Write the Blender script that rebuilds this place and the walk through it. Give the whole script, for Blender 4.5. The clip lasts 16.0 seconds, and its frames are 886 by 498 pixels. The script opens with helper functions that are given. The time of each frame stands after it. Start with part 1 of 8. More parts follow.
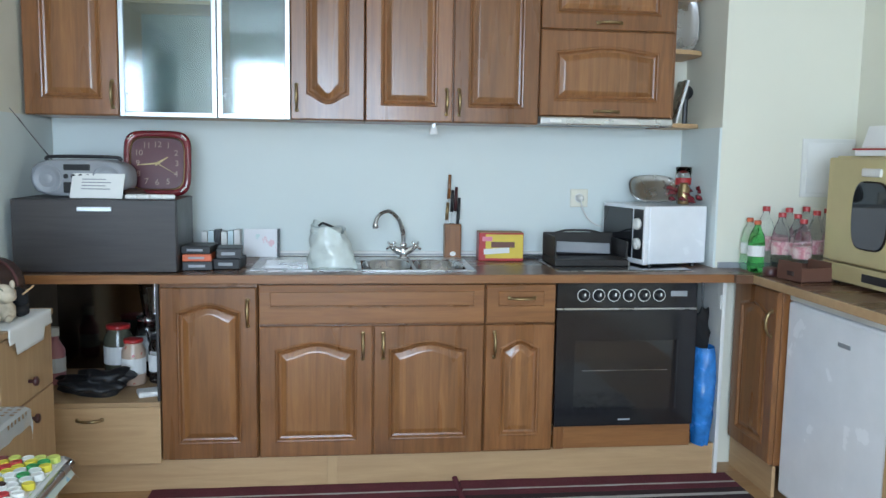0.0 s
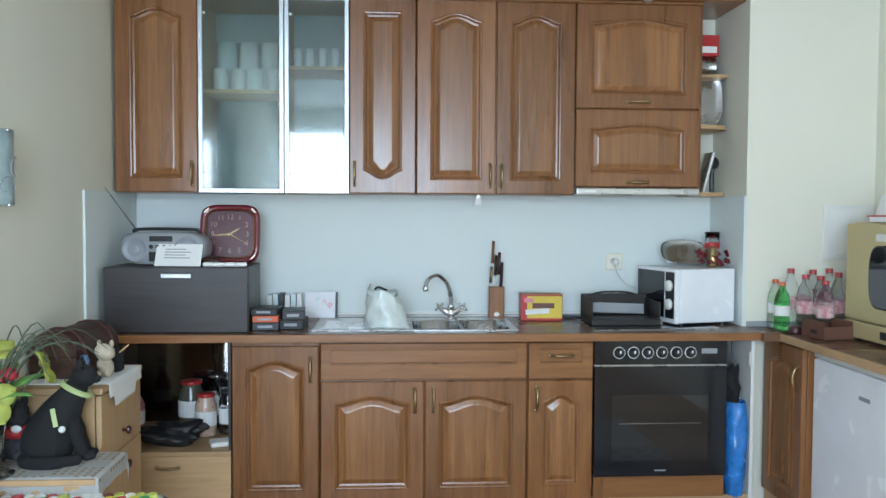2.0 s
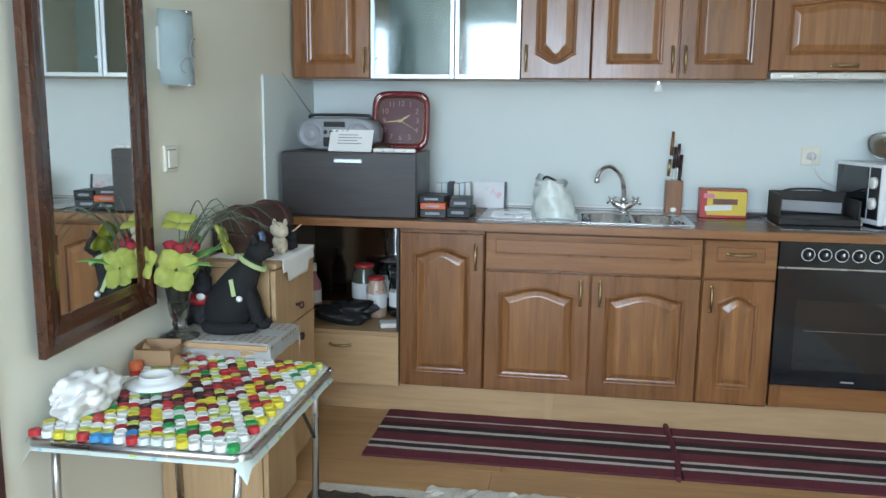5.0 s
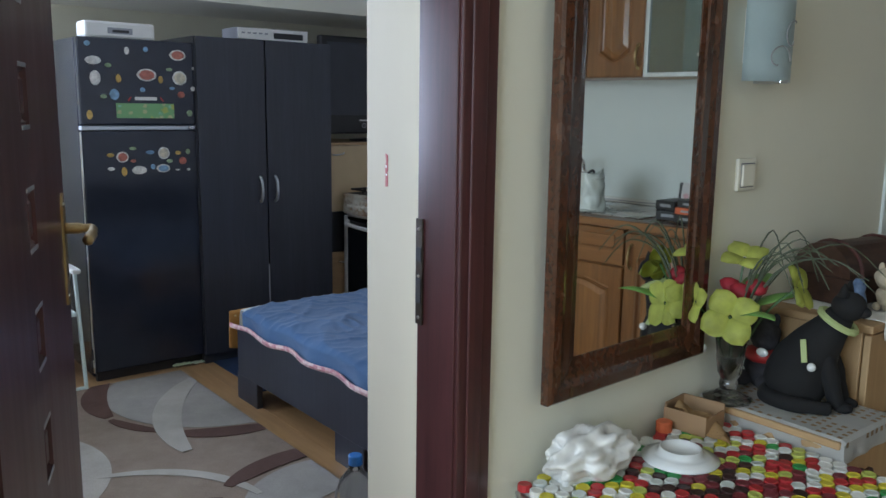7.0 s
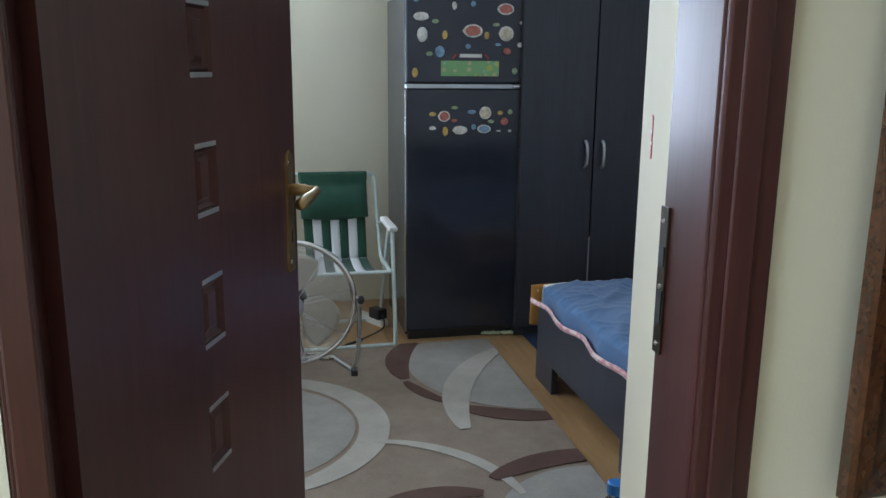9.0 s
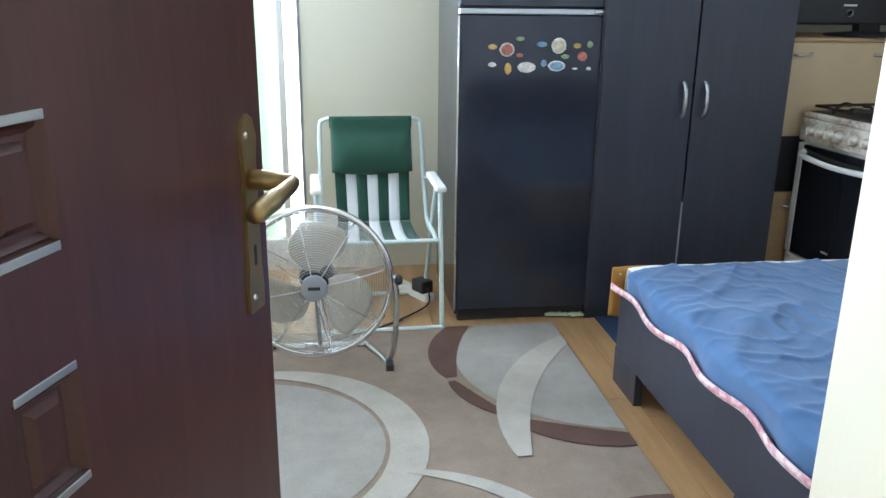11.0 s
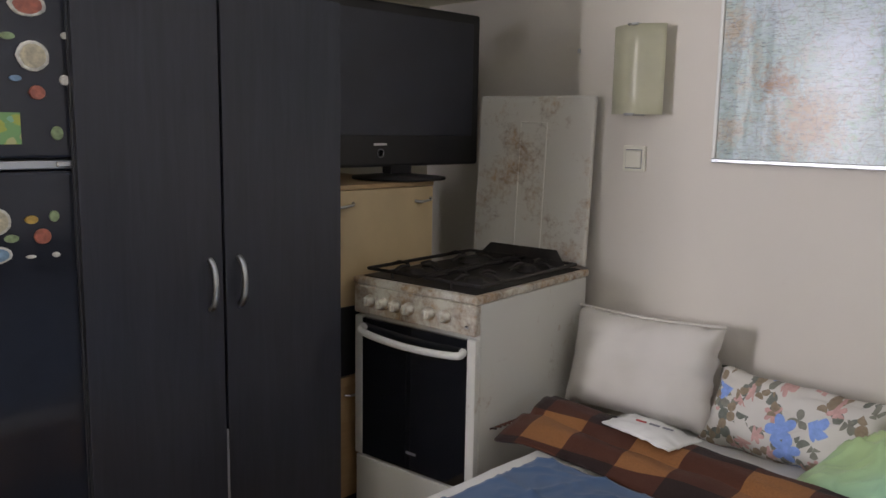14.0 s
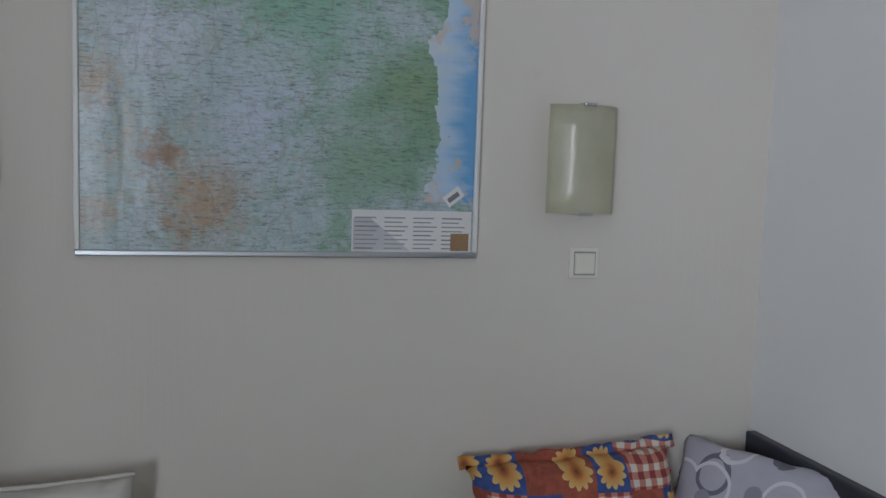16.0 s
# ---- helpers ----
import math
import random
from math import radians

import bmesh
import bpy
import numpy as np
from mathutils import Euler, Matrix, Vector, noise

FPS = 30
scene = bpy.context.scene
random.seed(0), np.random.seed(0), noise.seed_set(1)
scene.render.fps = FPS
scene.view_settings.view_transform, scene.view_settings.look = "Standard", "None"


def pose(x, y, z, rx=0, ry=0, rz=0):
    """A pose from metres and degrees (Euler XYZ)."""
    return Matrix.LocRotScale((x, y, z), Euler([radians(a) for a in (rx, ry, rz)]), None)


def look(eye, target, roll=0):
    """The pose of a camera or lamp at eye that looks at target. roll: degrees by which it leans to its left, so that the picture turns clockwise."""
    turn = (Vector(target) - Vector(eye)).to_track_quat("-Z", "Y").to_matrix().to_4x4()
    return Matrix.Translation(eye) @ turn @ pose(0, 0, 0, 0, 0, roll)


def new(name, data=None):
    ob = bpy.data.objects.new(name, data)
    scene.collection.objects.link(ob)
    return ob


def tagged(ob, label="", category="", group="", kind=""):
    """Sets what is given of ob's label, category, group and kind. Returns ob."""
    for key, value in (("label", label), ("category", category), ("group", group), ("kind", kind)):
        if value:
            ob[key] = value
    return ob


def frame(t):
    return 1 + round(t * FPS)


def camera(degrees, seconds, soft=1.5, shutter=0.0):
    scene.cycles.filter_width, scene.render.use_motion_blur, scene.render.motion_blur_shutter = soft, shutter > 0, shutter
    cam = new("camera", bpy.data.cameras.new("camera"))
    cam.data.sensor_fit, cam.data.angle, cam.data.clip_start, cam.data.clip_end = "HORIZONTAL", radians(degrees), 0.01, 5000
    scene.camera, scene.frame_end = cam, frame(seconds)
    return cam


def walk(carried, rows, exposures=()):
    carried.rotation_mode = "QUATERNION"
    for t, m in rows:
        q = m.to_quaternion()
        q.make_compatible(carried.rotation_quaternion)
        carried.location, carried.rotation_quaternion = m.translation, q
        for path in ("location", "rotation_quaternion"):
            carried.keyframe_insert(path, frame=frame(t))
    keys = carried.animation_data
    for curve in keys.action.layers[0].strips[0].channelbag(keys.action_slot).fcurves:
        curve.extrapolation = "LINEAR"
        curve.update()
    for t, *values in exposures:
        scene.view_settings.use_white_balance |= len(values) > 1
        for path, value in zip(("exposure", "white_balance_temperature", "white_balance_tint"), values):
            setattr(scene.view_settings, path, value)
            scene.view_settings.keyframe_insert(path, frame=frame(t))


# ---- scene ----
cam = camera(57.0, 16.0)
PATH = [
    (0, (1.291, -3.177, 1.339), (1.519, -1.203, 1.111), 0.9),
    (0.5, (1.26, -3.32, 1.322), (1.504, -1.364, 0.983), 0.8),
    (1, (1.155, -3.377, 1.338), (1.42, -1.427, 0.986), 0.5),
    (1.5, (1.208, -3.422, 1.361), (1.396, -1.445, 1.128), -0.0),
    (2, (1.241, -3.477, 1.385), (1.368, -1.483, 1.299), 0.3),
    (2.5, (1.226, -3.512, 1.41), (1.32, -1.514, 1.374), 0.4),
    (3, (1.223, -3.52, 1.412), (1.278, -1.522, 1.347), 0.5),
    (3.2, (1.224, -3.519, 1.406), (1.26, -1.522, 1.312), 0.6),
    (5.3, (1.309, -3.33, 1.328), (0.854, -1.415, 0.974), 0.8),
    (5.5, (1.283, -3.263, 1.332), (0.713, -1.38, 0.971), 1.0),
    (6, (1.245, -3.111, 1.329), (0.337, -1.366, 0.968), 1.2),
    (6.5, (1.271, -2.95, 1.347), (0.019, -1.432, 0.993), 1.2),
    (6.8, (1.213, -2.879, 1.337), (-0.209, -1.516, 0.988), 1.3),
    (7, (1.169, -2.839, 1.332), (-0.371, -1.61, 0.99), 0.8),
    (7.5, (1.128, -2.747, 1.338), (-0.647, -1.884, 1.011), 0.3),
    (8, (1.15, -2.597, 1.329), (-0.713, -1.949, 0.998), 0.6),
    (8.5, (1.08, -2.494, 1.311), (-0.816, -1.977, 0.939), 0.5),
    (9, (0.927, -2.422, 1.303), (-0.981, -2.009, 0.867), 0.5),
    (9.2, (0.864, -2.397, 1.296), (-1.044, -2.033, 0.822), 0.5),
    (11.3, (0.112, -2.27, 1.273), (-1.776, -1.995, 0.673), 0.7),
    (11.5, (0.023, -2.261, 1.283), (-1.866, -1.959, 0.701), 0.7),
    (12, (-0.179, -2.247, 1.297), (-2.061, -1.827, 0.764), 0.9),
    (12.5, (-0.358, -2.219, 1.312), (-2.205, -1.616, 0.837), 0.9),
    (13, (-0.549, -2.2, 1.272), (-2.292, -1.297, 0.893), 0.9),
    (13.5, (-0.706, -2.094, 1.308), (-2.298, -0.933, 0.963), 0.9),
    (14, (-0.868, -1.995, 1.322), (-2.254, -0.585, 1.019), 1.0),
    (14.5, (-1.055, -1.902, 1.326), (-2.143, -0.246, 1.056), 1.2),
    (15, (-1.243, -1.784, 1.324), (-1.916, 0.087, 1.104), 1.4),
    (15.5, (-1.513, -1.689, 1.375), (-1.602, 0.299, 1.181), 1.2),
    (16, (-1.693, -1.61, 1.432), (-1.201, 0.32, 1.247), 1.9),
]
EXPOSURES = [(0, 0.52, 6200, 10), (3, 0.5, 6350, 10), (5.5, 0.45, 6350, 9), (6.2, 0.1, 6550, 9), (7, -0.35, 6800, 11), (8, -0.9, 7000, 10), (9, -0.3, 7100, 7), (11.5, 0.87, 6950, 6), (12.2, 0.35, 7050, 7), (13, 0.1, 7500, 11), (13.6, 0.0, 9000, 18), (14.5, -0.36, 9000, 17), (15.2, -0.75, 8500, 13), (16, -0.92, 7800, 10)]
walk(cam, [(t, look(eye, target, roll)) for t, eye, target, roll in PATH], EXPOSURES)

# ---- world and lights ----
world = bpy.data.worlds.new("world")
scene.world = world
world.use_nodes = True
wn = world.node_tree
sky = wn.nodes.new("ShaderNodeTexSky")
sky.sky_type = 'NISHITA'
sky.sun_disc = False
sky.sun_elevation, sky.sun_rotation = radians(50), radians(200)
wn.links.new(sky.outputs[0], wn.nodes["Background"].inputs[0])
wn.nodes["Background"].inputs[1].default_value = 0.12


def area(name, m, w, h, watts, color=(1, 1, 1), spread=180):
    """Sky light that stands in a window's opening."""
    lamp = bpy.data.lights.new(name, 'AREA')
    lamp.shape, lamp.size, lamp.size_y, lamp.energy, lamp.color = 'RECTANGLE', w, h, watts, color
    lamp.spread = radians(spread)
    ob = new(name, lamp)
    ob.matrix_world = m
    return ob


area("kitchen_window_daylight", look((1.02, -5.02, 1.55), (1.6, 0, 1.3)), 1.8, 1.4, 118, (0.64, 0.81, 1.0))
area("balcony_door_daylight", look((-3.57, -2.63, 1.45), (0, -2.3, 2.5)), 0.34, 1.1, 50, (0.54, 0.69, 1.0), 120)
area("bedroom_window_daylight", look((-3.24, -4.02, 1.5), (-0.8, 0.39, 2.5)), 0.50, 1.2, 42, (0.60, 0.72, 1.0), 105)
scene.view_settings.exposure = 0.0


# ---- materials ----
def nodes_of(name, rough, metal=0.0):
    m = bpy.data.materials.new(name)
    m.use_nodes = True
    nt = m.node_tree
    b = nt.nodes["Principled BSDF"]
    b.inputs["Roughness"].default_value, b.inputs["Metallic"].default_value = rough, metal
    return m, nt, b


def coords(nt, scale=(1, 1, 1), world_space=False):
    tc = nt.nodes.new("ShaderNodeNewGeometry" if world_space else "ShaderNodeTexCoord")
    mp = nt.nodes.new("ShaderNodeMapping")
    mp.inputs["Scale"].default_value = scale
    nt.links.new(tc.outputs["Position" if world_space else "Object"], mp.inputs[0])
    return mp.outputs[0]


def noise_tex(nt, vec, scale, detail=4, rough=0.55, dist=0.0):
    n = nt.nodes.new("ShaderNodeTexNoise")
    n.inputs["Scale"].default_value, n.inputs["Detail"].default_value = scale, detail
    n.inputs["Roughness"].default_value, n.inputs["Distortion"].default_value = rough, dist
    nt.links.new(vec, n.inputs["Vector"])
    return n.outputs["Fac"]


def ramp(nt, fac, stops, interp='LINEAR'):
    r = nt.nodes.new("ShaderNodeValToRGB")
    r.color_ramp.interpolation = interp
    e = r.color_ramp.elements
    while len(e) < len(stops):
        e.new(0.5)
    for el, (p, c) in zip(e, stops):
        el.position, el.color = p, (*c, 1)
    nt.links.new(fac, r.inputs[0])
    return r.outputs[0]


def mix(nt, fac, a, b, kind='MIX'):
    n = nt.nodes.new("ShaderNodeMix")
    n.data_type, n.blend_type = 'RGBA', kind
    for sock, v in ((n.inputs["Factor"], fac), (n.inputs["A"], a), (n.inputs["B"], b)):
        if isinstance(v, (int, float)):
            sock.default_value = v
        elif isinstance(v, tuple):
            sock.default_value = (*v, 1)
        else:
            nt.links.new(v, sock)
    return n.outputs["Result"]


def math_node(nt, op, a, b=0.0):
    n = nt.nodes.new("ShaderNodeMath")
    n.operation = op
    for sock, v in ((n.inputs[0], a), (n.inputs[1], b)):
        if isinstance(v, (int, float)):
            sock.default_value = v
        else:
            nt.links.new(v, sock)
    return n.outputs[0]


def bump(nt, b, height, strength, dist=0.002):
    n = nt.nodes.new("ShaderNodeBump")
    n.inputs["Strength"].default_value, n.inputs["Distance"].default_value = strength, dist
    nt.links.new(height, n.inputs["Height"])
    nt.links.new(n.outputs[0], b.inputs["Normal"])


def plain(name, color, rough=0.5, metal=0.0, vary=0.12, scale=6.0, relief=0.05, fine=120.0, coat=0.0):
    """Paint, plastic or metal: blotches and fine grain round one colour."""
    m, nt, b = nodes_of(name, rough, metal)
    v = coords(nt)
    big, small = noise_tex(nt, v, scale), noise_tex(nt, v, fine, 2)
    dark, light = tuple(c * (1 - vary) for c in color), tuple(min(1, c * (1 + vary)) for c in color)
    nt.links.new(ramp(nt, big, [(0.3, dark), (0.7, light)]), b.inputs["Base Color"])
    r = math_node(nt, 'ADD', math_node(nt, 'MULTIPLY', big, 0.2), rough - 0.1)
    nt.links.new(r, b.inputs["Roughness"])
    b.inputs["Coat Weight"].default_value = coat
    if relief:
        bump(nt, b, small, relief)
    return m


def wood(name, dark, light, rough=0.35, stretch=(16, 16, 1.2), coat=0.0, staves=0.0, relief=0.06):
    """Grain drawn out along one axis, a second slower figure, and glued staves where asked."""
    m, nt, b = nodes_of(name, rough)
    info = nt.nodes.new("ShaderNodeObjectInfo")
    tc = nt.nodes.new("ShaderNodeTexCoord")
    off = nt.nodes.new("ShaderNodeVectorMath")
    off.operation = 'ADD'
    push = nt.nodes.new("ShaderNodeCombineXYZ")
    for k in range(3):
        nt.links.new(math_node(nt, 'MULTIPLY', info.outputs["Random"], 17.0), push.inputs[k])
    nt.links.new(tc.outputs["Object"], off.inputs[0])
    nt.links.new(push.outputs[0], off.inputs[1])
    mp = nt.nodes.new("ShaderNodeMapping")
    mp.inputs["Scale"].default_value = stretch
    nt.links.new(off.outputs[0], mp.inputs[0])
    grain = noise_tex(nt, mp.outputs[0], 3.0, 6, 0.65, 0.6)
    slow = noise_tex(nt, mp.outputs[0], 0.5, 3, 0.5, 0.3)
    fac = math_node(nt, 'ADD', math_node(nt, 'MULTIPLY', grain, 0.65), math_node(nt, 'MULTIPLY', slow, 0.35))
    col = ramp(nt, fac, [(0.28, dark), (0.72, light)])
    if staves:
        vor = nt.nodes.new("ShaderNodeTexVoronoi")
        vor.voronoi_dimensions = '1D'
        sep = nt.nodes.new("ShaderNodeSeparateXYZ")
        nt.links.new(off.outputs[0], sep.inputs[0])
        nt.links.new(math_node(nt, 'MULTIPLY', sep.outputs[0], staves), vor.inputs["W"])
        shade = math_node(nt, 'ADD', math_node(nt, 'MULTIPLY', vor.outputs["Color"], 0.4), 0.78)
        gray = nt.nodes.new("ShaderNodeCombineColor")
        for k in range(3):
            nt.links.new(shade, gray.inputs[k])
        col = mix(nt, 1.0, col, gray.outputs[0], 'MULTIPLY')
    tone = math_node(nt, 'ADD', math_node(nt, 'MULTIPLY', info.outputs["Random"], 0.22), 0.89)
    g2 = nt.nodes.new("ShaderNodeCombineColor")
    for k in range(3):
        nt.links.new(tone, g2.inputs[k])
    nt.links.new(mix(nt, 1.0, col, g2.outputs[0], 'MULTIPLY'), b.inputs["Base Color"])
    nt.links.new(math_node(nt, 'ADD', math_node(nt, 'MULTIPLY', slow, 0.25), rough - 0.12), b.inputs["Roughness"])
    b.inputs["Coat Weight"].default_value, b.inputs["Coat Roughness"].default_value = coat, 0.18
    bump(nt, b, grain, relief, 0.001)
    return m


def cloth(name, stops, scale=6.0, rough=0.9, weave=500.0, detail=2, interp='LINEAR'):
    m, nt, b = nodes_of(name, rough)
    v = coords(nt)
    nt.links.new(ramp(nt, noise_tex(nt, v, scale, detail), stops, interp), b.inputs["Base Color"])
    b.inputs["Sheen Weight"].default_value = 0.2
    bump(nt, b, noise_tex(nt, v, weave, 1), 0.25, 0.001)
    return m


def glassy(name, color=(1, 1, 1), rough=0.0, ior=1.45, coat=0.0):
    m, nt, b = nodes_of(name, rough)
    b.inputs["Base Color"].default_value = (*color, 1)
    b.inputs["Transmission Weight"].default_value, b.inputs["IOR"].default_value = 1.0, ior
    b.inputs["Coat Weight"].default_value, b.inputs["Coat Roughness"].default_value = coat, 0.02
    if rough > 0.05:
        v = coords(nt)
        r = math_node(nt, 'ADD', math_node(nt, 'MULTIPLY', noise_tex(nt, v, 5), 0.1), rough - 0.05)
        nt.links.new(r, b.inputs["Roughness"])
    return m


def wall_paint(name, color, stain, streak=0.0):
    """Matt emulsion with roller grain, faint clouds and scuffs; streak: a vertical wallpaper rib."""
    m, nt, b = nodes_of(name, 0.75)
    v = coords(nt, world_space=True)
    clouds = noise_tex(nt, v, 1.3, 5, 0.6)
    scuff = noise_tex(nt, v, 7.0, 6, 0.7)
    base = ramp(nt, clouds, [(0.3, tuple(c * 0.95 for c in color)), (0.7, color)])
    spots = ramp(nt, scuff, [(0.66, (0, 0, 0)), (0.8, (1, 1, 1))])
    nt.links.new(mix(nt, math_node(nt, 'MULTIPLY', spots, 0.28), base, stain), b.inputs["Base Color"])
    grain = noise_tex(nt, v, 160.0, 2)
    if streak:
        grain = math_node(nt, 'ADD', grain, math_node(nt, 'MULTIPLY', noise_tex(nt, coords(nt, (90, 90, 3), True), 1.0, 2), streak))
    bump(nt, b, grain, 0.18, 0.0015)
    return m


CREAM = wall_paint("cream_wall_paint", (0.80, 0.78, 0.66), (0.6, 0.57, 0.47))
CREAM_RIB = wall_paint("ribbed_cream_wallpaper", (0.74, 0.685, 0.61), (0.52, 0.45, 0.39), 1.5)
CREAM_FAR = wall_paint("yellowed_cream_wallpaper", (0.76, 0.73, 0.58), (0.55, 0.51, 0.40), 1.0)
SPLASH = wall_paint("pale_mint_splashback", (0.73, 0.785, 0.765), (0.62, 0.67, 0.64))
CEIL = wall_paint("white_ceiling_paint", (0.80, 0.79, 0.76), (0.7, 0.68, 0.64))
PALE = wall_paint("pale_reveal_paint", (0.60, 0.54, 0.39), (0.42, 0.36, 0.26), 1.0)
OAK = wood("stained_oak", (0.125, 0.045, 0.014), (0.31, 0.130, 0.043), 0.30, coat=0.2)
OAK_PANEL = wood("stained_oak_staves", (0.15, 0.057, 0.018), (0.36, 0.158, 0.055), 0.28, coat=0.2, staves=11.0)
OAK_FLAT = wood("stained_oak_rails", (0.14, 0.052, 0.017), (0.32, 0.138, 0.047), 0.30, (1.2, 16, 16), coat=0.2)
BEECH = wood("pale_beech_laminate", (0.40, 0.245, 0.12), (0.56, 0.37, 0.20), 0.45, (1.0, 12, 12))
BEECH_UP = wood("pale_beech_upright", (0.42, 0.26, 0.13), (0.58, 0.39, 0.21), 0.45, (12, 12, 1.0))
WORKTOP = wood("brown_worktop_laminate", (0.10, 0.048, 0.026), (0.19, 0.10, 0.058), 0.28, (1.0, 14, 14))
MAHOG = wood("dark_mahogany_foil", (0.034, 0.0105, 0.0115), (0.092, 0.0270, 0.0275), 0.36, (18, 18, 1.0), coat=0.2)
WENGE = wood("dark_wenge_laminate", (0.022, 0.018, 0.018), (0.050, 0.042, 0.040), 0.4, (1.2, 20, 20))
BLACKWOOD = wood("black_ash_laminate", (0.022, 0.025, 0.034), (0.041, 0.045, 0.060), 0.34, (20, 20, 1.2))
MIRWOOD = wood("burnished_frame_wood", (0.007, 0.003, 0.002), (0.120, 0.040, 0.018), 0.24, (34, 34, 24), coat=0.5)
LAMINATE = wood("laminate_floor_oak", (0.34, 0.19, 0.085), (0.50, 0.30, 0.14), 0.38, (1.0, 11, 11))
SEAM = plain("dark_board_joint", (0.16, 0.09, 0.045), 0.7)
BLACK = plain("black_gloss_enamel", (0.022, 0.026, 0.038), 0.13, relief=0.0)
BLACKGLASS = plain("black_oven_glass", (0.010, 0.011, 0.014), 0.05, relief=0.0, coat=0.5)
# screen black lifted towards blue, standing in for haze from the bright door
SCREEN = plain("matt_black_screen", (0.040, 0.044, 0.058), 0.42, relief=0.0)
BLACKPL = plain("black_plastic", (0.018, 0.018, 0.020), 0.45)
GREYPL = plain("silver_grey_plastic", (0.30, 0.31, 0.33), 0.4)
WHITEPL = plain("white_plastic", (0.78, 0.77, 0.73), 0.4, vary=0.05)
IVORY = plain("ivory_switch_plastic", (0.78, 0.75, 0.64), 0.35, vary=0.05)
ENAMEL = plain("white_enamel", (0.86, 0.87, 0.90), 0.25, vary=0.04)
STEEL = plain("brushed_steel", (0.55, 0.55, 0.55), 0.28, 1.0, 0.08, relief=0.03)
CHROME = plain("chrome", (0.75, 0.75, 0.76), 0.1, 1.0, 0.04, relief=0.0)
ALU = plain("satin_aluminium", (0.52, 0.55, 0.57), 0.38, 1.0, 0.05)
STEEL_DARK = plain("dark_worn_steel", (0.09, 0.075, 0.06), 0.35, 1.0, 0.25, 30)
BRASS = plain("aged_brass", (0.38, 0.28, 0.145), 0.36, 1.0, 0.2, 20)
ENAMELGREEN = plain("pale_green_tube_paint", (0.62, 0.72, 0.68), 0.4, vary=0.06)
PAPER = plain("white_paper", (0.80, 0.79, 0.76), 0.8, vary=0.04)
INK = plain("grey_print", (0.22, 0.22, 0.24), 0.8)
RED = plain("red_plastic", (0.46, 0.03, 0.03), 0.35)
DEEPRED = plain("burgundy_lacquer", (0.16, 0.012, 0.02), 0.15, coat=0.6, relief=0.0)
DULLGOLD = plain("dull_gilt_print", (0.34, 0.22, 0.17), 0.6)
GOLD = plain("champagne_gold_paint", (0.58, 0.48, 0.25), 0.38, 0.25, 0.05)
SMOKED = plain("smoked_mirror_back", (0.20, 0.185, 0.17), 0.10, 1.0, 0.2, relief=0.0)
OVENBLACK = plain("black_oven_enamel", (0.010, 0.010, 0.013), 0.12, relief=0.0)
CABGREY = plain("pale_grey_lining", (0.34, 0.40, 0.39), 0.6)
GLASS = glassy("clear_glass")
FROST = glassy("frosted_cabinet_glass", (0.70, 0.82, 0.80), 0.11, coat=0.8)
GREENPANE = glassy("green_frosted_pane", (0.78, 0.88, 0.82), 0.25)


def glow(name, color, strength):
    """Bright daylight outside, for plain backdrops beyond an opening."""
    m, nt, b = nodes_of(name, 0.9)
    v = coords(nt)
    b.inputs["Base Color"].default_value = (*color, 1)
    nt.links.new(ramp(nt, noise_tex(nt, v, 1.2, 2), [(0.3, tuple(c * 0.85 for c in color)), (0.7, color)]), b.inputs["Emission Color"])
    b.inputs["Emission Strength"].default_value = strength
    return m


# green glow added behind the balcony pane so it looks backlit
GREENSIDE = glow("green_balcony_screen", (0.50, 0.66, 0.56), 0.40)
DAYLIGHT = glow("bright_daylight", (0.92, 0.97, 1.0), 3.5)
CLEARPL = glassy("clear_bottle_plastic", (0.95, 0.96, 0.97), 0.03, 1.2)
GREENPL = glassy("green_bottle_plastic", (0.25, 0.80, 0.30), 0.03, 1.25)
MIRROR = plain("mirror_silver", (0.86, 0.88, 0.86), 0.02, 1.0, 0.01, relief=0.0)
MIRROR.node_tree.nodes["Principled BSDF"].inputs["Roughness"].default_value = 0.02
for lk in list(MIRROR.node_tree.links):
    if lk.to_socket.name == "Roughness":
        MIRROR.node_tree.links.remove(lk)
SHADE = plain("frosted_lamp_glass", (0.82, 0.80, 0.62), 0.22, vary=0.06)
SHADE_BLUE = plain("pale_blue_lamp_glass", (0.62, 0.74, 0.76), 0.35, vary=0.08)
BLUECLOTH = cloth("blue_blanket", [(0.3, (0.034, 0.098, 0.205)), (0.7, (0.052, 0.132, 0.26))], 3.0)
WHITECLOTH = cloth("white_sheet", [(0.3, (0.68, 0.67, 0.63)), (0.7, (0.80, 0.79, 0.76))], 4.0)
PINKCLOTH = cloth("pink_patterned_hem", [(0.4, (0.55, 0.22, 0.25)), (0.6, (0.75, 0.55, 0.52))], 40.0)
CREAMCLOTH = cloth("cream_pillowcase", [(0.3, (0.62, 0.58, 0.52)), (0.7, (0.74, 0.70, 0.65))], 4.0)
GREENCLOTH = cloth("light_green_sheet", [(0.35, (0.42, 0.56, 0.25)), (0.62, (0.30, 0.58, 0.40))], 2.2)
DARKGREEN = cloth("bottle_green_canvas", [(0.3, (0.008, 0.055, 0.032)), (0.7, (0.016, 0.085, 0.050))], 4.0)
FELT = plain("black_felt_flock", (0.010, 0.010, 0.011), 0.9)
CERAMIC = plain("white_ceramic", (0.80, 0.81, 0.80), 0.12, vary=0.02, relief=0.0)
TAN = plain("tan_cardboard", (0.36, 0.22, 0.12), 0.85)
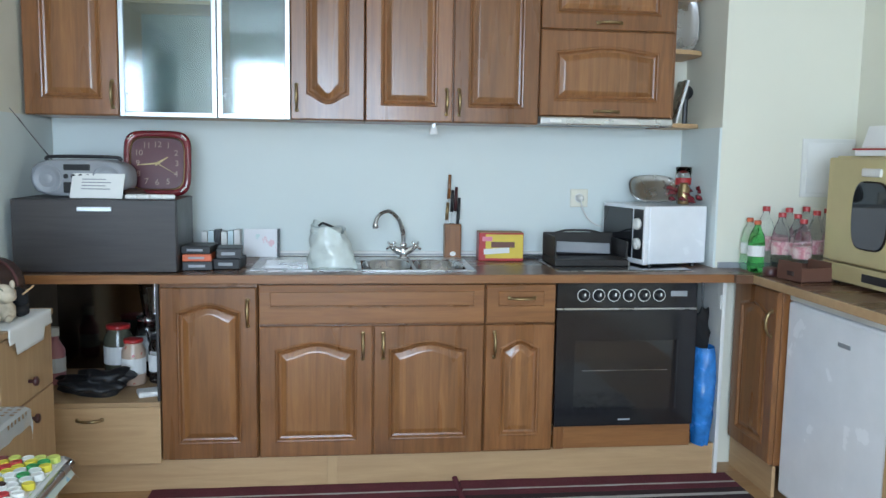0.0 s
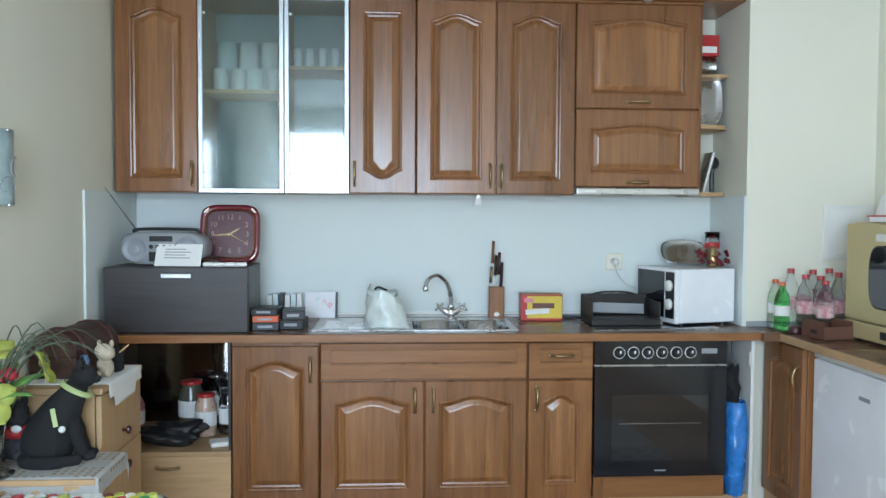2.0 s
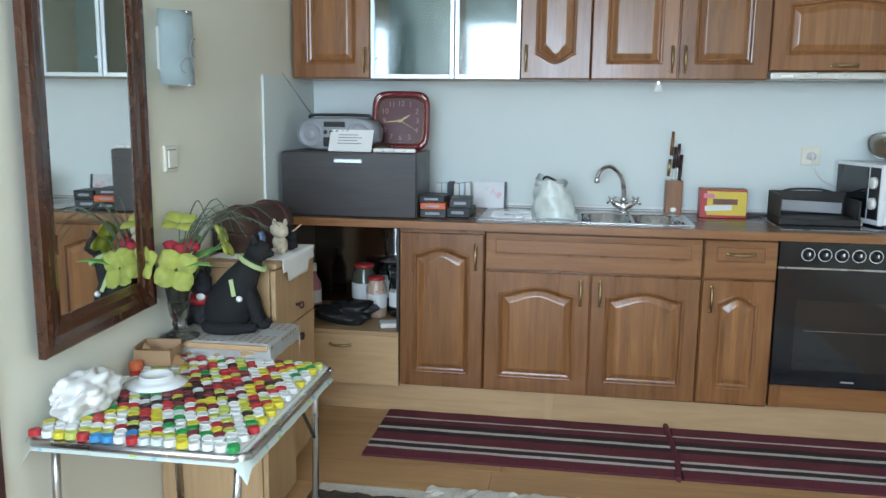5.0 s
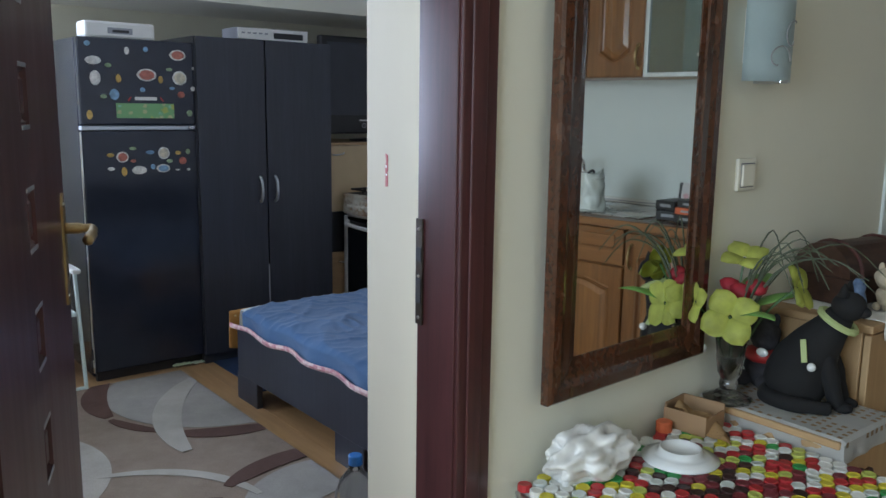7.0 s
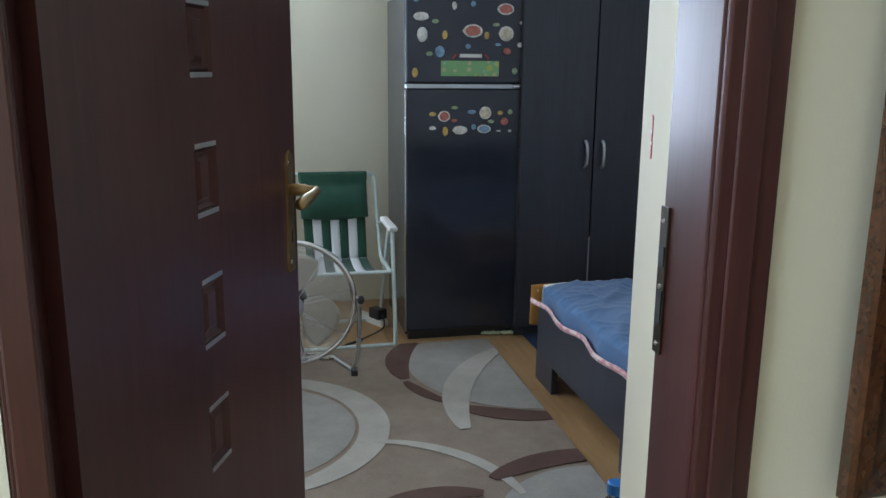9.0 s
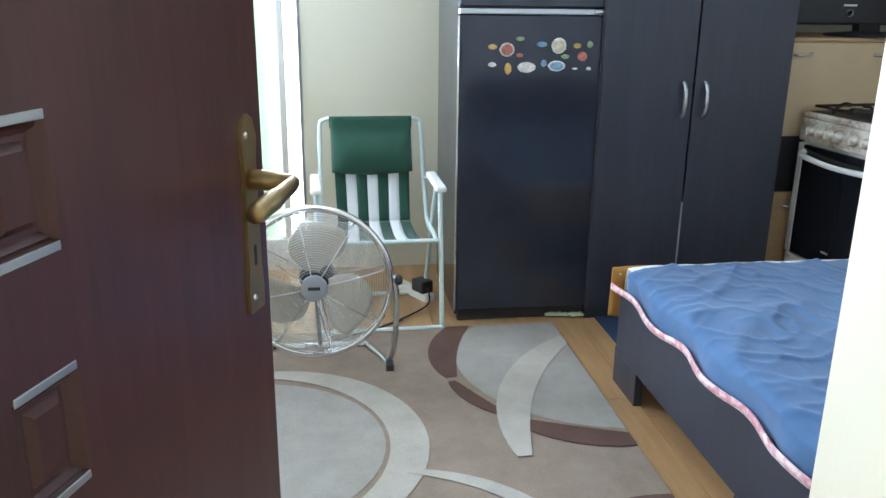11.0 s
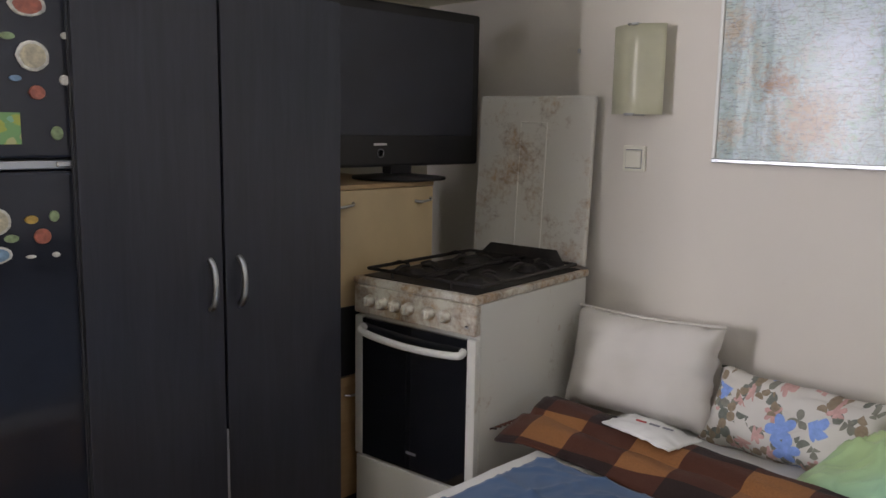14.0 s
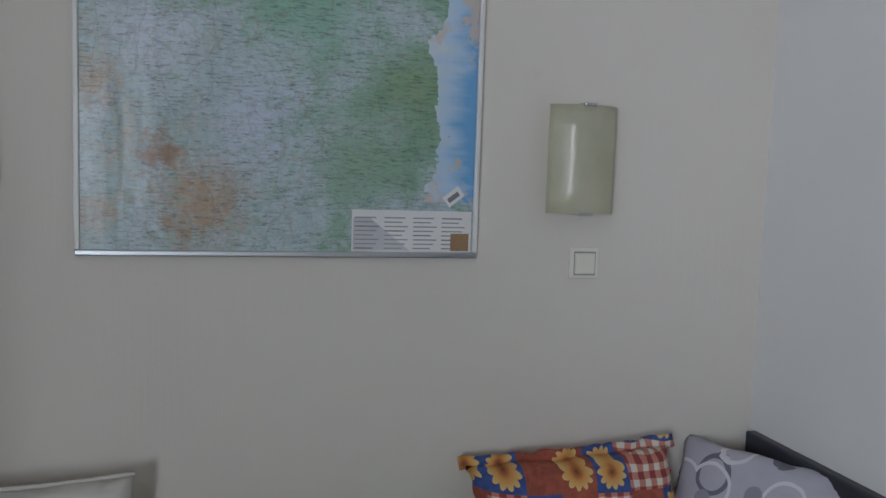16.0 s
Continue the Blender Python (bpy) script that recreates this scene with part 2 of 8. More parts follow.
LEATHER = plain("tooled_brown_leather", (0.050, 0.022, 0.014), 0.45, vary=0.4, scale=30, relief=0.5, fine=45)
PETAL = plain("yellow_green_petals", (0.62, 0.66, 0.16), 0.6, vary=0.18, scale=25)
LEAF = plain("dark_leaf", (0.045, 0.11, 0.035), 0.5, vary=0.4, scale=20)
STALK = plain("grey_green_grass", (0.075, 0.095, 0.06), 0.7)
BLUEBAG = glassy("blue_bin_bag", (0.06, 0.28, 0.70), 0.3)
MILKBAG = plain("milky_plastic_bag", (0.58, 0.63, 0.60), 0.3, vary=0.08, scale=14, relief=0.4, fine=30)
WHITEBAG = plain("white_crinkled_bag", (0.80, 0.79, 0.76), 0.3, vary=0.1, scale=16, relief=0.6, fine=25)
BURNT = plain("burnt_black_hob", (0.016, 0.013, 0.012), 0.5, vary=0.5, scale=18, relief=0.5, fine=60)
PLASTER = plain("sandy_figurine", (0.52, 0.44, 0.33), 0.8, vary=0.25, scale=40)
ORANGE = plain("orange_plastic", (0.62, 0.13, 0.05), 0.5)


def rusty(name, base, amount):
    """White stove enamel with brown grease burnt along it."""
    m, nt, b = nodes_of(name, 0.35)
    v = coords(nt)
    blot, speck = noise_tex(nt, v, 5.0, 6, 0.7), noise_tex(nt, v, 55.0, 4, 0.7)
    dirt = ramp(nt, math_node(nt, 'ADD', math_node(nt, 'MULTIPLY', blot, 0.7), math_node(nt, 'MULTIPLY', speck, 0.3)), [(0.52 - amount, (0, 0, 0)), (0.70 - amount, (1, 1, 1))])
    grime = ramp(nt, noise_tex(nt, v, 16.0, 4), [(0.35, (0.13, 0.045, 0.012)), (0.65, (0.44, 0.22, 0.06))])
    nt.links.new(mix(nt, dirt, base, grime), b.inputs["Base Color"])
    bump(nt, b, speck, 0.1)
    return m


STOVE = rusty("stove_enamel", (0.70, 0.69, 0.63), -0.06)
STOVE_FRONT = rusty("greasy_stove_panel", (0.70, 0.67, 0.58), 0.085)
STOVE_LID = rusty("stained_stove_lid", (0.62, 0.59, 0.52), 0.0)


def printed(name, ground, inks, scale, size, rough=0.85):
    """A print of soft shapes on cloth: each ink is a colour in cells of a Voronoi field of its own scale."""
    m, nt, b = nodes_of(name, rough)
    v = coords(nt)
    col = ground
    for k, ink in enumerate(inks):
        vor = nt.nodes.new("ShaderNodeTexVoronoi")
        vor.inputs["Scale"].default_value, vor.inputs["Randomness"].default_value = scale * (1 + 0.27 * k), 1.0
        mp = nt.nodes.new("ShaderNodeMapping")
        mp.inputs["Location"].default_value = (3.1 * k, 1.7 * k, 0.9 * k)
        nt.links.new(v, mp.inputs[0])
        nt.links.new(mp.outputs[0], vor.inputs["Vector"])
        wob = math_node(nt, 'ADD', vor.outputs["Distance"], math_node(nt, 'MULTIPLY', noise_tex(nt, v, scale * 5, 3), 0.5))
        mask = ramp(nt, wob, [(size + 0.22, (1, 1, 1)), (size + 0.26, (0, 0, 0))])
        col = mix(nt, mask, col, ink)
    nt.links.new(col, b.inputs["Base Color"])
    bump(nt, b, noise_tex(nt, v, 400, 1), 0.2, 0.001)
    return m


def ring_print():
    """Overlapping grey and white rings on a lilac grey ground."""
    m, nt, b = nodes_of("grey_ring_print", 0.85)
    v = coords(nt)
    col = ramp(nt, noise_tex(nt, v, 4, 3), [(0.3, (0.44, 0.42, 0.48)), (0.7, (0.50, 0.48, 0.54))])
    for k, (sc, ink, lo, hi) in enumerate(((7.0, (0.17, 0.16, 0.20), 0.26, 0.34), (6.0, (0.70, 0.68, 0.72), 0.30, 0.35), (9.0, (0.29, 0.28, 0.34), 0.0, 0.20))):
        mp = nt.nodes.new("ShaderNodeMapping")
        mp.inputs["Location"].default_value, mp.inputs["Rotation"].default_value = (1.3 * k, 0.7 * k, 2.1 * k), (radians(-90), 0, 0)
        nt.links.new(v, mp.inputs[0])
        vor = nt.nodes.new("ShaderNodeTexVoronoi")
        vor.voronoi_dimensions = '2D'
        vor.inputs["Scale"].default_value, vor.inputs["Randomness"].default_value = sc, 0.6
        nt.links.new(mp.outputs[0], vor.inputs["Vector"])
        ring = math_node(nt, 'MULTIPLY', math_node(nt, 'GREATER_THAN', vor.outputs["Distance"], lo), math_node(nt, 'LESS_THAN', vor.outputs["Distance"], hi))
        col = mix(nt, ring, col, ink)
    nt.links.new(col, b.inputs["Base Color"])
    bump(nt, b, noise_tex(nt, v, 400, 1), 0.2, 0.001)
    return m


CIRCLES = ring_print()
NEWSPRINT = printed("newspaper_print", (0.62, 0.60, 0.56), [(0.30, 0.30, 0.32), (0.50, 0.15, 0.13), (0.15, 0.25, 0.5)], 14.0, 0.12)
GREENRAG = printed("green_floral_rag", (0.55, 0.62, 0.42), [(0.06, 0.22, 0.06), (0.1, 0.3, 0.12)], 30.0, 0.2)
JAZZ = printed("autumn_edge_print", (0.50, 0.24, 0.06), [(0.12, 0.22, 0.08), (0.7, 0.6, 0.3)], 22.0, 0.12)


def blossom(nt, v, scale, shift, lobes, radius, notch, rand=0.8):
    """Flower or leaf outlines: one lobed shape in each Voronoi cell; gives mask, distance and the cell's colour."""
    flat = nt.nodes.new("ShaderNodeMapping")
    flat.inputs["Scale"].default_value, flat.inputs["Location"].default_value = (1, 0, 1), shift
    nt.links.new(v, flat.inputs[0])
    vor = nt.nodes.new("ShaderNodeTexVoronoi")
    vor.inputs["Scale"].default_value, vor.inputs["Randomness"].default_value = scale, rand
    nt.links.new(flat.outputs[0], vor.inputs["Vector"])
    d = nt.nodes.new("ShaderNodeVectorMath")
    d.operation = 'SUBTRACT'
    nt.links.new(flat.outputs[0], d.inputs[0])
    nt.links.new(vor.outputs["Position"], d.inputs[1])
    xyz, rgb = nt.nodes.new("ShaderNodeSeparateXYZ"), nt.nodes.new("ShaderNodeSeparateColor")
    nt.links.new(d.outputs[0], xyz.inputs[0])
    nt.links.new(vor.outputs["Color"], rgb.inputs[0])
    ang = math_node(nt, 'ADD', math_node(nt, 'ARCTAN2', xyz.outputs[2], xyz.outputs[0]), math_node(nt, 'MULTIPLY', rgb.outputs[0], 6.28))
    wave = math_node(nt, 'ABSOLUTE', math_node(nt, 'COSINE', math_node(nt, 'MULTIPLY', ang, lobes / 2)))
    reach = math_node(nt, 'ADD', math_node(nt, 'MULTIPLY', wave, radius * notch), radius * (1 - notch))
    dist = math_node(nt, 'SQRT', math_node(nt, 'ADD', math_node(nt, 'POWER', xyz.outputs[0], 2.0), math_node(nt, 'POWER', xyz.outputs[2], 2.0)))
    return math_node(nt, 'LESS_THAN', dist, reach), dist, rgb


def floral():
    """Blue five-petalled flowers, rusty buds and sharp dark leaves on a pinkish white ground."""
    m, nt, b = nodes_of("floral_print", 0.85)
    v = coords(nt)
    col = ramp(nt, noise_tex(nt, v, 5, 3), [(0.3, (0.62, 0.59, 0.54)), (0.7, (0.72, 0.69, 0.64))])
    streak = noise_tex(nt, v, 70, 3)
    for scale, shift, lobes, rad, notch, ink in ((17, (0.3, 0, 0.1), 2, 0.034, 0.98, (0.11, 0.12, 0.10)), (19, (0.7, 0, 0.45), 3, 0.030, 0.98, (0.15, 0.15, 0.12)), (16, (0.1, 0, 0.8), 6, 0.026, 0.6, (0.42, 0.24, 0.22)), (10, (0.52, 0, 0.2), 5, 0.042, 0.5, (0.14, 0.25, 0.54)), (21, (0.2, 0, 0.6), 2, 0.026, 0.95, (0.20, 0.15, 0.10))):
        mask, dist, rgb = blossom(nt, v, scale, shift, lobes, rad, notch)
        keep = math_node(nt, 'MULTIPLY', mask, math_node(nt, 'GREATER_THAN', rgb.outputs[1], 0.70))
        tone = mix(nt, streak, ink, tuple(min(1, c * 1.9 + 0.04) for c in ink))
        col = mix(nt, keep, col, tone)
    nt.links.new(col, b.inputs["Base Color"])
    bump(nt, b, noise_tex(nt, v, 400, 1), 0.2, 0.001)
    return m


FLORAL = floral()


def patchwork():
    """Squares of blue with sunflowers, rust and red and white gingham."""
    m, nt, b = nodes_of("sunflower_patchwork_print", 0.85)
    v = coords(nt)
    petals, dist, rgb = blossom(nt, v, 11.0, (0.03, 0, 0.02), 11, 0.040, 0.30, 0.0)
    patch = ramp(nt, rgb.outputs[1], [(0.0, (0.05, 0.10, 0.30)), (0.42, (0.42, 0.10, 0.06)), (0.64, (0.10, 0.24, 0.40)), (0.80, (0.62, 0.50, 0.42))], 'CONSTANT')
    patch = mix(nt, 0.5, patch, ramp(nt, noise_tex(nt, v, 38, 4, 0.7), [(0.38, (0.35, 0.35, 0.4)), (0.6, (1, 1, 1))]), 'MULTIPLY')
    sep = nt.nodes.new("ShaderNodeSeparateXYZ")
    nt.links.new(v, sep.inputs[0])
    checks = math_node(nt, 'ADD', *[math_node(nt, 'GREATER_THAN', math_node(nt, 'SINE', math_node(nt, 'MULTIPLY', sep.outputs[k], 190.0)), 0.0) for k in (0, 2)])
    gingham = ramp(nt, math_node(nt, 'MULTIPLY', checks, 0.5), [(0.0, (0.68, 0.62, 0.55)), (0.4, (0.55, 0.22, 0.16)), (0.9, (0.30, 0.05, 0.05))], 'CONSTANT')
    col = mix(nt, math_node(nt, 'GREATER_THAN', rgb.outputs[1], 0.80), patch, gingham)
    sun = math_node(nt, 'MULTIPLY', petals, math_node(nt, 'LESS_THAN', rgb.outputs[1], 0.5))
    flower = ramp(nt, math_node(nt, 'MULTIPLY', dist, 24.0), [(0.0, (0.16, 0.06, 0.02)), (0.26, (0.50, 0.16, 0.05)), (0.42, (0.66, 0.30, 0.08)), (0.9, (0.74, 0.50, 0.20))])
    nt.links.new(mix(nt, sun, col, flower), b.inputs["Base Color"])
    bump(nt, b, noise_tex(nt, v, 400, 1), 0.2, 0.001)
    return m


def plaid():
    m, nt, b = nodes_of("brown_plaid_wool", 0.95)
    v = coords(nt)
    sep = nt.nodes.new("ShaderNodeSeparateXYZ")
    nt.links.new(v, sep.inputs[0])
    bands = []
    for k, f in ((0, 20.0), (1, 24.0)):
        bands.append(math_node(nt, 'GREATER_THAN', math_node(nt, 'SINE', math_node(nt, 'MULTIPLY', sep.outputs[k], f)), 0.1))
    s = math_node(nt, 'ADD', bands[0], bands[1])
    col = ramp(nt, math_node(nt, 'MULTIPLY', s, 0.5), [(0.0, (0.022, 0.008, 0.007)), (0.45, (0.085, 0.022, 0.010)), (0.9, (0.32, 0.125, 0.042))], 'CONSTANT')
    fluff = noise_tex(nt, v, 220, 3)
    nt.links.new(mix(nt, 0.35, col, ramp(nt, fluff, [(0.3, (0.35, 0.35, 0.35)), (0.7, (1, 1, 1))]), 'MULTIPLY'), b.inputs["Base Color"])
    b.inputs["Sheen Weight"].default_value = 0.05
    bump(nt, b, fluff, 0.6, 0.003)
    return m


PATCHWORK, PLAID = patchwork(), plaid()


def map_print():
    """A laminated relief map: lowland greens, brown hills, pale plains, dark roads and rivers, blue sea on one side."""
    m, nt, b = nodes_of("laminated_map_print", 0.33)
    v = coords(nt)
    sep = nt.nodes.new("ShaderNodeSeparateXYZ")
    nt.links.new(v, sep.inputs[0])
    hills, fine = noise_tex(nt, v, 4.5, 8, 0.62, 0.4), noise_tex(nt, v, 45.0, 6, 0.7, 0.5)
    height = math_node(nt, 'ADD', math_node(nt, 'MULTIPLY', hills, 0.75), math_node(nt, 'MULTIPLY', fine, 0.25))
    lowland = math_node(nt, 'SUBTRACT', height, math_node(nt, 'MULTIPLY', math_node(nt, 'ADD', sep.outputs[0], math_node(nt, 'MULTIPLY', sep.outputs[2], 0.9)), 0.16))
    land = ramp(nt, lowland, [(0.30, (0.18, 0.34, 0.22)), (0.40, (0.28, 0.45, 0.34)), (0.47, (0.47, 0.57, 0.58)), (0.55, (0.36, 0.48, 0.45)), (0.62, (0.45, 0.43, 0.35)), (0.72, (0.34, 0.24, 0.15))])
    for cx, cz, rad, ink in ((-0.29, 0.24, 0.07, (0.33, 0.14, 0.05)), (-0.20, 0.13, 0.15, (0.44, 0.29, 0.17)), (-0.08, 0.33, 0.17, (0.50, 0.58, 0.66)), (-0.30, 0.52, 0.16, (0.54, 0.60, 0.66)), (0.05, 0.62, 0.20, (0.26, 0.50, 0.38)), (0.18, 0.24, 0.18, (0.26, 0.42, 0.29)), (0.30, 0.42, 0.13, (0.25, 0.38, 0.22)), (-0.43, 0.40, 0.08, (0.46, 0.34, 0.22))):
        away = math_node(nt, 'SQRT', math_node(nt, 'ADD', math_node(nt, 'POWER', math_node(nt, 'SUBTRACT', sep.outputs[0], cx), 2.0), math_node(nt, 'POWER', math_node(nt, 'SUBTRACT', sep.outputs[2], cz), 2.0)))
        near = math_node(nt, 'SUBTRACT', math_node(nt, 'ADD', 0.5, math_node(nt, 'MULTIPLY', math_node(nt, 'SUBTRACT', fine, 0.5), 1.1)), math_node(nt, 'MULTIPLY', away, 0.5 / rad))
        land = mix(nt, ramp(nt, near, [(0.05, (0, 0, 0)), (0.4, (0.85, 0.85, 0.85))]), land, ink)
    streaks = noise_tex(nt, coords(nt, (42, 42, 210)), 1.0, 6, 0.75)
    land = mix(nt, 0.8, land, ramp(nt, streaks, [(0.34, (0.22, 0.22, 0.24)), (0.48, (1.0, 1.0, 1.0)), (0.68, (1.15, 1.15, 1.2))]), 'MULTIPLY')
    for sc, wid, ink in ((6.5, 0.012, (0.20, 0.17, 0.15)), (15.0, 0.02, (0.34, 0.20, 0.16)), (28.0, 0.035, (0.25, 0.34, 0.44))):
        vor = nt.nodes.new("ShaderNodeTexVoronoi")
        vor.feature, vor.inputs["Scale"].default_value = 'DISTANCE_TO_EDGE', sc
        bend = nt.nodes.new("ShaderNodeVectorMath")
        bend.operation = 'ADD'
        nz = nt.nodes.new("ShaderNodeTexNoise")
        nz.inputs["Scale"].default_value, nz.inputs["Detail"].default_value = sc * 1.6, 4
        nt.links.new(v, nz.inputs["Vector"])
        sc2 = nt.nodes.new("ShaderNodeVectorMath")
        sc2.operation = 'SCALE'
        sc2.inputs["Scale"].default_value = 0.55 / sc
        nt.links.new(nz.outputs["Color"], sc2.inputs[0])
        nt.links.new(v, bend.inputs[0])
        nt.links.new(sc2.outputs[0], bend.inputs[1])
        nt.links.new(bend.outputs[0], vor.inputs["Vector"])
        line = ramp(nt, vor.outputs["Distance"], [(wid * 0.4, (1, 1, 1)), (wid, (0, 0, 0))])
        land = mix(nt, mix(nt, 0.30, (0, 0, 0), line), land, ink)
    shore = math_node(nt, 'ADD', sep.outputs[0], math_node(nt, 'MULTIPLY', math_node(nt, 'SUBTRACT', noise_tex(nt, v, 5.0, 6, 0.6), 0.5), 0.28))
    bay = math_node(nt, 'MULTIPLY', math_node(nt, 'GREATER_THAN', shore, 0.355), math_node(nt, 'GREATER_THAN', sep.outputs[2], 0.14))
    swell = math_node(nt, 'ADD', sep.outputs[0], math_node(nt, 'MULTIPLY', math_node(nt, 'SUBTRACT', noise_tex(nt, coords(nt, (6, 6, 26)), 1.0, 3), 0.5), 0.16))
    deep = ramp(nt, swell, [(0.33, (0.60, 0.68, 0.74)), (0.40, (0.44, 0.62, 0.78)), (0.455, (0.14, 0.40, 0.68))])
    shoal = ramp(nt, math_node(nt, 'ADD', hills, math_node(nt, 'MULTIPLY', fine, 0.3)), [(0.70, (0, 0, 0)), (0.74, (0.8, 0.8, 0.8))])
    deep = mix(nt, shoal, deep, (0.66, 0.52, 0.42))
    nt.links.new(mix(nt, bay, land, deep), b.inputs["Base Color"])
    b.inputs["Coat Weight"].default_value, b.inputs["Coat Roughness"].default_value = 0.10, 0.12
    wav = math_node(nt, 'ADD', noise_tex(nt, coords(nt, (9, 9, 2)), 1.0, 3), math_node(nt, 'MULTIPLY', noise_tex(nt, v, 30, 2), 0.12))
    bump(nt, b, wav, 0.35, 0.02)
    return m


MAP = map_print()


def rug_pile(name, dark, light, scale=260.0):
    m, nt, b = nodes_of(name, 0.95)
    v = coords(nt)
    tuft, soil = noise_tex(nt, v, scale, 3, 0.7), noise_tex(nt, v, 7.0, 5, 0.65)
    fac = math_node(nt, 'ADD', math_node(nt, 'MULTIPLY', tuft, 0.5), math_node(nt, 'MULTIPLY', soil, 0.5))
    nt.links.new(ramp(nt, fac, [(0.35, dark), (0.65, light)]), b.inputs["Base Color"])
    bump(nt, b, tuft, 0.5, 0.003)
    return m


PILE_TAN = rug_pile("tan_carpet_pile", (0.20, 0.145, 0.105), (0.31, 0.24, 0.18))
PILE_CREAM = rug_pile("cream_carpet_pile", (0.34, 0.31, 0.26), (0.48, 0.44, 0.38))
PILE_BROWN = rug_pile("brown_carpet_pile", (0.075, 0.035, 0.025), (0.13, 0.068, 0.05))
PILE_GREY = rug_pile("grey_carpet_pile", (0.26, 0.24, 0.21), (0.38, 0.35, 0.31))
PILE_WINE = rug_pile("burgundy_runner_pile", (0.085, 0.012, 0.022), (0.15, 0.025, 0.04), 400)
PILE_DARK = rug_pile("dark_runner_stripe", (0.020, 0.010, 0.012), (0.045, 0.018, 0.022), 400)
PILE_WHITE = rug_pile("white_runner_stripe", (0.42, 0.39, 0.36), (0.60, 0.57, 0.52), 400)
SHAG = rug_pile("ivory_shag", (0.45, 0.42, 0.36), (0.66, 0.62, 0.55), 90)
SHAG_DARK = rug_pile("dark_brown_shag", (0.03, 0.02, 0.016), (0.07, 0.05, 0.04), 90)


# ---- building helpers ----
def part(name, bm, material, parent=None, label="", smooth=False):
    me = bpy.data.meshes.new(name)
    bmesh.ops.recalc_face_normals(bm, faces=bm.faces)
    bm.to_mesh(me)
    bm.free()
    me.materials.append(material)
    if smooth:
        me.polygons.foreach_set("use_smooth", [True] * len(me.polygons))
    ob = new(name, me)
    ob.parent = parent
    if label:
        ob["label"] = label
    return ob


def thing(name, at, label, category, group="", kind="", turn=0):
    ob = new(name)
    ob.empty_display_size = 0.05
    ob.matrix_world = pose(*at, 0, 0, turn)
    return tagged(ob, label, category, group, kind)


def cube(x0, x1, y0, y1, z0, z1, bevel=0.0, bm=None, seg=2):
    own = bmesh.new()
    bmesh.ops.create_cube(own, size=1, matrix=Matrix.Translation(((x0 + x1) / 2, (y0 + y1) / 2, (z0 + z1) / 2)) @ Matrix.Diagonal((abs(x1 - x0), abs(y1 - y0), abs(z1 - z0), 1)))
    if bevel:
        bmesh.ops.bevel(own, geom=own.edges[:], offset=bevel, segments=seg, affect='EDGES', profile=0.5)
    if bm is None:
        return own
    merge(bm, own)
    return bm


def merge(bm, other, m=None):
    me = bpy.data.meshes.new("tmp")
    if m is not None:
        bmesh.ops.transform(other, matrix=m, verts=other.verts)
    other.to_mesh(me)
    other.free()
    bm.from_mesh(me)
    bpy.data.meshes.remove(me)
    return bm


def lathe(profile, seg=24, bm=None):
    """A turned shape from (radius, z) pairs."""
    bm = bm or bmesh.new()
    rings = []
    for r, z in profile:
        rings.append([bm.verts.new((max(r, 1e-4) * math.cos(2 * math.pi * k / seg), max(r, 1e-4) * math.sin(2 * math.pi * k / seg), z)) for k in range(seg)])
    for a, b in zip(rings, rings[1:]):
        for k in range(seg):
            bm.faces.new((a[k], a[(k + 1) % seg], b[(k + 1) % seg], b[k]))
    bm.faces.new(rings[0])
    bm.faces.new(rings[-1])
    return bm


def tube(points, r, seg=8, bm=None, smooth_steps=0, closed=False):
    """A round bar along points; smooth_steps rounds the corners with a spline."""
    bm = bm or bmesh.new()
    pts = [Vector(p) for p in points]
    if smooth_steps:
        out = []
        n = len(pts)
        for i in range(n if closed else n - 1):
            p0 = pts[(i - 1) % n] if closed or i else pts[0]
            p1, p2 = pts[i], pts[(i + 1) % n]
            p3 = pts[(i + 2) % n] if closed or i + 2 < n else pts[-1]
            for s in range(smooth_steps):
                t = s / smooth_steps
                out.append(0.5 * ((2 * p1) + (p2 - p0) * t + (2 * p0 - 5 * p1 + 4 * p2 - p3) * t * t + (3 * p1 - p0 - 3 * p2 + p3) * t ** 3))
        if not closed:
            out.append(pts[-1])
        pts = out
    rings, n = [], len(pts)
    side = None
    for i, p in enumerate(pts):
        a = pts[(i - 1) % n] if closed or i else pts[0]
        b = pts[(i + 1) % n] if closed or i < n - 1 else pts[-1]
        d = (b - a).normalized()
        if side is None:
            side = d.orthogonal().normalized()
        side = (side - d * side.dot(d)).normalized()
        up = d.cross(side)
        rr = r[i * (len(r) - 1) // max(1, n - 1)] if isinstance(r, (list, tuple)) else r
        rings.append([bm.verts.new(p + rr * (side * math.cos(2 * math.pi * k / seg) + up * math.sin(2 * math.pi * k / seg))) for k in range(seg)])
    pairs = list(zip(rings, rings[1:])) + ([(rings[-1], rings[0])] if closed else [])
    for a, b in pairs:
        for k in range(seg):
            bm.faces.new((a[k], a[(k + 1) % seg], b[(k + 1) % seg], b[k]))
    if not closed:
        bm.faces.new(rings[0])
        bm.faces.new(rings[-1])
    return bm


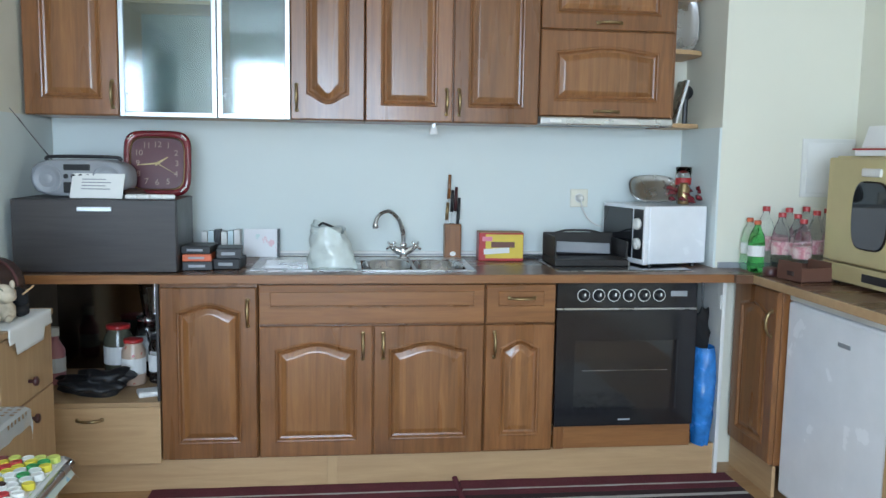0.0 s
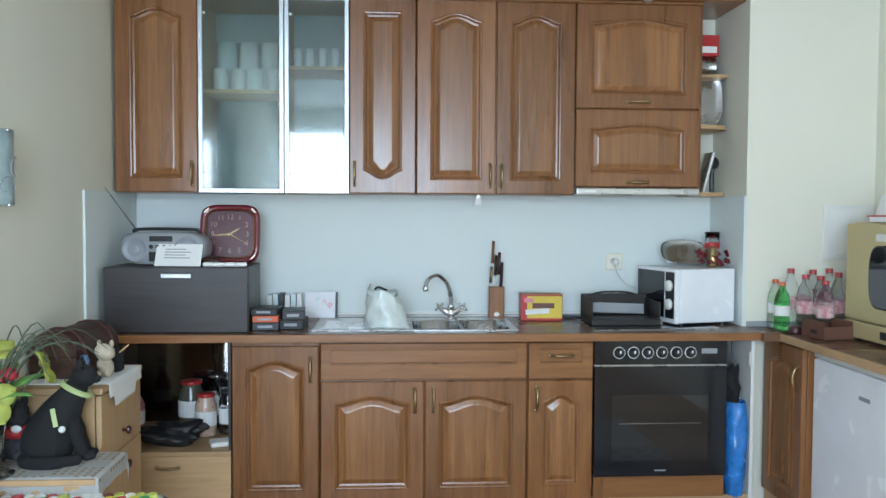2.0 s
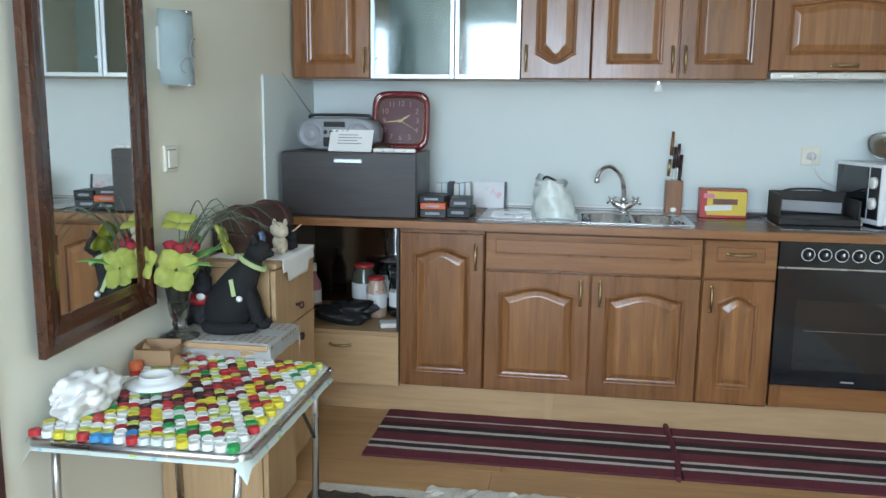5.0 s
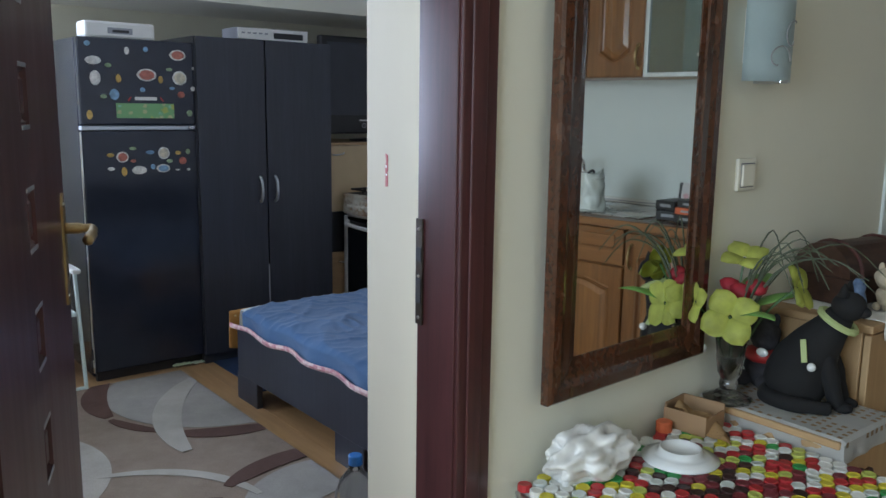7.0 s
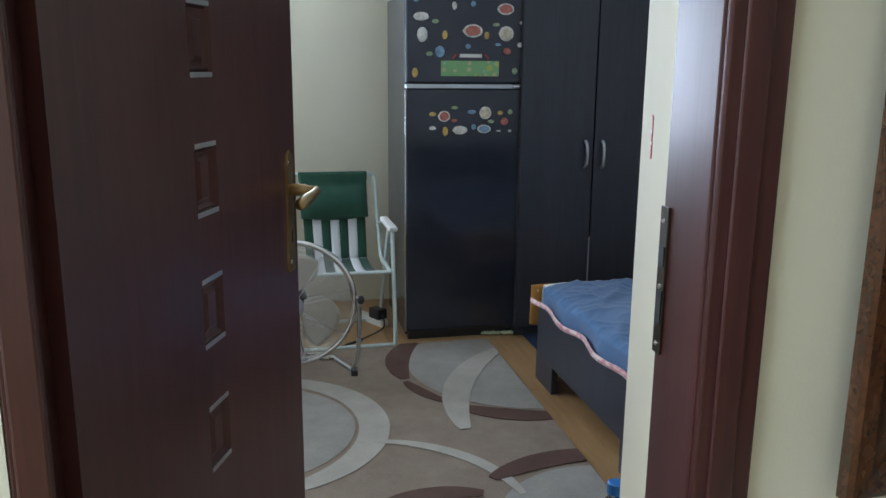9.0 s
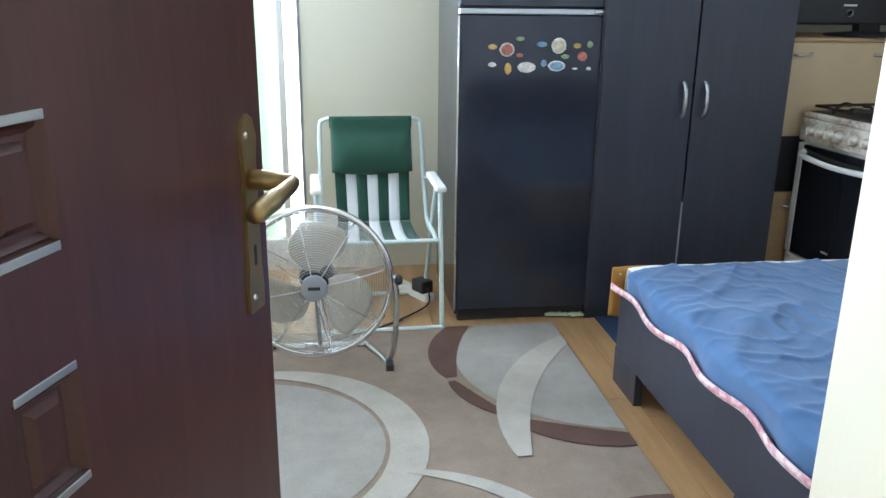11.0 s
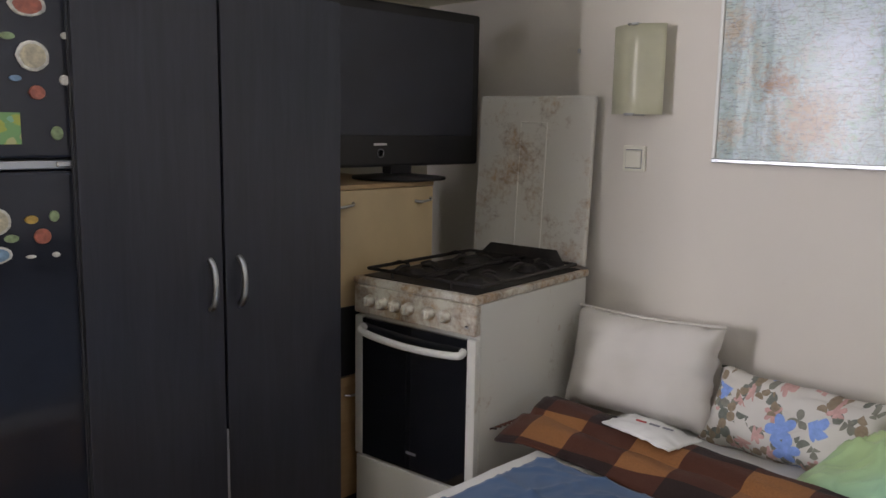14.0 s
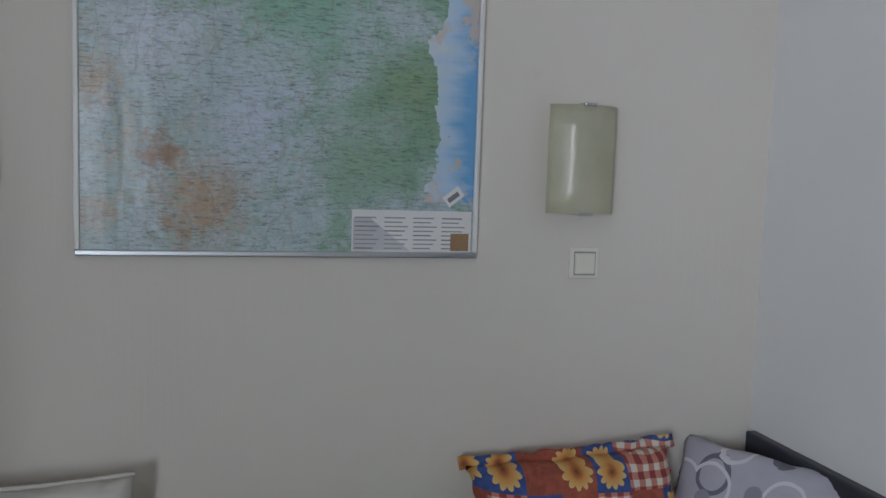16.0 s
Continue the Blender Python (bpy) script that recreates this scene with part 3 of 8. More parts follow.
def ball(radius, at=(0, 0, 0), scale=(1, 1, 1), bm=None, sub=2, rough=0.0, freq=6.0):
    own = bmesh.new()
    bmesh.ops.create_icosphere(own, subdivisions=sub, radius=radius)
    if rough:
        for v in own.verts:
            v.co *= 1 + rough * noise.noise(v.co * freq / max(radius, 0.01) * 0.2)
    m = Matrix.Translation(at) @ Matrix.Diagonal((*scale, 1))
    if bm is None:
        bmesh.ops.transform(own, matrix=m, verts=own.verts)
        return own
    return merge(bm, own, m)


def sheet(nx, ny, fn, thick=0.0, bm=None):
    """A cloth or surface: fn(u, v) gives a point; thick closes it with a second side."""
    bm = bm or bmesh.new()
    top = [[bm.verts.new(fn(i / nx, j / ny)) for i in range(nx + 1)] for j in range(ny + 1)]
    for j in range(ny):
        for i in range(nx):
            bm.faces.new((top[j][i], top[j][i + 1], top[j + 1][i + 1], top[j + 1][i]))
    if thick:
        bm.normal_update()
        bmesh.ops.solidify(bm, geom=bm.faces[:], thickness=thick)
    return bm


def outline(x0, x1, z0, z1, arch, low=0.0, n=9):
    """A panel's edge, its top raised by arch in the middle, its foot lowered by low."""
    bow = lambda s: math.sin(math.pi * s) ** 1.5
    pts = [(x0 + (x1 - x0) * k / n, z0 + low - low * bow(k / n)) for k in range(n + 1)]
    pts += [(x1 - (x1 - x0) * k / n, z1 - arch + arch * bow(k / n)) for k in range(n + 1)]
    return pts


def loops_mesh(loops, cap=True):
    """Joins equal loops of (x, z) at depths y, front first seen from -y."""
    bm = bmesh.new()
    rings = [[bm.verts.new((x, y, z)) for x, z in pts] for pts, y in loops]
    for a, b in zip(rings, rings[1:]):
        for k in range(len(a)):
            bm.faces.new((a[k], a[(k + 1) % len(a)], b[(k + 1) % len(a)], b[k]))
    if cap:
        bm.faces.new(rings[-1])
    return bm


def bow_handle(parent, m, length=0.10, mat=None):
    """A small arched pull, upright at the origin, standing out to -y."""
    h = length / 2
    bm = tube([(0, 0, -h), (0, -0.012, -h * 0.9), (0, -0.024, -h * 0.35), (0, -0.024, h * 0.35), (0, -0.012, h * 0.9), (0, 0, h)], [0.0035, 0.0045, 0.0065, 0.0065, 0.0065, 0.0045, 0.0035], 8, None, 4)
    for s in (-1, 1):
        merge(bm, lathe([(0.009, 0), (0.009, 0.003), (0.006, 0.005)], 10), pose(0, 0, s * h, 90))
    bmesh.ops.transform(bm, matrix=m, verts=bm.verts)
    return part("handle", bm, mat or BRASS, parent, "arched brass handle", True)


def panel_door(name, parent, x0, x1, z0, z1, y=0.0, arch=0.03, low=0.0, rail=0.058, handle=None, turn=None):
    """A framed door with a moulded raised field. handle: (x, z, upright)."""
    g = 0.002
    x0, x1, z0, z1 = x0 + g, x1 - g, z0 + g, z1 - g
    r = min(rail, (x1 - x0) * 0.22, (z1 - z0) * 0.25)
    flat = outline(x0, x1, z0, z1, 0)
    o = lambda d, a=1.0: outline(x0 + d, x1 - d, z0 + d, z1 - d, arch * a, low * a)
    e = 0.004
    bev = outline(x0 + e, x1 - e, z0 + e, z1 - e, 0)
    fr = part(name, loops_mesh([(flat, y + 0.02), (flat, y + e), (bev, y), (o(r), y), (o(r + 0.005), y - 0.003), (o(r + 0.010), y - 0.002), (o(r + 0.016), y + 0.007), (o(r + 0.024), y + 0.009)], False), OAK, parent)
    part("panel", loops_mesh([(o(r + 0.0235), y + 0.012), (o(r + 0.024), y + 0.0085), (o(r + 0.040), y + 0.002), (o(r + 0.046), y + 0.0005)]), OAK_PANEL, fr)
    if handle:
        hx, hz, up = handle
        bow_handle(fr, pose(hx, y, hz) if up else pose(hx, y, hz, 0, 90, 0), 0.10)
    return fr


# ---- structure ----
FAR, MAPW, H = -3.55, 0.39, 2.53


def wall(name, *b, material=CREAM):
    return tagged(part(name, cube(*b), material), "", "wall", "", "structure")


floor = tagged(part("floor", cube(-3.65, 3.67, -5.2, 0.8, -0.12, -0.012), SEAM), "oak laminate board floor", "floor", "", "structure")
ceiling = tagged(part("ceiling", cube(-3.65, 3.67, -5.2, 0.8, H, 2.62), CEIL), "white painted ceiling", "ceiling", "", "structure")
wall("wall_kitchen_back", -0.12, 3.67, 0.57, 0.72, 0, H)
tagged(part("splashback", cube(0.012, 2.85, 0.562, 0.57, 0.875, 1.475), SPLASH), "pale mint splashback panel behind the worktop", "splashback", "", "structure")
tagged(part("splashback_side", cube(0.0, 0.010, -0.10, 0.562, 0.875, 1.475, 0.001), SPLASH), "pale mint side splashback panel", "splashback", "", "structure")
tagged(part("splashback_end", cube(2.852, 2.862, 0.165, 0.562, 0.875, 1.475, 0.001), SPLASH), "pale mint side splashback panel", "splashback", "", "structure")
wall("wall_kitchen_niche", 2.862, 3.67, 0.165, 0.57, 0, H)
wall("wall_kitchen_right", 3.47, 3.67, -5.2, 0.165, 0, H)
wall("wall_dividing_north", -0.12, 0, -1.80, 0.57, 0, H)
wall("wall_dividing_south", -0.12, 0, -5.2, -2.722, 0, H)
wall("wall_dividing_lintel", -0.12, 0, -2.722, -1.80, 2.08, H)
wall("wall_map", -2.565, -0.12, MAPW, 0.57, 0, H, material=CREAM_RIB)
wall("wall_alcove", -3.65, -2.565, 0.62, 0.75, 0, H, material=CREAM_RIB)
wall("wall_bedroom_far_north", -3.65, FAR, -2.39, 0.62, 0, H, material=CREAM_FAR)
wall("wall_bedroom_far_south", -3.65, FAR, -4.05, -3.88, 0, H)
wall("wall_bedroom_far_pier", -3.65, FAR, -3.12, -2.87, 0, H)
wall("wall_bedroom_far_lintel", -3.65, FAR, -3.88, -2.39, 2.15, H)
wall("wall_bedroom_far_sill", -3.65, FAR, -2.87, -2.39, -0.012, 0.05)
wall("wall_bedroom_far_apron", -3.65, FAR, -3.88, -3.12, 0, 0.35)
wall("wall_bedroom_south_west", -3.65, -3.50, -4.2, -4.05, 0, H)
wall("wall_bedroom_south_east", -2.95, -0.12, -4.2, -4.05, 0, H)
wall("wall_bedroom_south_sill", -3.50, -2.95, -4.2, -4.05, 0, 0.85)
wall("wall_bedroom_south_lintel", -3.50, -2.95, -4.2, -4.05, 2.15, H)


def prism(points, z0, z1):
    """An upright block on a plan of (x, y) corners."""
    bm = bmesh.new()
    foot, top = [[bm.verts.new((x, y, z)) for x, y in points] for z in (z0, z1)]
    n = len(points)
    for k in range(n):
        bm.faces.new((foot[k], foot[(k + 1) % n], top[(k + 1) % n], top[k]))
    bm.faces.new(foot)
    bm.faces.new(top)
    return bm


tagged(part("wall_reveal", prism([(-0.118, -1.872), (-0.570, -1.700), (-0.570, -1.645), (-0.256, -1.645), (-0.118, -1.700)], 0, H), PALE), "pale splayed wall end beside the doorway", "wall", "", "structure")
wall("wall_bedroom_east", -0.255, -0.12, -1.69, MAPW, 0, H, material=CEIL)
wall("wall_soffit", FAR, -2.85, -1.95, 0.62, 1.835, H)
wall("wall_kitchen_south_west", 0, 0.10, -5.2, -5.05, 0, H)
wall("wall_kitchen_south_east", 1.95, 3.47, -5.2, -5.05, 0, H)
wall("wall_kitchen_south_sill", 0.10, 1.95, -5.2, -5.05, 0, 0.8)
wall("wall_kitchen_south_lintel", 0.10, 1.95, -5.2, -5.05, 2.3, H)


def window(name, x0, x1, y0, y1, z0, z1, along_x, mullions, label):
    w = thing(name, ((x0 + x1) / 2, (y0 + y1) / 2, z0), label, "window", "", "structure")
    cx, cy = (x0 + x1) / 2, (y0 + y1) / 2
    a0, a1 = (x0 - cx, x1 - cx) if along_x else (y0 - cy, y1 - cy)
    hh, t, f = z1 - z0, 0.03, 0.055
    def bar(p, q, z, zz):
        return cube(p, q, -t, t, z, zz, 0.006) if along_x else cube(-t, t, p, q, z, zz, 0.006)
    part("window_frame", bar(a0, a1, 0, f), WHITEPL, w)
    part("window_frame", bar(a0, a1, hh - f, hh), WHITEPL, w)
    step = (a1 - a0) / mullions
    for k in range(mullions + 1):
        c = min(max(a0 + k * step, a0 + f / 2), a1 - f / 2)
        part("window_frame", bar(c - f / 2, c + f / 2, f, hh - f), WHITEPL, w)
    return w


window("window_1", 0.10, 1.95, -5.12, -5.08, 0.8, 2.3, True, 3, "white plastic framed kitchen window")

# balcony door: a white frame with green frosted panes in the far wall
bd = thing("balcony_door", (FAR - 0.04, -2.63, 0.05), "white framed balcony door with green frosted panes", "door", "", "structure")
part("door_frame", cube(-0.03, 0.030, 0.135, 0.165, 0, 2.09, 0.006), WHITEPL, bd)
part("door_frame", cube(-0.03, 0.045, -0.238, -0.212, 0, 2.09, 0.006), WHITEPL, bd)
part("door_frame", cube(-0.03, 0.045, -0.212, 0.165, 0, 0.10, 0.006), WHITEPL, bd)
part("door_frame", cube(-0.03, 0.045, -0.212, 0.165, 2.0, 2.09, 0.006), WHITEPL, bd)
part("seal", cube(0.0, 0.044, 0.226, 0.239, 0, 2.09, 0.004), GREYPL, bd, "dark grey rubber seal")
pane = part("pane", cube(0.004, 0.012, -0.214, 0.137, 0.098, 2.002), GREENPANE, bd, "green frosted glass pane")
pane.visible_shadow = False

tagged(part("backdrop", cube(-3.90, -3.88, -2.805, -2.12, -0.3, 2.6), GREENSIDE), "green glowing backdrop added behind the frosted pane", "backdrop", "", "structure")
tagged(part("backdrop", cube(-3.84, -3.82, -2.505, -2.12, -0.3, 2.6), DAYLIGHT), "bright daylight outside the open door", "backdrop", "", "structure")
# unseen window in the far wall, added only to let daylight in
window("window_2", FAR - 0.06, FAR - 0.02, -3.88, -3.12, 0.35, 2.15, False, 1, "unseen white framed bedroom window")
window("window_3", -3.50, -2.95, -4.14, -4.10, 0.85, 2.15, True, 1, "unseen white framed bedroom window")

# doorway: lining, casing and strike plate
dw = thing("door_frame", (0, -2.34, 0), "dark mahogany door casing and lining", "door frame", "", "structure")
for s, y, deep in ((1, 0.463, 0.075), (-1, -0.335, 0.046)):
    part("jamb", cube(-0.119, 0.0, min(y, y + s * deep), max(y, y + s * deep), 0, 2.08, 0.003), MAHOG, dw)
    bm = bmesh.new()
    a, b = (0.465, 0.552) if s > 0 else (-0.372, -0.334)
    cube(0.0, 0.012, a, b, 0, 2.16, 0.004, bm)
    if s > 0:
        cube(0.012, 0.018, a + 0.02, b - 0.03, 0, 2.14, 0.003, bm)
    part("casing", bm, MAHOG, dw)
part("casing", cube(0.0, 0.016, -0.36, 0.45, 2.07, 2.16, 0.004), MAHOG, dw)
part("jamb", cube(-0.116, 0.0, -0.335, 0.463, 2.05, 2.08, 0.002), MAHOG, dw)
part("stop", cube(-0.10, -0.03, -0.372, -0.3355, 0, 2.05, 0.003), MAHOG, dw)
sp = part("strike_plate", cube(-0.1195, -0.097, 0.459, 0.4625, 0.90, 1.115, 0.001), STEEL_DARK, dw, "dark steel strike plate")
for z, hh in ((0.945, 0.05), (1.03, 0.028)):
    part("latch_slot", cube(-0.1155, -0.1005, 0.4575, 0.460, z, z + hh), BLACKPL, sp)
for z in (0.915, 1.0, 1.095):
    part("screw", lathe([(0.004, 0), (0.003, 0.002)], 8), STEEL, sp).matrix_local = pose(-0.108, 0.4585, z, 90)

# the red sticker on the reveal
stick = thing("sticker", (-0.375, -1.7745, 1.150), "small worn red sticker on the pale reveal", "sticker", turn=-20.8)
worn = loops_mesh([(p, y) for y in (0.0, -0.0012) for p in [[(-0.011, 0.0), (0.010, 0.002), (0.011, 0.030), (0.004, 0.034), (0.012, 0.040), (0.010, 0.074), (-0.010, 0.076), (-0.004, 0.058), (-0.012, 0.046), (-0.009, 0.022)]]])
part("film", worn, RED, stick)
part("paper_patch", cube(-0.006, 0.005, -0.0018, -0.0011, 0.044, 0.050), PAPER, stick)
part("paper_patch", cube(-0.004, 0.008, -0.0018, -0.0011, 0.026, 0.031), PAPER, stick)


def mahogany_door():
    d = thing("door_1", (-0.04, -2.672, 0), "open dark mahogany interior door with small recessed panels", "door", "", "structure", -20.5)
    w, hh, t = 0.82, 2.02, 0.02
    bm = bmesh.new()
    xs, zs = [-w, -0.432, -0.352, 0], [0.01]
    z = 0.218
    while z < 1.85:
        zs += [z, z + 0.107]
        z += 0.214
    zs.append(hh)
    for s in (1, -1):
        for i in range(3):
            for j in range(len(zs) - 1):
                hole = i == 1 and j % 2 == 1
                q = [(xs[i], zs[j]), (xs[i + 1], zs[j]), (xs[i + 1], zs[j + 1]), (xs[i], zs[j + 1])]
                if not hole:
                    bm.faces.new([bm.verts.new((x, s * t, zz)) for x, zz in q])
                else:
                    k = 0.017
                    cx, cz = (q[0][0] + q[1][0]) / 2, (q[0][1] + q[2][1]) / 2
                    rings = []
                    for f, dep in ((0, 0), (0.3, 0.006), (0.5, 0.003), (0.8, 0.009), (1.1, 0.009), (1.5, 0.003)):
                        rings.append([bm.verts.new((x + (k * f if x < cx else -k * f), s * (t - dep), zz + (k * f if zz < cz else -k * f))) for x, zz in q])
                    for a, b in zip(rings, rings[1:]):
                        for m in range(4):
                            bm.faces.new((a[m], a[(m + 1) % 4], b[(m + 1) % 4], b[m]))
                    bm.faces.new(rings[-1])
    for q in (((-w, t), (-w, -t)), ((0, t), (0, -t))):
        bm.faces.new([bm.verts.new(p) for p in ((q[0][0], q[0][1], 0.01), (q[1][0], q[1][1], 0.01), (q[1][0], q[1][1], hh), (q[0][0], q[0][1], hh))])
    for zz in (0.01, hh):
        bm.faces.new([bm.verts.new(p) for p in ((-w, t, zz), (0, t, zz), (0, -t, zz), (-w, -t, zz))])
    bmesh.ops.remove_doubles(bm, verts=bm.verts, dist=1e-5)
    leaf = part("door_leaf", bm, MAHOG, d)
    # silver strips added where the recess edges show bright glints
    for zz in zs[1:-1]:
        part("inlay_strip", cube(-0.430, -0.354, 0.0192, 0.0212, zz - 0.004, zz + 0.004, 0.0008), ALU, leaf, "thin silver strip standing in for an edge glint")
    for s in (1, -1):
        ys = s * t
        bm = bmesh.new()
        pl = [(-0.019, 0), (0.019, 0), (0.021, 0.03), (0.017, 0.06), (0.017, 0.19), (0.021, 0.22), (0.012, 0.243), (0, 0.25), (-0.012, 0.243), (-0.021, 0.22), (-0.017, 0.19), (-0.017, 0.06), (-0.021, 0.03)]
        f = bm.faces.new([bm.verts.new((x - 0.775, ys, zz + 0.885)) for x, zz in pl])
        ext = bmesh.ops.extrude_face_region(bm, geom=[f])
        bmesh.ops.translate(bm, verts=[v for v in ext["geom"] if isinstance(v, bmesh.types.BMVert)], vec=(0, s * 0.005, 0))
        plate = part("handle_plate", bm, BRASS, d, "long aged brass handle plate")
        part("keyhole", cube(-0.778, -0.772, ys + s * 0.0035 if s > 0 else ys - 0.0062, ys + 0.0062 if s > 0 else ys - 0.0035, 0.945, 0.972, 0.001), BLACKPL, plate)
        for zz in (0.905, 1.11):
            part("screw", lathe([(0.0045, 0), (0.003, 0.002)], 8), CHROME, plate).matrix_local = pose(-0.767, ys + s * 0.005, zz, -90 * s)
        lev = tube([(-0.775, ys + s * 0.004, 1.055), (-0.775, ys + s * 0.05, 1.055), (-0.768, ys + s * 0.062, 1.055), (-0.72, ys + s * 0.066, 1.052), (-0.66, ys + s * 0.060, 1.042)], [0.013, 0.010, 0.0085, 0.0095, 0.012, 0.009], 10, None, 5)
        part("handle", lev, BRASS, d, "curved brass lever handle", True)
    for zz in (0.25, 1.75):
        part("hinge", lathe([(0.008, 0), (0.008, 0.09)], 10), BRASS, d).matrix_local = pose(0.006, 0.024, zz)
    return d


mahogany_door()


# floor boards, run along x in the kitchen and bedroom
def laminate():
    rng = random.Random(4)
    me_bank = {}
    rows = int(5.9 / 0.19)
    for r in range(rows):
        y0 = -5.2 + r * 0.195
        x = -3.6 + rng.uniform(-1.1, 0)
        while x < 3.6:
            ln = 1.2
            a, b = max(x, -3.6), min(x + ln, 3.6)
            if b - a > 0.05:
                key = round(b - a, 2)
                if key not in me_bank:
                    me = bpy.data.meshes.new("board")
                    bm = cube(0, key - 0.002, 0, 0.1935, -0.012, 0.0)
                    bm.to_mesh(me)
                    bm.free()
                    me.materials.append(LAMINATE)
                    me_bank[key] = me
                ob = new("board", me_bank[key])
                ob.parent = floor
                ob.location = (a, y0, 0)
            x += ln


# ---- kitchen: base cabinets ----
def base_unit(name, x0, x1, label, doors=(), drawers=()):
    u = thing(name, (x0, 0, 0), label, "kitchen cabinet", "base cabinets under the worktop")
    w = x1 - x0
    part("body", cube(0.001, w - 0.001, 0.022, 0.55, 0.13, 0.838, 0.002), OAK, u)
    for (a, b, z0, z1, hd) in doors:
        panel_door("door", u, a - x0, b - x0, z0, z1, 0.0, 0.032, 0, 0.06, (hd[0] - x0, hd[1], True))
    for (a, b, z0, z1, hd) in drawers:
        fr = part("drawer_front", cube(a - x0 + 0.002, b - x0 - 0.002, 0, 0.02, z0 + 0.002, z1 - 0.002, 0.004), OAK_FLAT, u)
        e = 0.05 if b - a < 0.5 else 0.045
        zc = (z0 + z1) / 2
        part("groove", cube(a - x0 + e, b - x0 - e, -0.003, 0.004, zc - 0.013, zc - 0.006, 0.0015), OAK, fr)
        part("raised_field", cube(a - x0 + e, b - x0 - e, -0.004, 0.002, zc - 0.005, z1 - 0.03, 0.003), OAK_FLAT, fr)
        if hd:
            bow_handle(fr, pose(hd[0] - x0, -0.003, hd[1], 0, 90, 0), 0.10)
    return u


base_unit("base_cabinet", 0.565, 0.937, "stained oak base cabinet with an arched panel door", [(0.567, 0.935, 0.135, 0.822, (0.90, 0.72))])
base_unit("base_cabinet", 0.938, 1.832, "stained oak sink cabinet with two arched doors", [(0.94, 1.385, 0.135, 0.668, (1.345, 0.585)), (1.386, 1.831, 0.135, 0.668, (1.425, 0.585))], [(0.94, 1.831, 0.672, 0.832, None)])
base_unit("base_cabinet", 1.833, 2.123, "narrow stained oak cabinet with a drawer", [(1.835, 2.122, 0.140, 0.668, (1.872, 0.585))], [(1.835, 2.122, 0.672, 0.832, (1.98, 0.775))])

nook = thing("open_shelf_unit", (0.0, 0, 0), "open beech shelf unit with a drawer, full of jars", "shelf unit")
part("drawer_front", cube(0.01, 0.563, 0.0, 0.02, 0.125, 0.352, 0.003), BEECH, nook)
bow_handle(nook, pose(0.30, 0.0, 0.305, 0, 90, 0), 0.09)
part("shelf", cube(0.01, 0.563, 0.0, 0.55, 0.353, 0.371, 0.002), BEECH, nook)
# sides coloured dark to put the recess's shade into the panels
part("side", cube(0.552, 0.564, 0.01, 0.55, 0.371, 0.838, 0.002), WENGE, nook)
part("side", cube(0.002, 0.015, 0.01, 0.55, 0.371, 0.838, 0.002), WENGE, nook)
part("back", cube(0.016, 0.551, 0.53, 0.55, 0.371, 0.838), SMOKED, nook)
part("drawer_box", cube(0.02, 0.55, 0.03, 0.55, 0.13, 0.35), BEECH, nook)

plinth = thing("plinth", (0, 0, 0), "pale beech plinth board under the cabinets", "plinth", "", "structure")
part("board", cube(0.0, 1.222, 0.035, 0.055, 0.0, 0.132, 0.002), BEECH, plinth)
part("board", cube(1.228, 2.84, 0.035, 0.055, 0.0, 0.137, 0.002), BEECH, plinth)
part("joint_clip", cube(1.205, 1.245, 0.031, 0.036, 0.0, 0.13, 0.001), BEECH_UP, plinth)

wt = thing("worktop", (0, 0, 0.84), "brown laminate worktop along the wall", "worktop")
part("slab", cube(0.012, 0.90, -0.035, 0.561, 0, 0.035, 0.005), WORKTOP, wt)
part("slab", cube(0.90, 1.34, -0.035, 0.561, 0, 0.035), WORKTOP, wt)
part("slab", cube(1.34, 1.78, -0.035, 0.05, 0, 0.035), WORKTOP, wt)
part("slab", cube(1.34, 1.78, 0.40, 0.561, 0, 0.035), WORKTOP, wt)
part("slab", cube(1.78, 2.851, -0.035, 0.561, 0, 0.035), WORKTOP, wt)
part("slab", cube(2.93, 3.468, -0.90, 0.163, 0, 0.035, 0.004), WORKTOP, wt)
part("slab", cube(2.851, 2.93, -0.06, 0.163, 0, 0.035), WORKTOP, wt)
part("front_edge", cube(0.012, 2.93, -0.040, -0.035, 0.001, 0.034, 0.002), OAK_FLAT, wt, "lighter wood edging")
part("front_edge", cube(2.924, 2.930, -0.90, -0.04, 0.001, 0.034, 0.002), BEECH, wt, "lighter wood edging")
up = part("upstand", cube(0.012, 2.85, 0.546, 0.561, 0.035, 0.058, 0.003), WHITEPL, wt, "white upstand strip")
part("upstand_line", cube(0.012, 2.85, 0.544, 0.546, 0.042, 0.047), GREYPL, up)
part("upstand", cube(2.87, 3.468, 0.150, 0.163, 0.035, 0.06, 0.003), GREYPL, wt)

# oven with its panel, knobs and glass door
ov = thing("oven", (2.125, 0, 0.24), "black built-in oven with white ringed knobs", "oven")
part("body", cube(0.003, 0.587, 0.02, 0.54, 0.0, 0.597), BLACKPL, ov)
cp = part("control_panel", cube(0.0, 0.59, -0.004, 0.02, 0.492, 0.598, 0.003), OVENBLACK, ov)
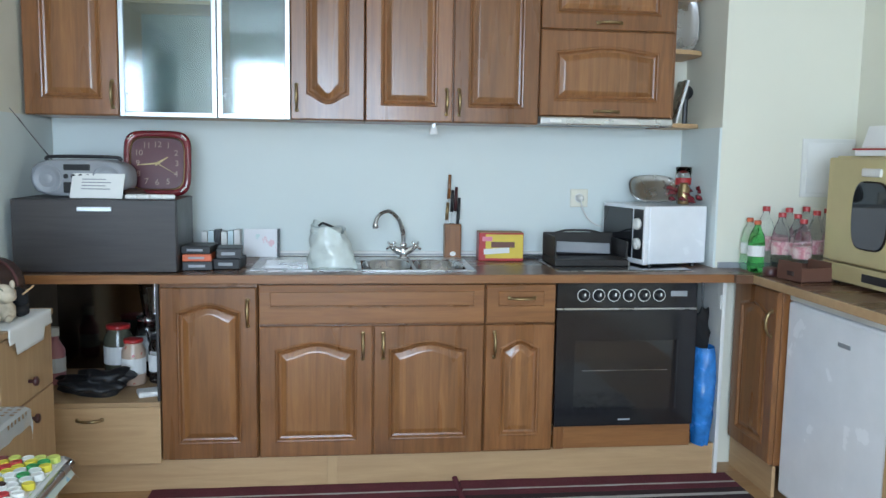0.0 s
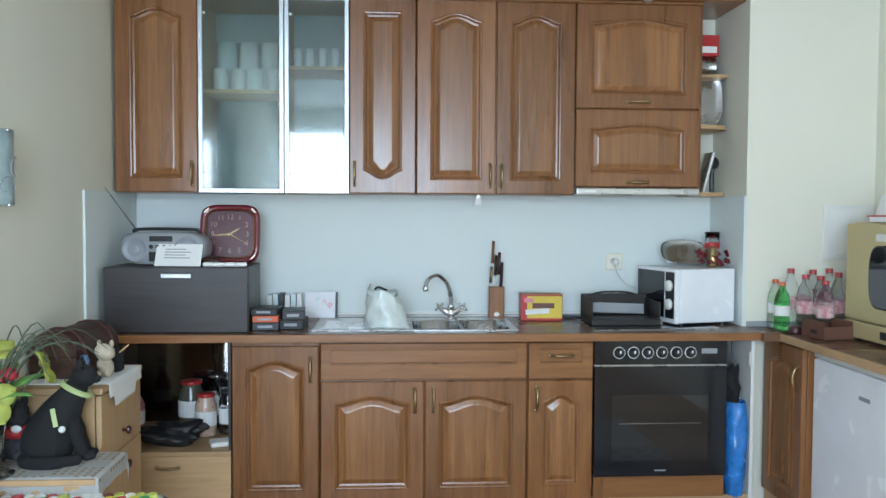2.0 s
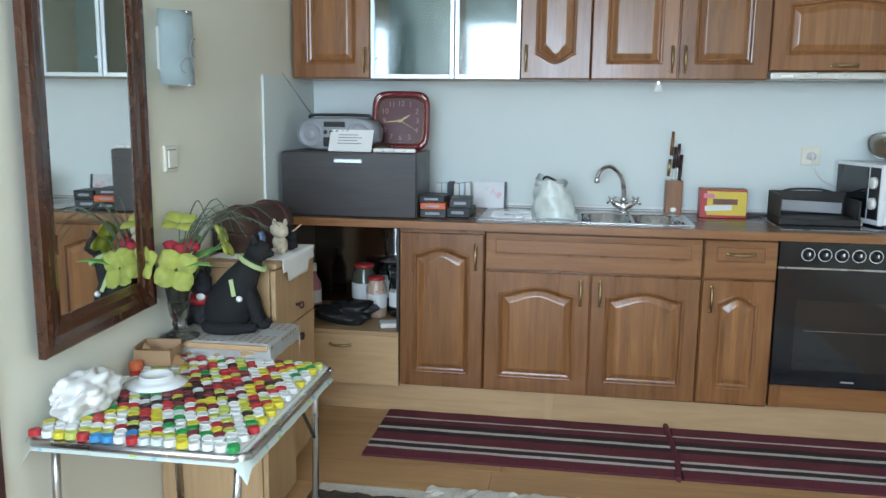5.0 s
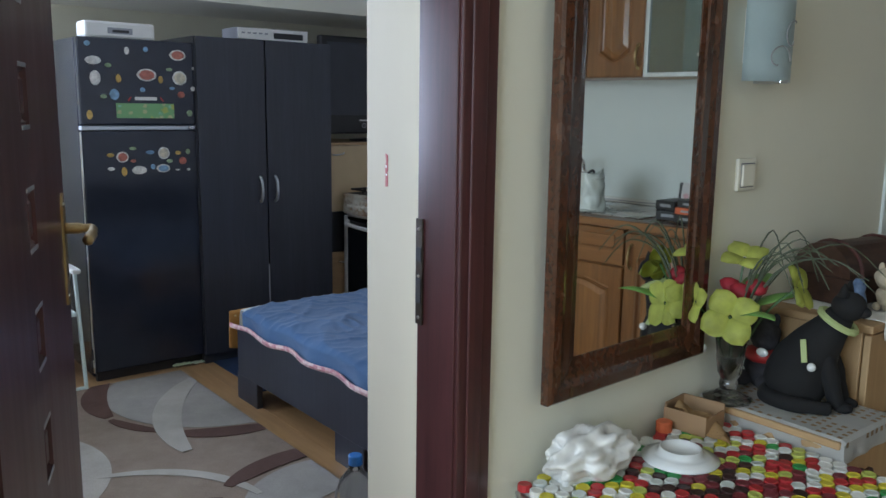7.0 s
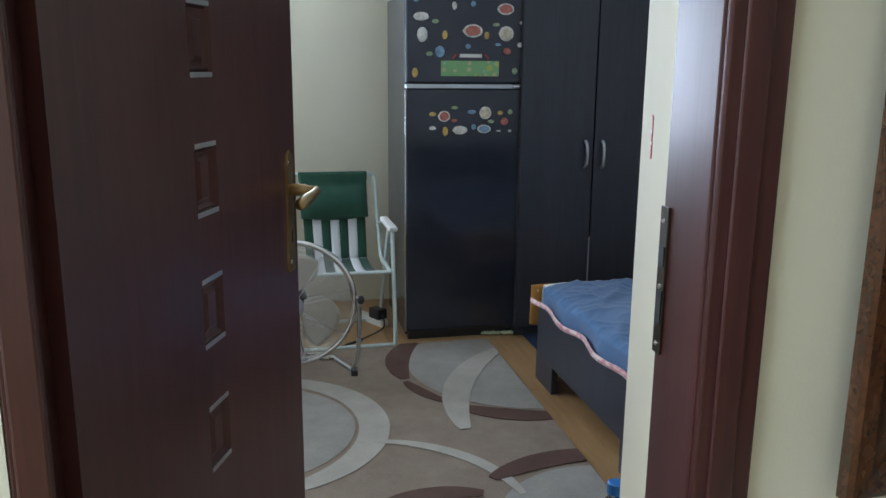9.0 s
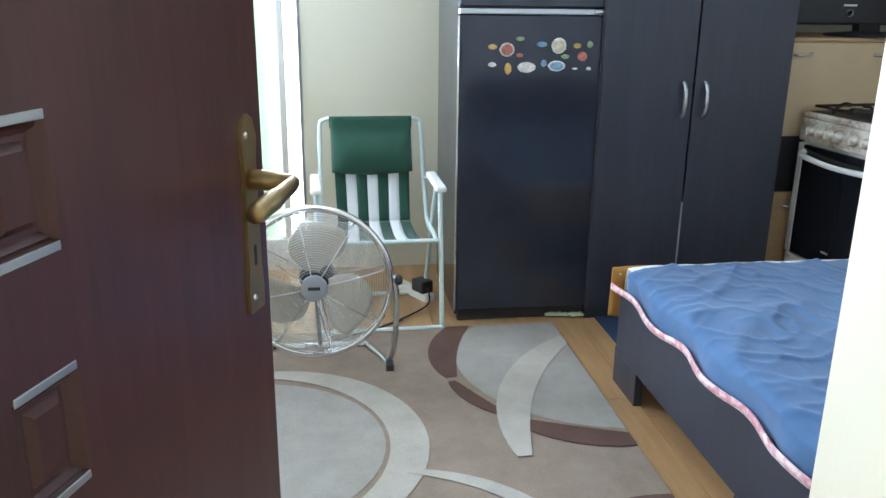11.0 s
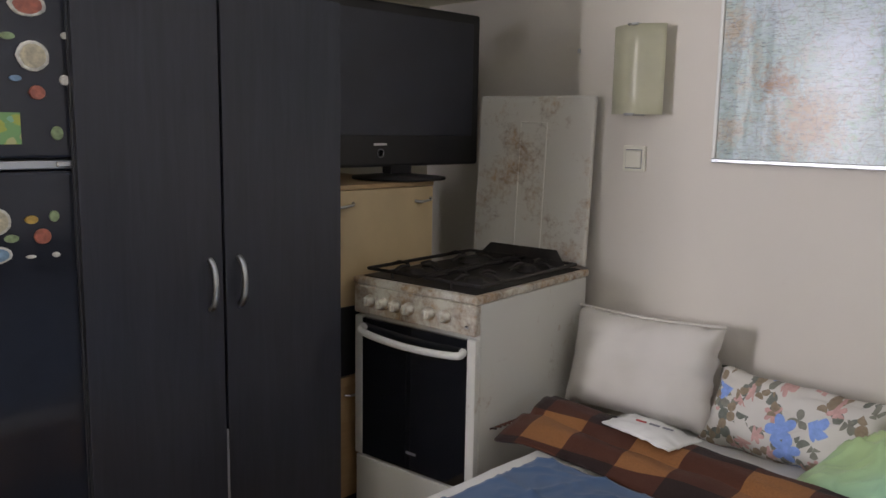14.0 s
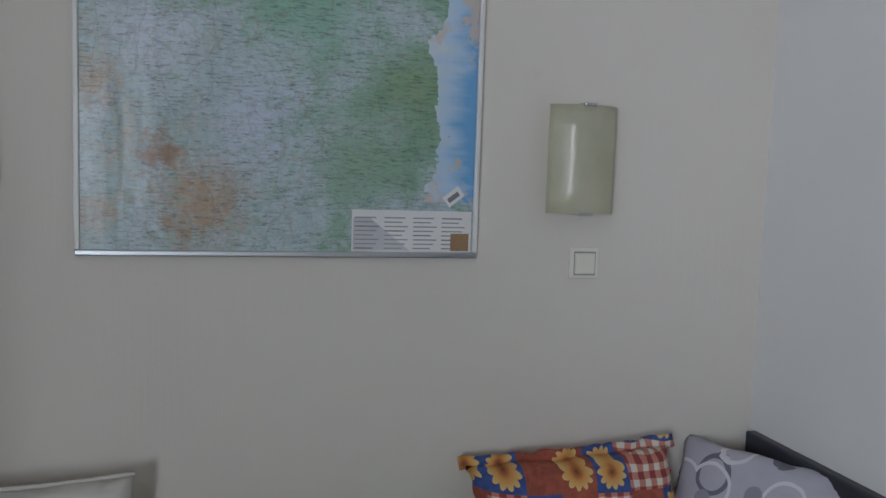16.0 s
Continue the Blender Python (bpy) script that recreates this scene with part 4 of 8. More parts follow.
for k in range(6):
    kn = part("knob", lathe([(0.0235, 0.0), (0.0235, 0.004), (0.016, 0.006), (0.014, 0.022), (0.011, 0.024)], 20), BLACKPL, cp, "black knob with a pale ring", True)
    kn.matrix_local = pose(0.108 + 0.0635 * k, -0.004, 0.545, 90)
    part("ring", lathe([(0.026, 0), (0.026, 0.003), (0.021, 0.003), (0.021, 0)], 24), WHITEPL, kn, "pale ring")
    part("pointer", cube(-0.003, 0.003, 0.0, 0.012, 0.0242, 0.026), WHITEPL, kn)
part("display", cube(0.475, 0.545, -0.0055, -0.003, 0.54, 0.562), GREYPL, cp, "small grey display")
od = part("oven_door", cube(0.0, 0.59, -0.012, 0.02, 0.0, 0.484, 0.004), OVENBLACK, ov)
part("window_glass", cube(0.075, 0.515, -0.014, -0.011, 0.07, 0.36, 0.001), BLACKGLASS, od, "dark glass window")
part("rack", tube([(0.11, -0.0145, 0.235), (0.47, -0.0145, 0.235)], 0.0012, 6), STEEL, od)
part("trim_gap", cube(0.0, 0.59, 0.0, 0.01, 0.485, 0.491), STEEL, ov)
part("maker_mark", cube(0.27, 0.32, -0.0135, -0.0115, 0.024, 0.030), GREYPL, od)
ob = tagged(part("oven_plinth", cube(2.127, 2.715, 0.004, 0.022, 0.142, 0.236, 0.003), OAK_FLAT), "stained oak filler board below the oven", "board")
part("post", cube(2.127, 2.17, 0.0, 0.0038, 0.142, 0.236, 0.001), OAK, ob)
tagged(part("side_panel", cube(2.835, 2.85, 0.02, 0.56, 0.0, 0.838), WHITEPL), "white end panel beside the gap", "panel")

# hood and upper cabinets
UY = 0.25


def upper_unit(x0, x1, label, z0=1.475, z1=2.36, doors=()):
    u = thing("wall_cabinet", (x0, UY, z0), label, "wall cabinet", "upper cabinets over the worktop")
    part("body", cube(0.001, x1 - x0 - 0.001, 0.021, 0.318, 0, z1 - z0, 0.002), OAK, u)
    for a, b, lo, hi, arch, low, hd in doors:
        panel_door("door", u, a - x0, b - x0, lo - z0, hi - z0, 0.0, arch, low, 0.062, hd and (hd[0] - x0, hd[1] - z0, hd[2]))
    return u


upper_unit(0.014, 0.378, "stained oak wall cabinet with an arched door", doors=[(0.014, 0.378, 1.475, 2.36, 0.035, 0, (0.352, 1.56, True))])
upper_unit(1.050, 1.353, "narrow stained oak wall cabinet, its arch at the foot", doors=[(1.050, 1.353, 1.475, 2.36, 0.0, 0.04, (1.075, 1.565, True))])
upper_unit(1.354, 2.085, "double stained oak wall cabinet with arched doors", doors=[(1.354, 1.718, 1.475, 2.36, 0.035, 0, (1.692, 1.56, True)), (1.719, 2.085, 1.475, 2.36, 0.035, 0, (1.745, 1.56, True))])
upper_unit(2.086, 2.670, "stained oak wall cabinet over the hood with two flaps", 1.512, 2.36, [(2.086, 2.670, 1.873, 2.36, 0.03, 0, (2.38, 1.905, False)), (2.086, 2.670, 1.512, 1.872, 0.022, 0, (2.38, 1.535, False))])

gc = thing("glass_cabinet", (0.379, UY, 1.475), "aluminium framed wall cabinet with frosted glass doors", "wall cabinet", "upper cabinets over the worktop")
gw = 0.67
part("back", cube(0.002, gw - 0.002, 0.305, 0.318, 0, 0.885), CABGREY, gc)
part("side", cube(0.002, 0.018, 0.02, 0.305, 0, 0.885), BEECH_UP, gc)
part("side", cube(gw - 0.018, gw - 0.002, 0.02, 0.305, 0, 0.885), BEECH_UP, gc)
part("divider", cube(0.376, 0.39, 0.02, 0.305, 0.018, 0.867), BEECH_UP, gc)
part("floor_board", cube(0.018, gw - 0.018, 0.02, 0.305, 0, 0.018), BEECH, gc)
part("top_board", cube(0.018, gw - 0.018, 0.02, 0.305, 0.867, 0.885), BEECH, gc)
part("shelf", cube(0.019, 0.376, 0.03, 0.305, 0.45, 0.466), BEECH, gc)
part("shelf", cube(0.39, gw - 0.019, 0.03, 0.305, 0.56, 0.576), BEECH, gc)
for a, b in ((0.0, 0.379), (0.382, gw)):
    bm = bmesh.new()
    f = 0.020
    for q in ((a, a + f, 0, 0.885), (b - f, b, 0, 0.885), (a + f, b - f, 0, f), (a + f, b - f, 0.885 - f, 0.885)):
        cube(q[0], q[1], 0.0, 0.019, q[2], q[3], 0.002, bm)
    dr = part("door", bm, ALU, gc, "slim aluminium framed glass door")
    part("pane", cube(a + f - 0.003, b - f + 0.003, 0.007, 0.011, f - 0.003, 0.885 - f + 0.003), FROST, dr, "frosted glass pane")
    for z in (0.09, 0.80):
        part("hinge_cup", lathe([(0.007, 0), (0.006, 0.004)], 12), WHITEPL, dr).matrix_local = pose(a + f + 0.008, 0.006, z, 90)



def crockery(name, x, y, z, r, hh, mat, label, group):
    o = thing(name, (x, y, z), label, name.replace("_", " "), group)
    part("body", lathe([(r * 0.7, 0), (r * 0.95, hh * 0.15), (r, hh * 0.6), (r * 0.96, hh), (r * 0.88, hh), (r * 0.9, hh * 0.2), (0.001, hh * 0.12)], 18), mat, o, "", True)
    return o


for k in range(4):
    crockery("mug", 0.45 + 0.082 * k, 0.40, 1.941, 0.036, 0.11, CERAMIC, "white ceramic mug behind frosted glass", "mugs in the glass cabinet")
for k in range(3):
    o = crockery("glass_jug", 0.47 + 0.1 * k, 0.46, 1.941, 0.044, 0.24, CERAMIC if k else SHADE_BLUE, "tall pale jug behind frosted glass", "jugs in the glass cabinet")
for k in range(4):
    crockery("small_jar", 0.805 + 0.058 * k, 0.40, 2.051, 0.022, 0.10, CERAMIC, "small white jar behind frosted glass", "jars in the glass cabinet")

cn = thing("cornice", (0, UY, 2.362), "oak cornice board over the wall cabinets", "cornice")
part("board", cube(0.002, 2.86, -0.045, 0.31, 0, 0.024, 0.004), OAK_FLAT, cn)
part("moulding", cube(0.006, 2.67, -0.025, 0.0, -0.014, -0.001, 0.004), OAK_FLAT, cn)
for x in (0.39, 1.05, 1.73, 2.4):
    part("spot_clip", cube(x - 0.02, x + 0.02, -0.052, -0.020, -0.010, 0.0, 0.002), STEEL, cn)

hd = thing("cooker_hood", (2.088, 0, 1.475), "slim grey extractor hood under the cabinets", "cooker hood")
part("body", cube(0, 0.58, 0.262, 0.555, 0.004, 0.036, 0.003), GREYPL, hd)
part("visor", cube(0, 0.58, 0.225, 0.261, 0.0, 0.034, 0.006), STEEL, hd, "brushed steel front strip")
part("badge", cube(0.04, 0.09, 0.222, 0.226, 0.010, 0.022, 0.002), WHITEPL, hd)

es = thing("end_shelf", (2.672, UY + 0.02, 1.475), "open oak end shelves with rounded corners", "shelf unit")
part("upright", cube(0, 0.012, 0.0, 0.298, 0, 0.886, 0.002), OAK, es)
for z in (0.0, 0.315):
    bm = bmesh.new()
    pts = [(0.013, 0.298), (0.013, 0.0)] + [(0.013 + 0.15 * math.sin(a), 0.09 - 0.09 * math.cos(a)) for a in np.linspace(0.1, math.pi / 2, 8)] + [(0.163, 0.298)]
    f = bm.faces.new([bm.verts.new((x, y, z)) for x, y in pts])
    ext = bmesh.ops.extrude_face_region(bm, geom=[f])
    bmesh.ops.translate(bm, verts=[v for v in ext["geom"] if isinstance(v, bmesh.types.BMVert)], vec=(0, 0, 0.018))
    part("shelf", bm, BEECH, es)
part("shelf", cube(0.013, 0.163, 0.05, 0.298, 0.56, 0.575, 0.002), BEECH, es)


def oval_tray(at, m, label):
    o = thing("oval_tray", at, label, "tray")
    pts = [(0.14 * math.copysign(abs(math.cos(a)) ** 0.7, math.cos(a)), 0.085 * math.copysign(abs(math.sin(a)) ** 0.7, math.sin(a))) for a in np.linspace(0, 2 * math.pi, 33)[:-1]]
    bm = loops_mesh([([(x * s, z * s) for x, z in pts], y) for s, y in ((0.97, 0.004), (1.0, 0.004), (1.0, 0), (0.95, -0.002), (0.88, 0.006), (0.5, 0.007))])
    bmesh.ops.transform(bm, matrix=m, verts=bm.verts)
    part("tray", bm, STEEL, o, "", True)
    return o


oval_tray((2.755, 0.40, 1.809), pose(0, 0, 0.142, -8, 0, 0) @ pose(0, 0, 0, 0, 90, 0), "pale silver oval tray standing on the shelf")
rb = thing("tea_box", (2.755, 0.44, 2.1515), "red printed carton on the top shelf", "carton")
part("carton", cube(-0.06, 0.06, -0.04, 0.04, 0.0, 0.10, 0.002), RED, rb)
part("print", cube(-0.045, 0.05, -0.0415, -0.040, 0.015, 0.045), PAPER, rb)
tn = thing("tin", (2.755, 0.44, 2.051), "round steel tin lying on the end shelf", "tin")
part("tin_body", lathe([(0.05, 0), (0.05, 0.004), (0.047, 0.006), (0.047, 0.10), (0.05, 0.104), (0.05, 0.11)], 24), STEEL, tn, "", True).matrix_local = pose(-0.06, 0, 0.05, 0, 90, 0)
gr = thing("grater", (2.73, 0.40, 1.493), "metal grater leaning on the end shelf", "grater")
part("blade", cube(-0.004, 0.004, -0.05, 0.05, 0.0, 0.2, 0.002), STEEL, gr).matrix_local = pose(0, 0, 0, 0, 14, 0)
part("frame", tube([(0.0, -0.055, 0.0), (0.05, -0.055, 0.19), (0.05, 0.055, 0.19), (0.0, 0.055, 0.0)], 0.005, 6), WHITEPL, gr)
ld = thing("ladle", (2.80, 0.42, 1.493), "black kitchen ladle leaning in the corner", "ladle")
part("bowl", ball(0.035, (0, 0, 0.145), (1, 0.7, 1)), BLACKPL, ld, "", True)
part("stem", tube([(0.0, 0, 0.0), (0.0, 0.0, 0.12)], 0.012, 8), BLACKPL, ld)

# plug socket and under-cabinet hook lamp
so = thing("wall_socket", (2.36, 0.561, 1.15), "ivory wall socket with a plugged cable", "socket")
part("plate", cube(-0.042, 0.042, -0.010, 0, -0.042, 0.042, 0.004), IVORY, so)
part("well", lathe([(0.022, 0), (0.022, 0.004)], 20), WHITEPL, so).matrix_local = pose(0, -0.010, 0, 90)
part("plug", lathe([(0.018, 0), (0.018, 0.02), (0.012, 0.034), (0.006, 0.038)], 16), WHITEPL, so, "", True).matrix_local = pose(0, -0.012, 0, 90)
part("cable", tube([(0, -0.045, 0), (0.005, -0.06, -0.05), (0.05, -0.07, -0.11), (0.16, -0.05, -0.15), (0.24, -0.02, -0.17)], 0.0035, 6, None, 6), WHITEPL, so, "", True)
hk = thing("cup_hook", (1.655, 0.40, 1.475), "small white hook under the wall cabinet", "hook")
part("plate", cube(-0.008, 0.008, -0.004, 0.004, -0.014, 0.0, 0.001), STEEL, hk)
part("clip", loops_mesh([([(-0.02, -0.045), (0.02, -0.045), (0.012, -0.014), (-0.012, -0.014)], 0.006), ([(-0.02, -0.045), (0.02, -0.045), (0.012, -0.014), (-0.012, -0.014)], -0.004)]), WHITEPL, hk)

# sink, tap
sk = thing("sink", (1.34, 0.26, 0.876), "stainless steel sink with drainer and two bowls", "sink")
part("rim", cube(-0.44, 0.0, -0.21, 0.22, -0.001, 0.004, 0.002), STEEL, sk)
for y in np.linspace(-0.13, 0.13, 9):
    part("drainer_rib", cube(-0.40, -0.10, y - 0.006, y + 0.006, 0.003, 0.0065, 0.002), STEEL, sk)
def bowl(cx, cy, rx, ry, dep):
    bm = bmesh.new()
    rings = []
    for s, z in ((1.0, 0.003), (0.97, 0.0), (0.93, -dep * 0.8), (0.8, -dep), (0.2, -dep)):
        rings.append([bm.verts.new((cx + s * rx * math.copysign(abs(math.cos(a)) ** 0.6, math.cos(a)), cy + s * ry * math.copysign(abs(math.sin(a)) ** 0.6, math.sin(a)), z)) for a in np.linspace(0, 2 * math.pi, 29)[:-1]])
    for a, b in zip(rings, rings[1:]):
        for k in range(28):
            bm.faces.new((a[k], a[(k + 1) % 28], b[(k + 1) % 28], b[k]))
    bm.faces.new(rings[-1])
    return part("bowl", bm, STEEL, sk, "deep steel bowl", True)
bowl(0.105, -0.03, 0.10, 0.155, 0.15)
bowl(0.325, -0.03, 0.10, 0.155, 0.15)
for x0, x1, y0, y1 in ((0.0, 0.46, 0.13, 0.22), (0.0, 0.46, -0.21, -0.185), (0.207, 0.222, -0.185, 0.13), (0.426, 0.46, -0.185, 0.13)):
    part("rim", cube(x0, x1, y0, y1, -0.001, 0.004, 0.0015), STEEL, sk)

tp = thing("kitchen_tap", (1.53, 0.44, 0.880), "chrome kitchen tap with two cross handles", "tap")
part("base", lathe([(0.028, 0), (0.028, 0.006), (0.016, 0.012), (0.014, 0.05), (0.018, 0.06), (0.014, 0.07)], 16), CHROME, tp, "", True)
part("valve_body", tube([(-0.05, 0, 0.05), (-0.03, 0, 0.038), (0, 0, 0.022), (0.03, 0, 0.038), (0.05, 0, 0.05)], [0.012, 0.016, 0.018, 0.016, 0.012], 10), CHROME, tp, "", True)
for s in (-1, 1):
    hdl = part("cross_handle", lathe([(0.010, 0), (0.012, 0.012), (0.007, 0.02)], 12), CHROME, tp, "", True)
    hdl.matrix_local = pose(s * 0.05, -0.005, 0.05, 40, s * 40, 0)
    for k in range(4):
        part("spoke", tube([(0, 0, 0.012), (0.026 * math.cos(k * math.pi / 2), 0.026 * math.sin(k * math.pi / 2), 0.014)], [0.004, 0.006], 6), CHROME, hdl, "", True)
part("spout", tube([(0, 0, 0.06), (-0.002, -0.005, 0.11), (-0.02, -0.02, 0.17), (-0.065, -0.05, 0.212), (-0.11, -0.09, 0.20), (-0.128, -0.105, 0.165)], [0.010, 0.009, 0.0085, 0.0085], 10, None, 6), STEEL, tp, "", True)
part("nozzle", lathe([(0.011, 0), (0.013, 0.004), (0.013, 0.022), (0.010, 0.026)], 12), CHROME, tp, "", True).matrix_local = pose(-0.128, -0.106, 0.142)

# blacked hob and the grill box on it
hb = thing("hob", (2.14, 0.05, 0.8755), "black ceramic hob with a steel edge", "hob")
part("glass", cube(0, 0.57, 0.0, 0.49, 0, 0.006, 0.002), BLACKGLASS, hb)
part("frame", cube(-0.006, 0.576, -0.006, 0.496, -0.0003, 0.003, 0.001), STEEL, hb)
gb = thing("grill_box", (2.31, 0.27, 0.882), "soot-black open grill tray on the hob", "grill")
for q in ((-0.16, 0.16, 0.10, 0.108, 0.0, 0.125), (-0.16, -0.152, -0.11, 0.10, 0.03, 0.125), (0.152, 0.16, -0.11, 0.10, 0.03, 0.105), (-0.16, 0.16, -0.12, 0.10, 0.0, 0.028)):
    part("panel", cube(*q, 0.003), BURNT, gb)
part("lid", cube(-0.15, 0.17, -0.11, -0.098, 0.0, 0.018, 0.003), STEEL, gb, "grey metal front bar")
part("tray", cube(-0.13, 0.13, 0.04, 0.048, 0.04, 0.088, 0.004), GREYPL, gb, "crumpled grey foil tray").matrix_local = pose(0, 0, 0.004, -8, 2, 0)
part("handle", tube([(-0.10, 0.11, 0.122), (-0.05, 0.112, 0.132), (0.05, 0.112, 0.132), (0.10, 0.11, 0.122)], 0.005, 6, None, 4), BLACKPL, gb, "", True)

# white microwave turned towards the corner
mw = thing("microwave", (2.635, 0.335, 0.876), "white microwave oven with a dark glass door", "microwave", turn=14)
part("case", cube(-0.125, 0.168, -0.165, 0.165, 0.014, 0.262, 0.006), ENAMEL, mw)
for x in (-0.10, 0.12):
    for y in (-0.14, 0.14):
        part("foot", lathe([(0.012, 0), (0.012, 0.015)], 10), BLACKPL, mw).matrix_local = pose(x, y, 0)
fp = part("front", cube(-0.150, -0.126, -0.166, 0.166, 0.012, 0.262, 0.005), ENAMEL, mw)
part("door_glass", cube(-0.153, -0.149, -0.075, 0.155, 0.035, 0.248, 0.002), BLACKGLASS, fp, "dark glass door")
part("panel", cube(-0.1515, -0.149, -0.155, -0.085, 0.035, 0.248, 0.001), BLACKPL, fp)
for z in (0.10, 0.185):
    part("dial", lathe([(0.026, 0), (0.024, 0.012), (0.018, 0.016)], 18), WHITEPL, fp, "white dial", True).matrix_local = pose(-0.152, -0.12, z, 0, -90, 0)
oval_tray((2.68, 0.44, 1.139), pose(0, 0, 0.066, -35, 0, 0) @ Matrix.Scale(0.85, 4), "silver oval tray leaning on the microwave")
oj = thing("glass_jar", (2.775, 0.33, 1.139), "glass jar with dried red flowers on the microwave", "jar")
part("body", lathe([(0.024, 0), (0.026, 0.01), (0.026, 0.07), (0.018, 0.085), (0.018, 0.095)], 16), BRASS, oj, "", True)
bm = bmesh.new()
rj = random.Random(5)
for k in range(16):
    ball(0.016, (rj.uniform(-0.07, 0.09), rj.uniform(-0.03, 0.03), rj.uniform(0.015, 0.075)), (1.3, 1, 0.8), bm, 1, 0.5)
part("flowers", bm, DEEPRED, oj, "dark red dried flowers")
gj = thing("drinking_glass", (2.80, 0.40, 1.139), "clear printed drinking glass on the microwave", "glass")
part("body", lathe([(0.028, 0), (0.034, 0.12), (0.036, 0.165), (0.033, 0.165), (0.030, 0.12), (0.025, 0.006), (0.001, 0.005)], 20), GLASS, gj, "", True)
part("band", lathe([(0.0345, 0.085), (0.0355, 0.115), (0.0358, 0.115), (0.0348, 0.085)], 20), RED, gj)


# ---- kitchen: things on the worktop ----
bx = thing("bread_box", (0.035, 0.02, 0.876), "dark wenge flap cabinet standing on the worktop", "cabinet")
part("body", cube(0.0, 0.60, 0.018, 0.33, 0, 0.278, 0.002), WENGE, bx)
fl = part("flap", cube(0.002, 0.598, -0.002, 0.016, 0.002, 0.276, 0.002), WENGE, bx)
part("handle", cube(0.24, 0.365, -0.012, -0.003, 0.232, 0.252, 0.003), ALU, fl, "flat aluminium handle")

rd = thing("radio", (0.255, 0.18, 1.155), "silver grey portable radio with round speakers", "radio", turn=-4)
pts = [(0.185 * math.copysign(abs(math.cos(a)) ** 0.55, math.cos(a)), 0.075 + 0.073 * math.copysign(abs(math.sin(a)) ** 0.7, math.sin(a))) for a in np.linspace(0, 2 * math.pi, 41)[:-1]]
body = loops_mesh([([(x * s, 0.075 + (z - 0.075) * s) for x, z in pts], y) for s, y in ((0.9, 0.085), (1.0, 0.06), (1.0, -0.045), (0.94, -0.065), (0.85, -0.07))])
bk = body.faces.new([v for v in body.verts[:40]])
part("case", body, GREYPL, rd, "", True)
for s in (-1, 1):
    spk = part("speaker", lathe([(0.056, 0), (0.056, 0.006), (0.050, 0.008), (0.046, 0.003), (0.02, 0.001), (0.012, 0.005)], 24), GREYPL, rd, "round grey speaker cone", True)
    spk.matrix_local = pose(s * 0.112, -0.068, 0.072, 90)
part("deck", cube(-0.052, 0.052, -0.076, -0.066, 0.018, 0.06, 0.004), BLACKPL, rd, "black cassette deck")
part("dial_window", cube(-0.05, 0.05, -0.075, -0.066, 0.105, 0.128, 0.003), BLACKPL, rd)
for k in range(4):
    part("button", lathe([(0.010, 0), (0.009, 0.008)], 12), BLACKPL, rd).matrix_local = pose(-0.042 + 0.028 * k, -0.066, 0.082, 90)
part("carry_handle", tube([(-0.14, 0.0, 0.142), (-0.12, 0.0, 0.156), (0.12, 0.0, 0.156), (0.14, 0.0, 0.142)], 0.007, 8, None, 4), BLACKPL, rd, "", True)
part("antenna", tube([(-0.15, 0.07, 0.14), (-0.21, -0.14, 0.335)], [0.0035, 0.002], 6), STEEL, rd, "long steel antenna")

ck = thing("wall_clock", (0.505, 0.315, 1.156), "burgundy square clock leaning on the splashback", "clock")
cm = pose(0, 0, 0.131, -8, 0, 0)
def squircle(r, e=0.42, n=40):
    return [(r * math.copysign(abs(math.cos(a)) ** e, math.cos(a)), r * math.copysign(abs(math.sin(a)) ** e, math.sin(a))) for a in np.linspace(0, 2 * math.pi, n + 1)[:-1]]
bm = loops_mesh([(squircle(0.122), 0.02), (squircle(0.134), 0.014), (squircle(0.136), -0.005), (squircle(0.128), -0.014), (squircle(0.113), -0.012), (squircle(0.108), -0.004)], False)
bmesh.ops.transform(bm, matrix=cm, verts=bm.verts)
part("rim", bm, DEEPRED, ck, "glossy burgundy rim", True)
bm = loops_mesh([(squircle(0.110), -0.003), (squircle(0.109), -0.0035)])
bmesh.ops.transform(bm, matrix=cm, verts=bm.verts)
dial = part("dial", bm, plain("plum_dial", (0.085, 0.018, 0.026), 0.35), ck, "plum coloured dial")
bm = loops_mesh([(squircle(0.112), -0.008), (squircle(0.108), -0.010), (squircle(0.105), -0.006)], False)
bmesh.ops.transform(bm, matrix=cm, verts=bm.verts)
part("gold_ring", bm, BRASS, dial)
for k in range(1, 13):
    cu = bpy.data.curves.new("numeral", 'FONT')
    cu.body, cu.size, cu.align_x, cu.align_y = str(k), 0.034, 'CENTER', 'CENTER'
    tmp = new("tmp_numeral", cu)
    bpy.context.view_layer.update()
    me = bpy.data.meshes.new_from_object(tmp.evaluated_get(bpy.context.evaluated_depsgraph_get()))
    bpy.data.objects.remove(tmp)
    me.materials.append(DULLGOLD)
    nu = new("numeral", me)
    nu.parent = dial
    a = math.pi / 2 - k * math.pi / 6
    sq = 1 / max(abs(math.cos(a)), abs(math.sin(a))) ** 0.7
    nu.matrix_local = cm @ pose(0.078 * sq * math.cos(a), -0.0042, 0.078 * sq * math.sin(a), 90)
